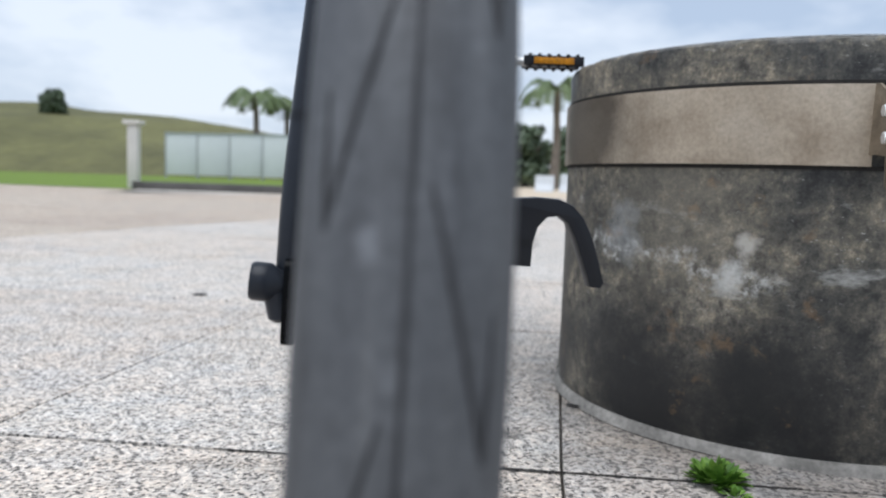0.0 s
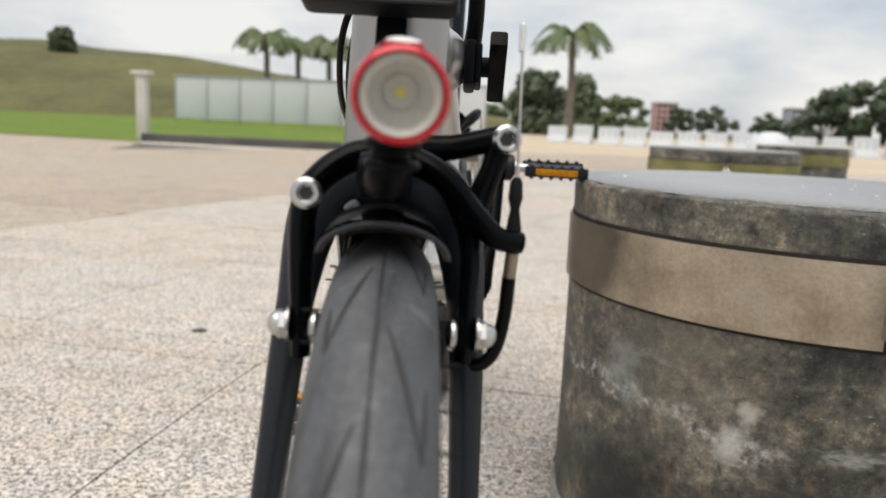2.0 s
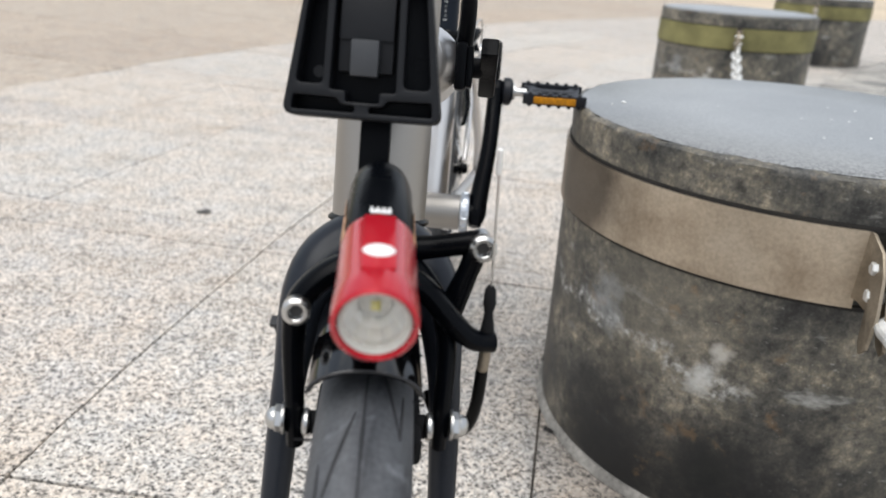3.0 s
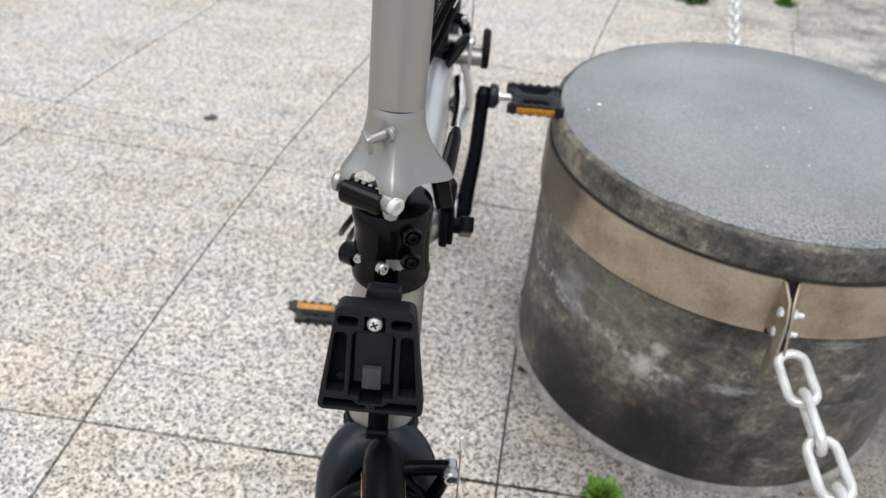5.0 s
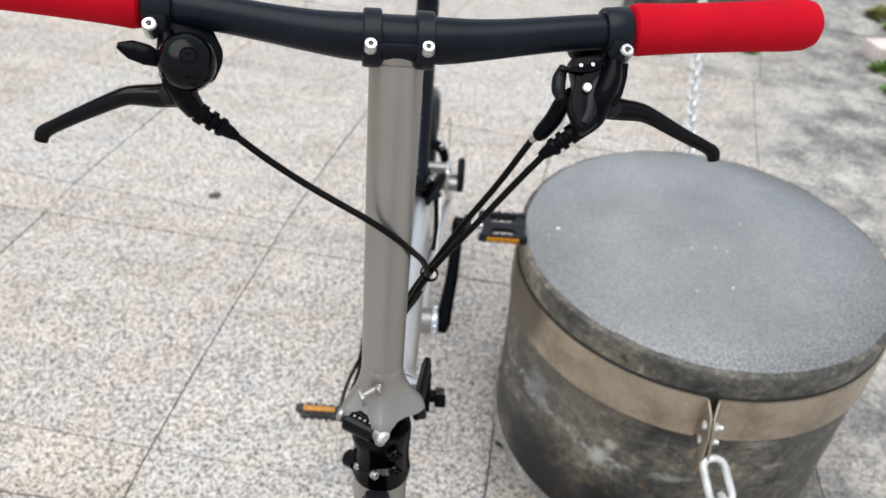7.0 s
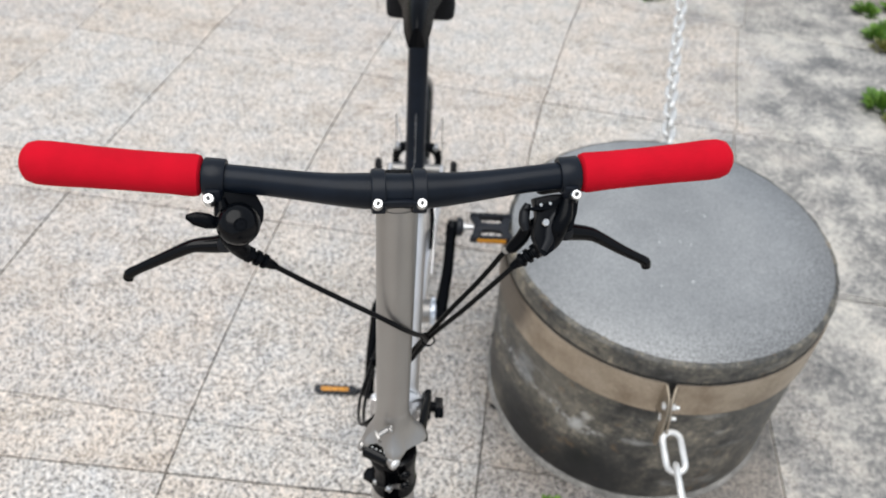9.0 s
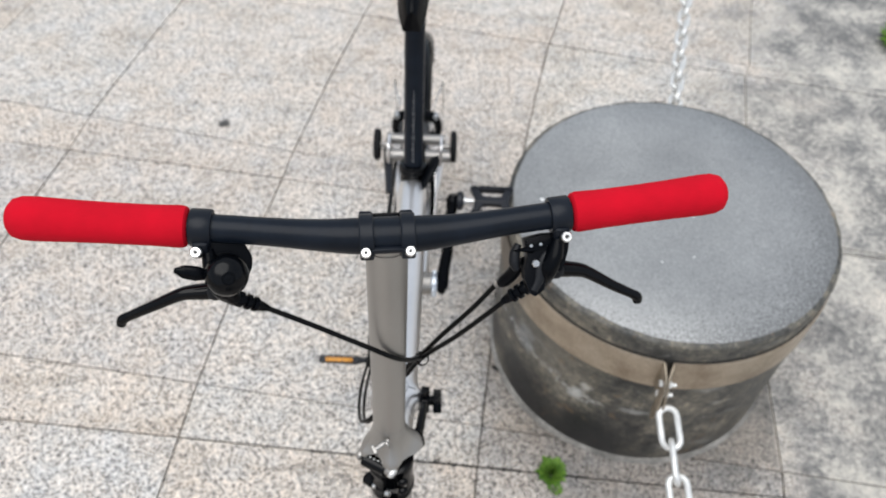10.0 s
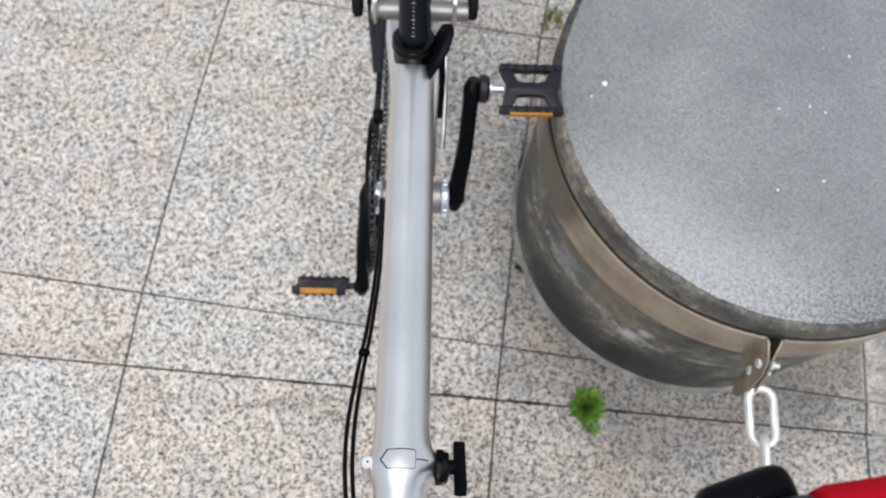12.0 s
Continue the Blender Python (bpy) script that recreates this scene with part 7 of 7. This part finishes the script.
def grime():
    rnd = random.Random(31)
    bm = B()

    def strip(a, b, wide, step):
        a, b = Vector(a), Vector(b)
        d = (b - a).normalized()
        side = Vector((-d.y, d.x, 0))
        n = int((b - a).length / step)
        prev = None
        for k in range(n + 1):
            p = a.lerp(b, k / n)
            w = wide * max(0.15, 0.55 + 1.1 * noise.noise(p * 38) + rnd.uniform(-0.2, 0.2))
            off = side * 0.0006 * rnd.uniform(-1, 1)
            z = Vector((0, 0, 0.0011))
            row = [bm.verts.new(p + off + side * w), bm.verts.new(p + off + z), bm.verts.new(p + off - side * w)]
            if prev:
                for i in range(2):
                    bm.faces.new((prev[i], prev[i + 1], row[i + 1], row[i]))
            prev = row

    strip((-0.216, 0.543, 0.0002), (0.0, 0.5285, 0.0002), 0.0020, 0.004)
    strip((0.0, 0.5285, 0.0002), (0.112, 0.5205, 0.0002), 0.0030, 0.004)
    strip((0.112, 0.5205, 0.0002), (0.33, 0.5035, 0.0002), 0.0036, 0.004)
    # shade in the gap between post and paving, drawn as a black strip
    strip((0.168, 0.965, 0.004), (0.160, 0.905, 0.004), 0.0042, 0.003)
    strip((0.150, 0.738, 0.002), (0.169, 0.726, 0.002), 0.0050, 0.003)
    tagged(part("grime", bm, M_GRIME_SHADE), "black grime in a paving joint, shaded gap and stain at the post's foot", "grime", kind="stuff")


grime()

# ---- far ground, lawn, hill ----
M_LAWN = plain("lawn", (0.115, 0.180, 0.006), 0.9, vary=0.3, fine=9, coarse=0.5, bump=0.6, depth=0.03)
M_HILL = plain("hillside", (0.118, 0.116, 0.042), 0.95, vary=0.45, fine=1.6, coarse=0.12, bump=0.6, depth=0.3)
M_PLAZA = plain("far_paving", (0.50, 0.465, 0.415), 0.85, vary=0.10, fine=30, coarse=0.4)
M_CONC = plain("pale_concrete", (0.62, 0.60, 0.56), 0.8, vary=0.12, fine=30, coarse=2)
M_KERB = plain("dark_kerb", (0.10, 0.095, 0.09), 0.9, vary=0.3, fine=30, coarse=2)
M_PANEL = plain("white_sheet", (0.60, 0.63, 0.66), 0.5, vary=0.06, fine=20, coarse=0.7)
# both foliage colours are lightened to stand for the haze of distance
M_FOL = leafy("far_hazed_foliage", (0.085, 0.135, 0.045), (0.15, 0.20, 0.075))
M_FOL2 = leafy("hazed_dark_foliage", (0.060, 0.095, 0.050), (0.11, 0.15, 0.075))
M_BARK = plain("bark", (0.20, 0.17, 0.14), 0.9, vary=0.3, fine=30, coarse=3)
M_GLASSD = plain("dark_window", (0.04, 0.05, 0.06), 0.15, vary=0.1, bump=0)
M_BOXB = plain("brown_paint", (0.20, 0.105, 0.075), 0.7, vary=0.15, fine=20, coarse=2)
M_PINK = plain("pink_render", (0.52, 0.32, 0.29), 0.8, vary=0.1, fine=4, coarse=0.3)
M_GREYB = plain("grey_render", (0.36, 0.38, 0.40), 0.8, vary=0.1, fine=4, coarse=0.3)

zone("pavement_east", [(0.9, -6), (60, -6), (60, 15.5), (1.0, 15.5), (-14.0, 13.2), (-14, 12.0), (-2, 9.6), (0.5, 7.0)], -0.006, M_PLAZA, "pale paving of the wide plaza")
zone("pavement_tan", [(0.2, 8.0), (2.0, 7.4), (30, 9.0), (60, 20), (60, 60), (-1.6, 60), (-1.2, 16)], -0.003, M_SAND, "wide tan strip of paving across the plaza")
zone("lawn", [(-60, 9.0), (-14, 12.35), (-4.75, 10.55), (-4.6, 11.2), (-2.4, 11.0), (-1.6, 16), (-3.3, 60), (-60, 60)], 0.0, M_LAWN, "mown green lawn beyond the plaza", kind="structure")
zone("pavement_south", [(-60, -6.2), (60, -6.2), (60, -60), (-60, -60)], -0.004, M_BAND, "brown granite paving behind the viewpoint")
zone("pavement_west", [(-60, 8.8), (-60, -6), (-2.5, -6), (-3.6, 2.0), (-4.2, 9.0), (-4.7, 10.5), (-14, 12.3)], -0.005, M_BAND, "brown granite paving of the outer ring")

bm = box(B(), (2.9, 0.16, 0.12), Matrix.Translation((-3.35, 10.75, 0.05)) @ Matrix.Rotation(radians(-2), 4, "Z"), 0.015)
tagged(part("low_kerb", bm, M_KERB), "low dark stone kerb along the lawn", "kerb", kind="structure")


def at_bearing(deg, dist):
    return Vector((0.03 + dist * math.sin(radians(deg)), -0.1 + dist * math.cos(radians(deg)), 0))


def gate_post():
    ob = thing("gate_post", "pale concrete post at the lawn's corner", "post", pose(-5.02, 11.3, 0))
    part("shaft", box(B(), (0.15, 0.15, 0.95), pose(0, 0, 0.475), 0.012), M_CONC, ob)
    part("cap", box(B(), (0.26, 0.22, 0.06), pose(0, 0, 0.98), 0.012), M_CONC, ob)


gate_post()


def utility_box():
    ob = thing("utility_box", "small brown utility box at the lawn's edge", "utility box", pose(*at_bearing(-8.3, 26)))
    part("cabinet", box(B(), (0.58, 0.4, 0.62), pose(0, 0, 0.36), 0.02), M_BOXB, ob)
    part("plinth", box(B(), (0.64, 0.46, 0.08), pose(0, 0, 0.04), 0.01), M_CONC, ob)


def fence_panels():
    for k in range(9):
        ob = thing("white_hoarding", "white sheet hoarding panel in a steel frame", "hoarding", pose(-11.3 + 1.36 * k, 30 - 0.25 * k, 0), group="row of white hoardings")
        part("sheet", box(B(), (1.26, 0.03, 1.62), pose(0, 0, 0.95), 0.01), M_PANEL, ob)
        for s in (-1, 1):
            part("upright", box(B(), (0.06, 0.07, 1.8), pose(s * 0.66, 0, 0.9), 0.01), M_GREYB, ob)
        part("rail", box(B(), (1.34, 0.05, 0.05), pose(0, -0.03, 1.78), 0.01), M_GREYB, ob)


fence_panels()
utility_box()


def hill():
    bm = B()
    nx, ny = 60, 16
    rows = []
    for j in range(ny + 1):
        v = j / ny
        row = []
        for i in range(nx + 1):
            x = -95 + 118 * i / nx
            crest = 1.2 + 4.2 * max(0.0, min(1.0, (-x - 2) / 34.0)) ** 0.75
            crest *= max(0.0, min(1.0, (7 - x) / 12))
            h = crest * (1 - (1 - min(1, v * 1.6)) ** 2) if v < 0.625 else crest
            h += 0.5 * noise.noise(Vector((x * 0.15, v * 6, 0))) * min(1, v * 3)
            row.append(bm.verts.new((x + v * 4, 40 + v * 40, h - 0.02)))
        rows.append(row)
    for a, b in zip(rows, rows[1:]):
        for i in range(nx):
            bm.faces.new((a[i], a[i + 1], b[i + 1], b[i]))
    tagged(part("hill", bm, M_HILL, smooth=60), "rough green and brown hillside behind the lawn", "hill", kind="structure")


hill()


def clump(bm, centre, radius, count, leaf, rnd, flat=0.8):
    for k in range(count):
        d = Vector((rnd.gauss(0, 1), rnd.gauss(0, 1), rnd.gauss(0, 1))).normalized()
        p = Vector(centre) + Vector((d.x, d.y, d.z * flat)) * radius * (0.55 + 0.5 * rnd.random())
        n = (d + Vector((rnd.uniform(-.7, .7), rnd.uniform(-.7, .7), rnd.uniform(-.3, .9)))).normalized()
        u = n.orthogonal().normalized()
        w = n.cross(u)
        s = leaf * rnd.uniform(0.6, 1.4)
        bm.faces.new([bm.verts.new(p + u * s), bm.verts.new(p + w * s * 0.6), bm.verts.new(p - u * s), bm.verts.new(p - w * s * 0.6)])


def tree(at, height, width, seed, material, label, low=0.25):
    rnd = random.Random(seed)
    ob = thing("tree", label, "tree", Matrix.Translation(at), group="trees round the plaza")
    bm = B()
    tube(bm, spline([(0, 0, 0), (0.1, 0, height * 0.25), (0, 0.1, height * 0.5)], 4), [height * 0.045, height * 0.035, height * 0.02], 9)
    for k in range(6):
        a = rnd.uniform(0, 6.28)
        tube(bm, spline([(0, 0, height * 0.3), (width * 0.2 * math.cos(a), width * 0.2 * math.sin(a), height * 0.5), (width * 0.36 * math.cos(a), width * 0.36 * math.sin(a), height * 0.66)], 4), [height * 0.022, height * 0.014, height * 0.006], 7)
    part("trunk", bm, M_BARK, ob)
    bm = B()
    for k in range(52):
        a, r = rnd.uniform(0, 6.28), (width / 2) * rnd.random() ** 0.5 * 0.85
        z = height * (low + (0.92 - low) * rnd.random() * (1 - 0.45 * (r / (width / 2)) ** 2))
        clump(bm, (r * math.cos(a), r * math.sin(a), z), height * 0.15, 90, height * 0.048, rnd)
    part("crown", bm, material, ob, smooth=0)
    return ob


def palm(at, height, spread, seed, label):
    rnd = random.Random(seed)
    ob = thing("palm_tree", label, "palm tree", Matrix.Translation(at), group="palms beyond the plaza")
    part("trunk", tube(B(), spline([(0, 0, 0), (0.08, 0, height * 0.4), (0, 0.05, height * 0.9)], 6), [height * 0.05, height * 0.034, height * 0.026], 12), M_BARK, ob)
    bm = B()
    for k in range(17):
        a = 2 * math.pi * k / 17 + rnd.uniform(-0.15, 0.15)
        lift = rnd.uniform(-0.1, 0.75)
        pts = spline([(0, 0, height * 0.9), (spread * 0.3 * math.cos(a), spread * 0.3 * math.sin(a), height * 0.9 + spread * 0.25 * lift), (spread * 0.5 * math.cos(a), spread * 0.5 * math.sin(a), height * 0.9 + spread * (0.1 * lift - 0.06)), (spread * 0.6 * math.cos(a), spread * 0.6 * math.sin(a), height * 0.9 - spread * (0.26 - 0.15 * lift))], 6)
        tube(bm, pts, [spread * 0.012, spread * 0.004], 4)
        side = Vector((-math.sin(a), math.cos(a), 0))
        for q in range(2, len(pts)):
            for s in (-1, 1):
                w = spread * 0.17 * (1 - 0.6 * abs(q / len(pts) - 0.45))
                tip = pts[q] + side * s * w + Vector((math.cos(a), math.sin(a), 0)) * w * 0.4 + Vector((0, 0, -w * 0.55))
                e = (pts[q] - pts[q - 1]) * 0.55
                bm.faces.new([bm.verts.new(pts[q] - e), bm.verts.new(tip), bm.verts.new(pts[q] + e)])
    part("crown", bm, M_FOL, ob, smooth=0)
    return ob


palm(at_bearing(-15.6, 48), 5.5, 3.1, 1, "tall palm with an arching crown")
palm(at_bearing(-11.2, 50), 5.4, 3.2, 2, "tall palm with an arching crown")
palm(at_bearing(-13.4, 54), 5.7, 2.9, 7, "palm behind the others")
palm(at_bearing(6.4, 33), 4.7, 2.7, 3, "palm with drooping fronds and a stout trunk")
tree(at_bearing(-28.7, 63) + Vector((0, 0, 4.0)), 2.1, 1.7, 24, M_FOL2, "small bushy tree on the hill crest", 0.1)
tree(at_bearing(4.2, 42), 3.6, 3.0, 11, M_FOL2, "dark broad-leaved tree behind the palm", 0.05)
tree(at_bearing(7.3, 40), 3.4, 1.5, 12, M_FOL2, "narrow dark green tree beside the palm", 0.05)
tree(at_bearing(8.1, 36), 1.1, 1.3, 25, M_FOL, "low yellowish bush beside the palm", 0.05)
tree(at_bearing(8.7, 105), 5.4, 15, 13, M_FOL, "wide rain tree with a flat green crown", 0.12)
tree(at_bearing(15.7, 110), 4.2, 12, 14, M_FOL2, "broad green tree far across the plaza", 0.1)
tree(at_bearing(20.6, 120), 4.0, 8, 16, M_FOL2, "small green tree far across the plaza", 0.1)
tree(at_bearing(26.2, 95), 7.4, 15, 15, M_FOL2, "large dark green tree far across the plaza", 0.1)
tree(at_bearing(32.0, 100), 6.6, 14, 17, M_FOL, "large green tree far across the plaza", 0.1)
tree(at_bearing(-19, 75), 4.2, 9, 18, M_FOL2, "bushy tree at the foot of the hill", 0.05)
tree(at_bearing(-15.5, 80), 4.4, 9, 19, M_FOL2, "bushy tree at the foot of the hill", 0.05)
tree(at_bearing(-8.0, 85), 4.4, 10, 21, M_FOL, "bushy tree behind the hoardings", 0.05)
tree(at_bearing(-3.0, 90), 4.2, 10, 22, M_FOL2, "bushy tree across the plaza", 0.05)
tree(at_bearing(1.0, 90), 4.6, 10, 23, M_FOL, "bushy tree across the plaza", 0.05)


def barrier(at, length, height, turn):
    """A moulded plastic road barrier: flared foot, ribs, two feet."""
    ob = thing("barrier", "white moulded plastic barrier standing across the plaza", "barrier", Matrix.Translation(at) @ Matrix.Rotation(radians(turn), 4, "Z"), group="row of white barriers")
    prof = [(-0.22, 0.0), (0.22, 0.0), (0.20, 0.12), (0.10, 0.24), (0.07, height), (-0.07, height), (-0.10, 0.24), (-0.20, 0.12)]
    part("body", prism(B(), prof, length, Matrix.Translation((length / 2, 0, 0)) @ Matrix.Rotation(radians(-90), 4, "Y") @ Matrix.Rotation(radians(-90), 4, "Z"), 0.012), M_PANEL, ob)
    for k in range(3):
        part("rib", box(B(), (0.05, 0.02, height * 0.5), pose(-length * 0.3 + k * length * 0.3, -0.10, height * 0.66), 0.006), M_PANEL, ob)


rnd = random.Random(5)
for k in range(13):
    b = 5.8 + 1.85 * k
    if k != 8:
        barrier(at_bearing(b, 23.0 / math.cos(radians(b - 14)) + rnd.uniform(-0.3, 0.3)), rnd.choice((0.62, 0.60, 0.55)), rnd.uniform(0.46, 0.56), -14 + rnd.uniform(-8, 8))

bm = lathe(B(), [(0.62, 0.0), (0.60, 0.10), (0.53, 0.30), (0.38, 0.47), (0.20, 0.56), (0.0, 0.58)], Matrix.Translation(at_bearing(20.4, 21)), 28)
tagged(part("dome_cover", bm, M_PANEL), "white domed cover standing beside the barriers", "cover")


def block(at, w, d, h, material, label, floors, bays):
    ob = thing("building", label, "building", Matrix.Translation(at))
    part("wall", box(B(), (w, d, h), pose(0, 0, h / 2), 0.05), material, ob)
    part("roof", box(B(), (w + 0.6, d + 0.6, 0.5), pose(0, 0, h + 0.2), 0.05), M_CONC, ob)
    for i in range(floors):
        for j in range(bays):
            part("window", box(B(), (w / bays * 0.55, 0.2, h / floors * 0.5), pose(-w / 2 + w / bays * (j + 0.5), -d / 2 - 0.05, h / floors * (i + 0.55)), 0.02), M_GLASSD, ob)


block(at_bearing(13.2, 260), 6.6, 8, 9.2, M_PINK, "pink and white tower block far off", 5, 4)
block(at_bearing(21.8, 280), 6, 8, 9.5, M_GREYB, "grey office block far off", 5, 4)
block(at_bearing(24.0, 240), 5, 8, 8.5, M_CONC, "pale block far off between trees", 4, 3)
block(at_bearing(-13.5, 120), 26, 8, 5.0, M_GREYB, "long grey building behind the palms", 2, 12)

lay_paving()
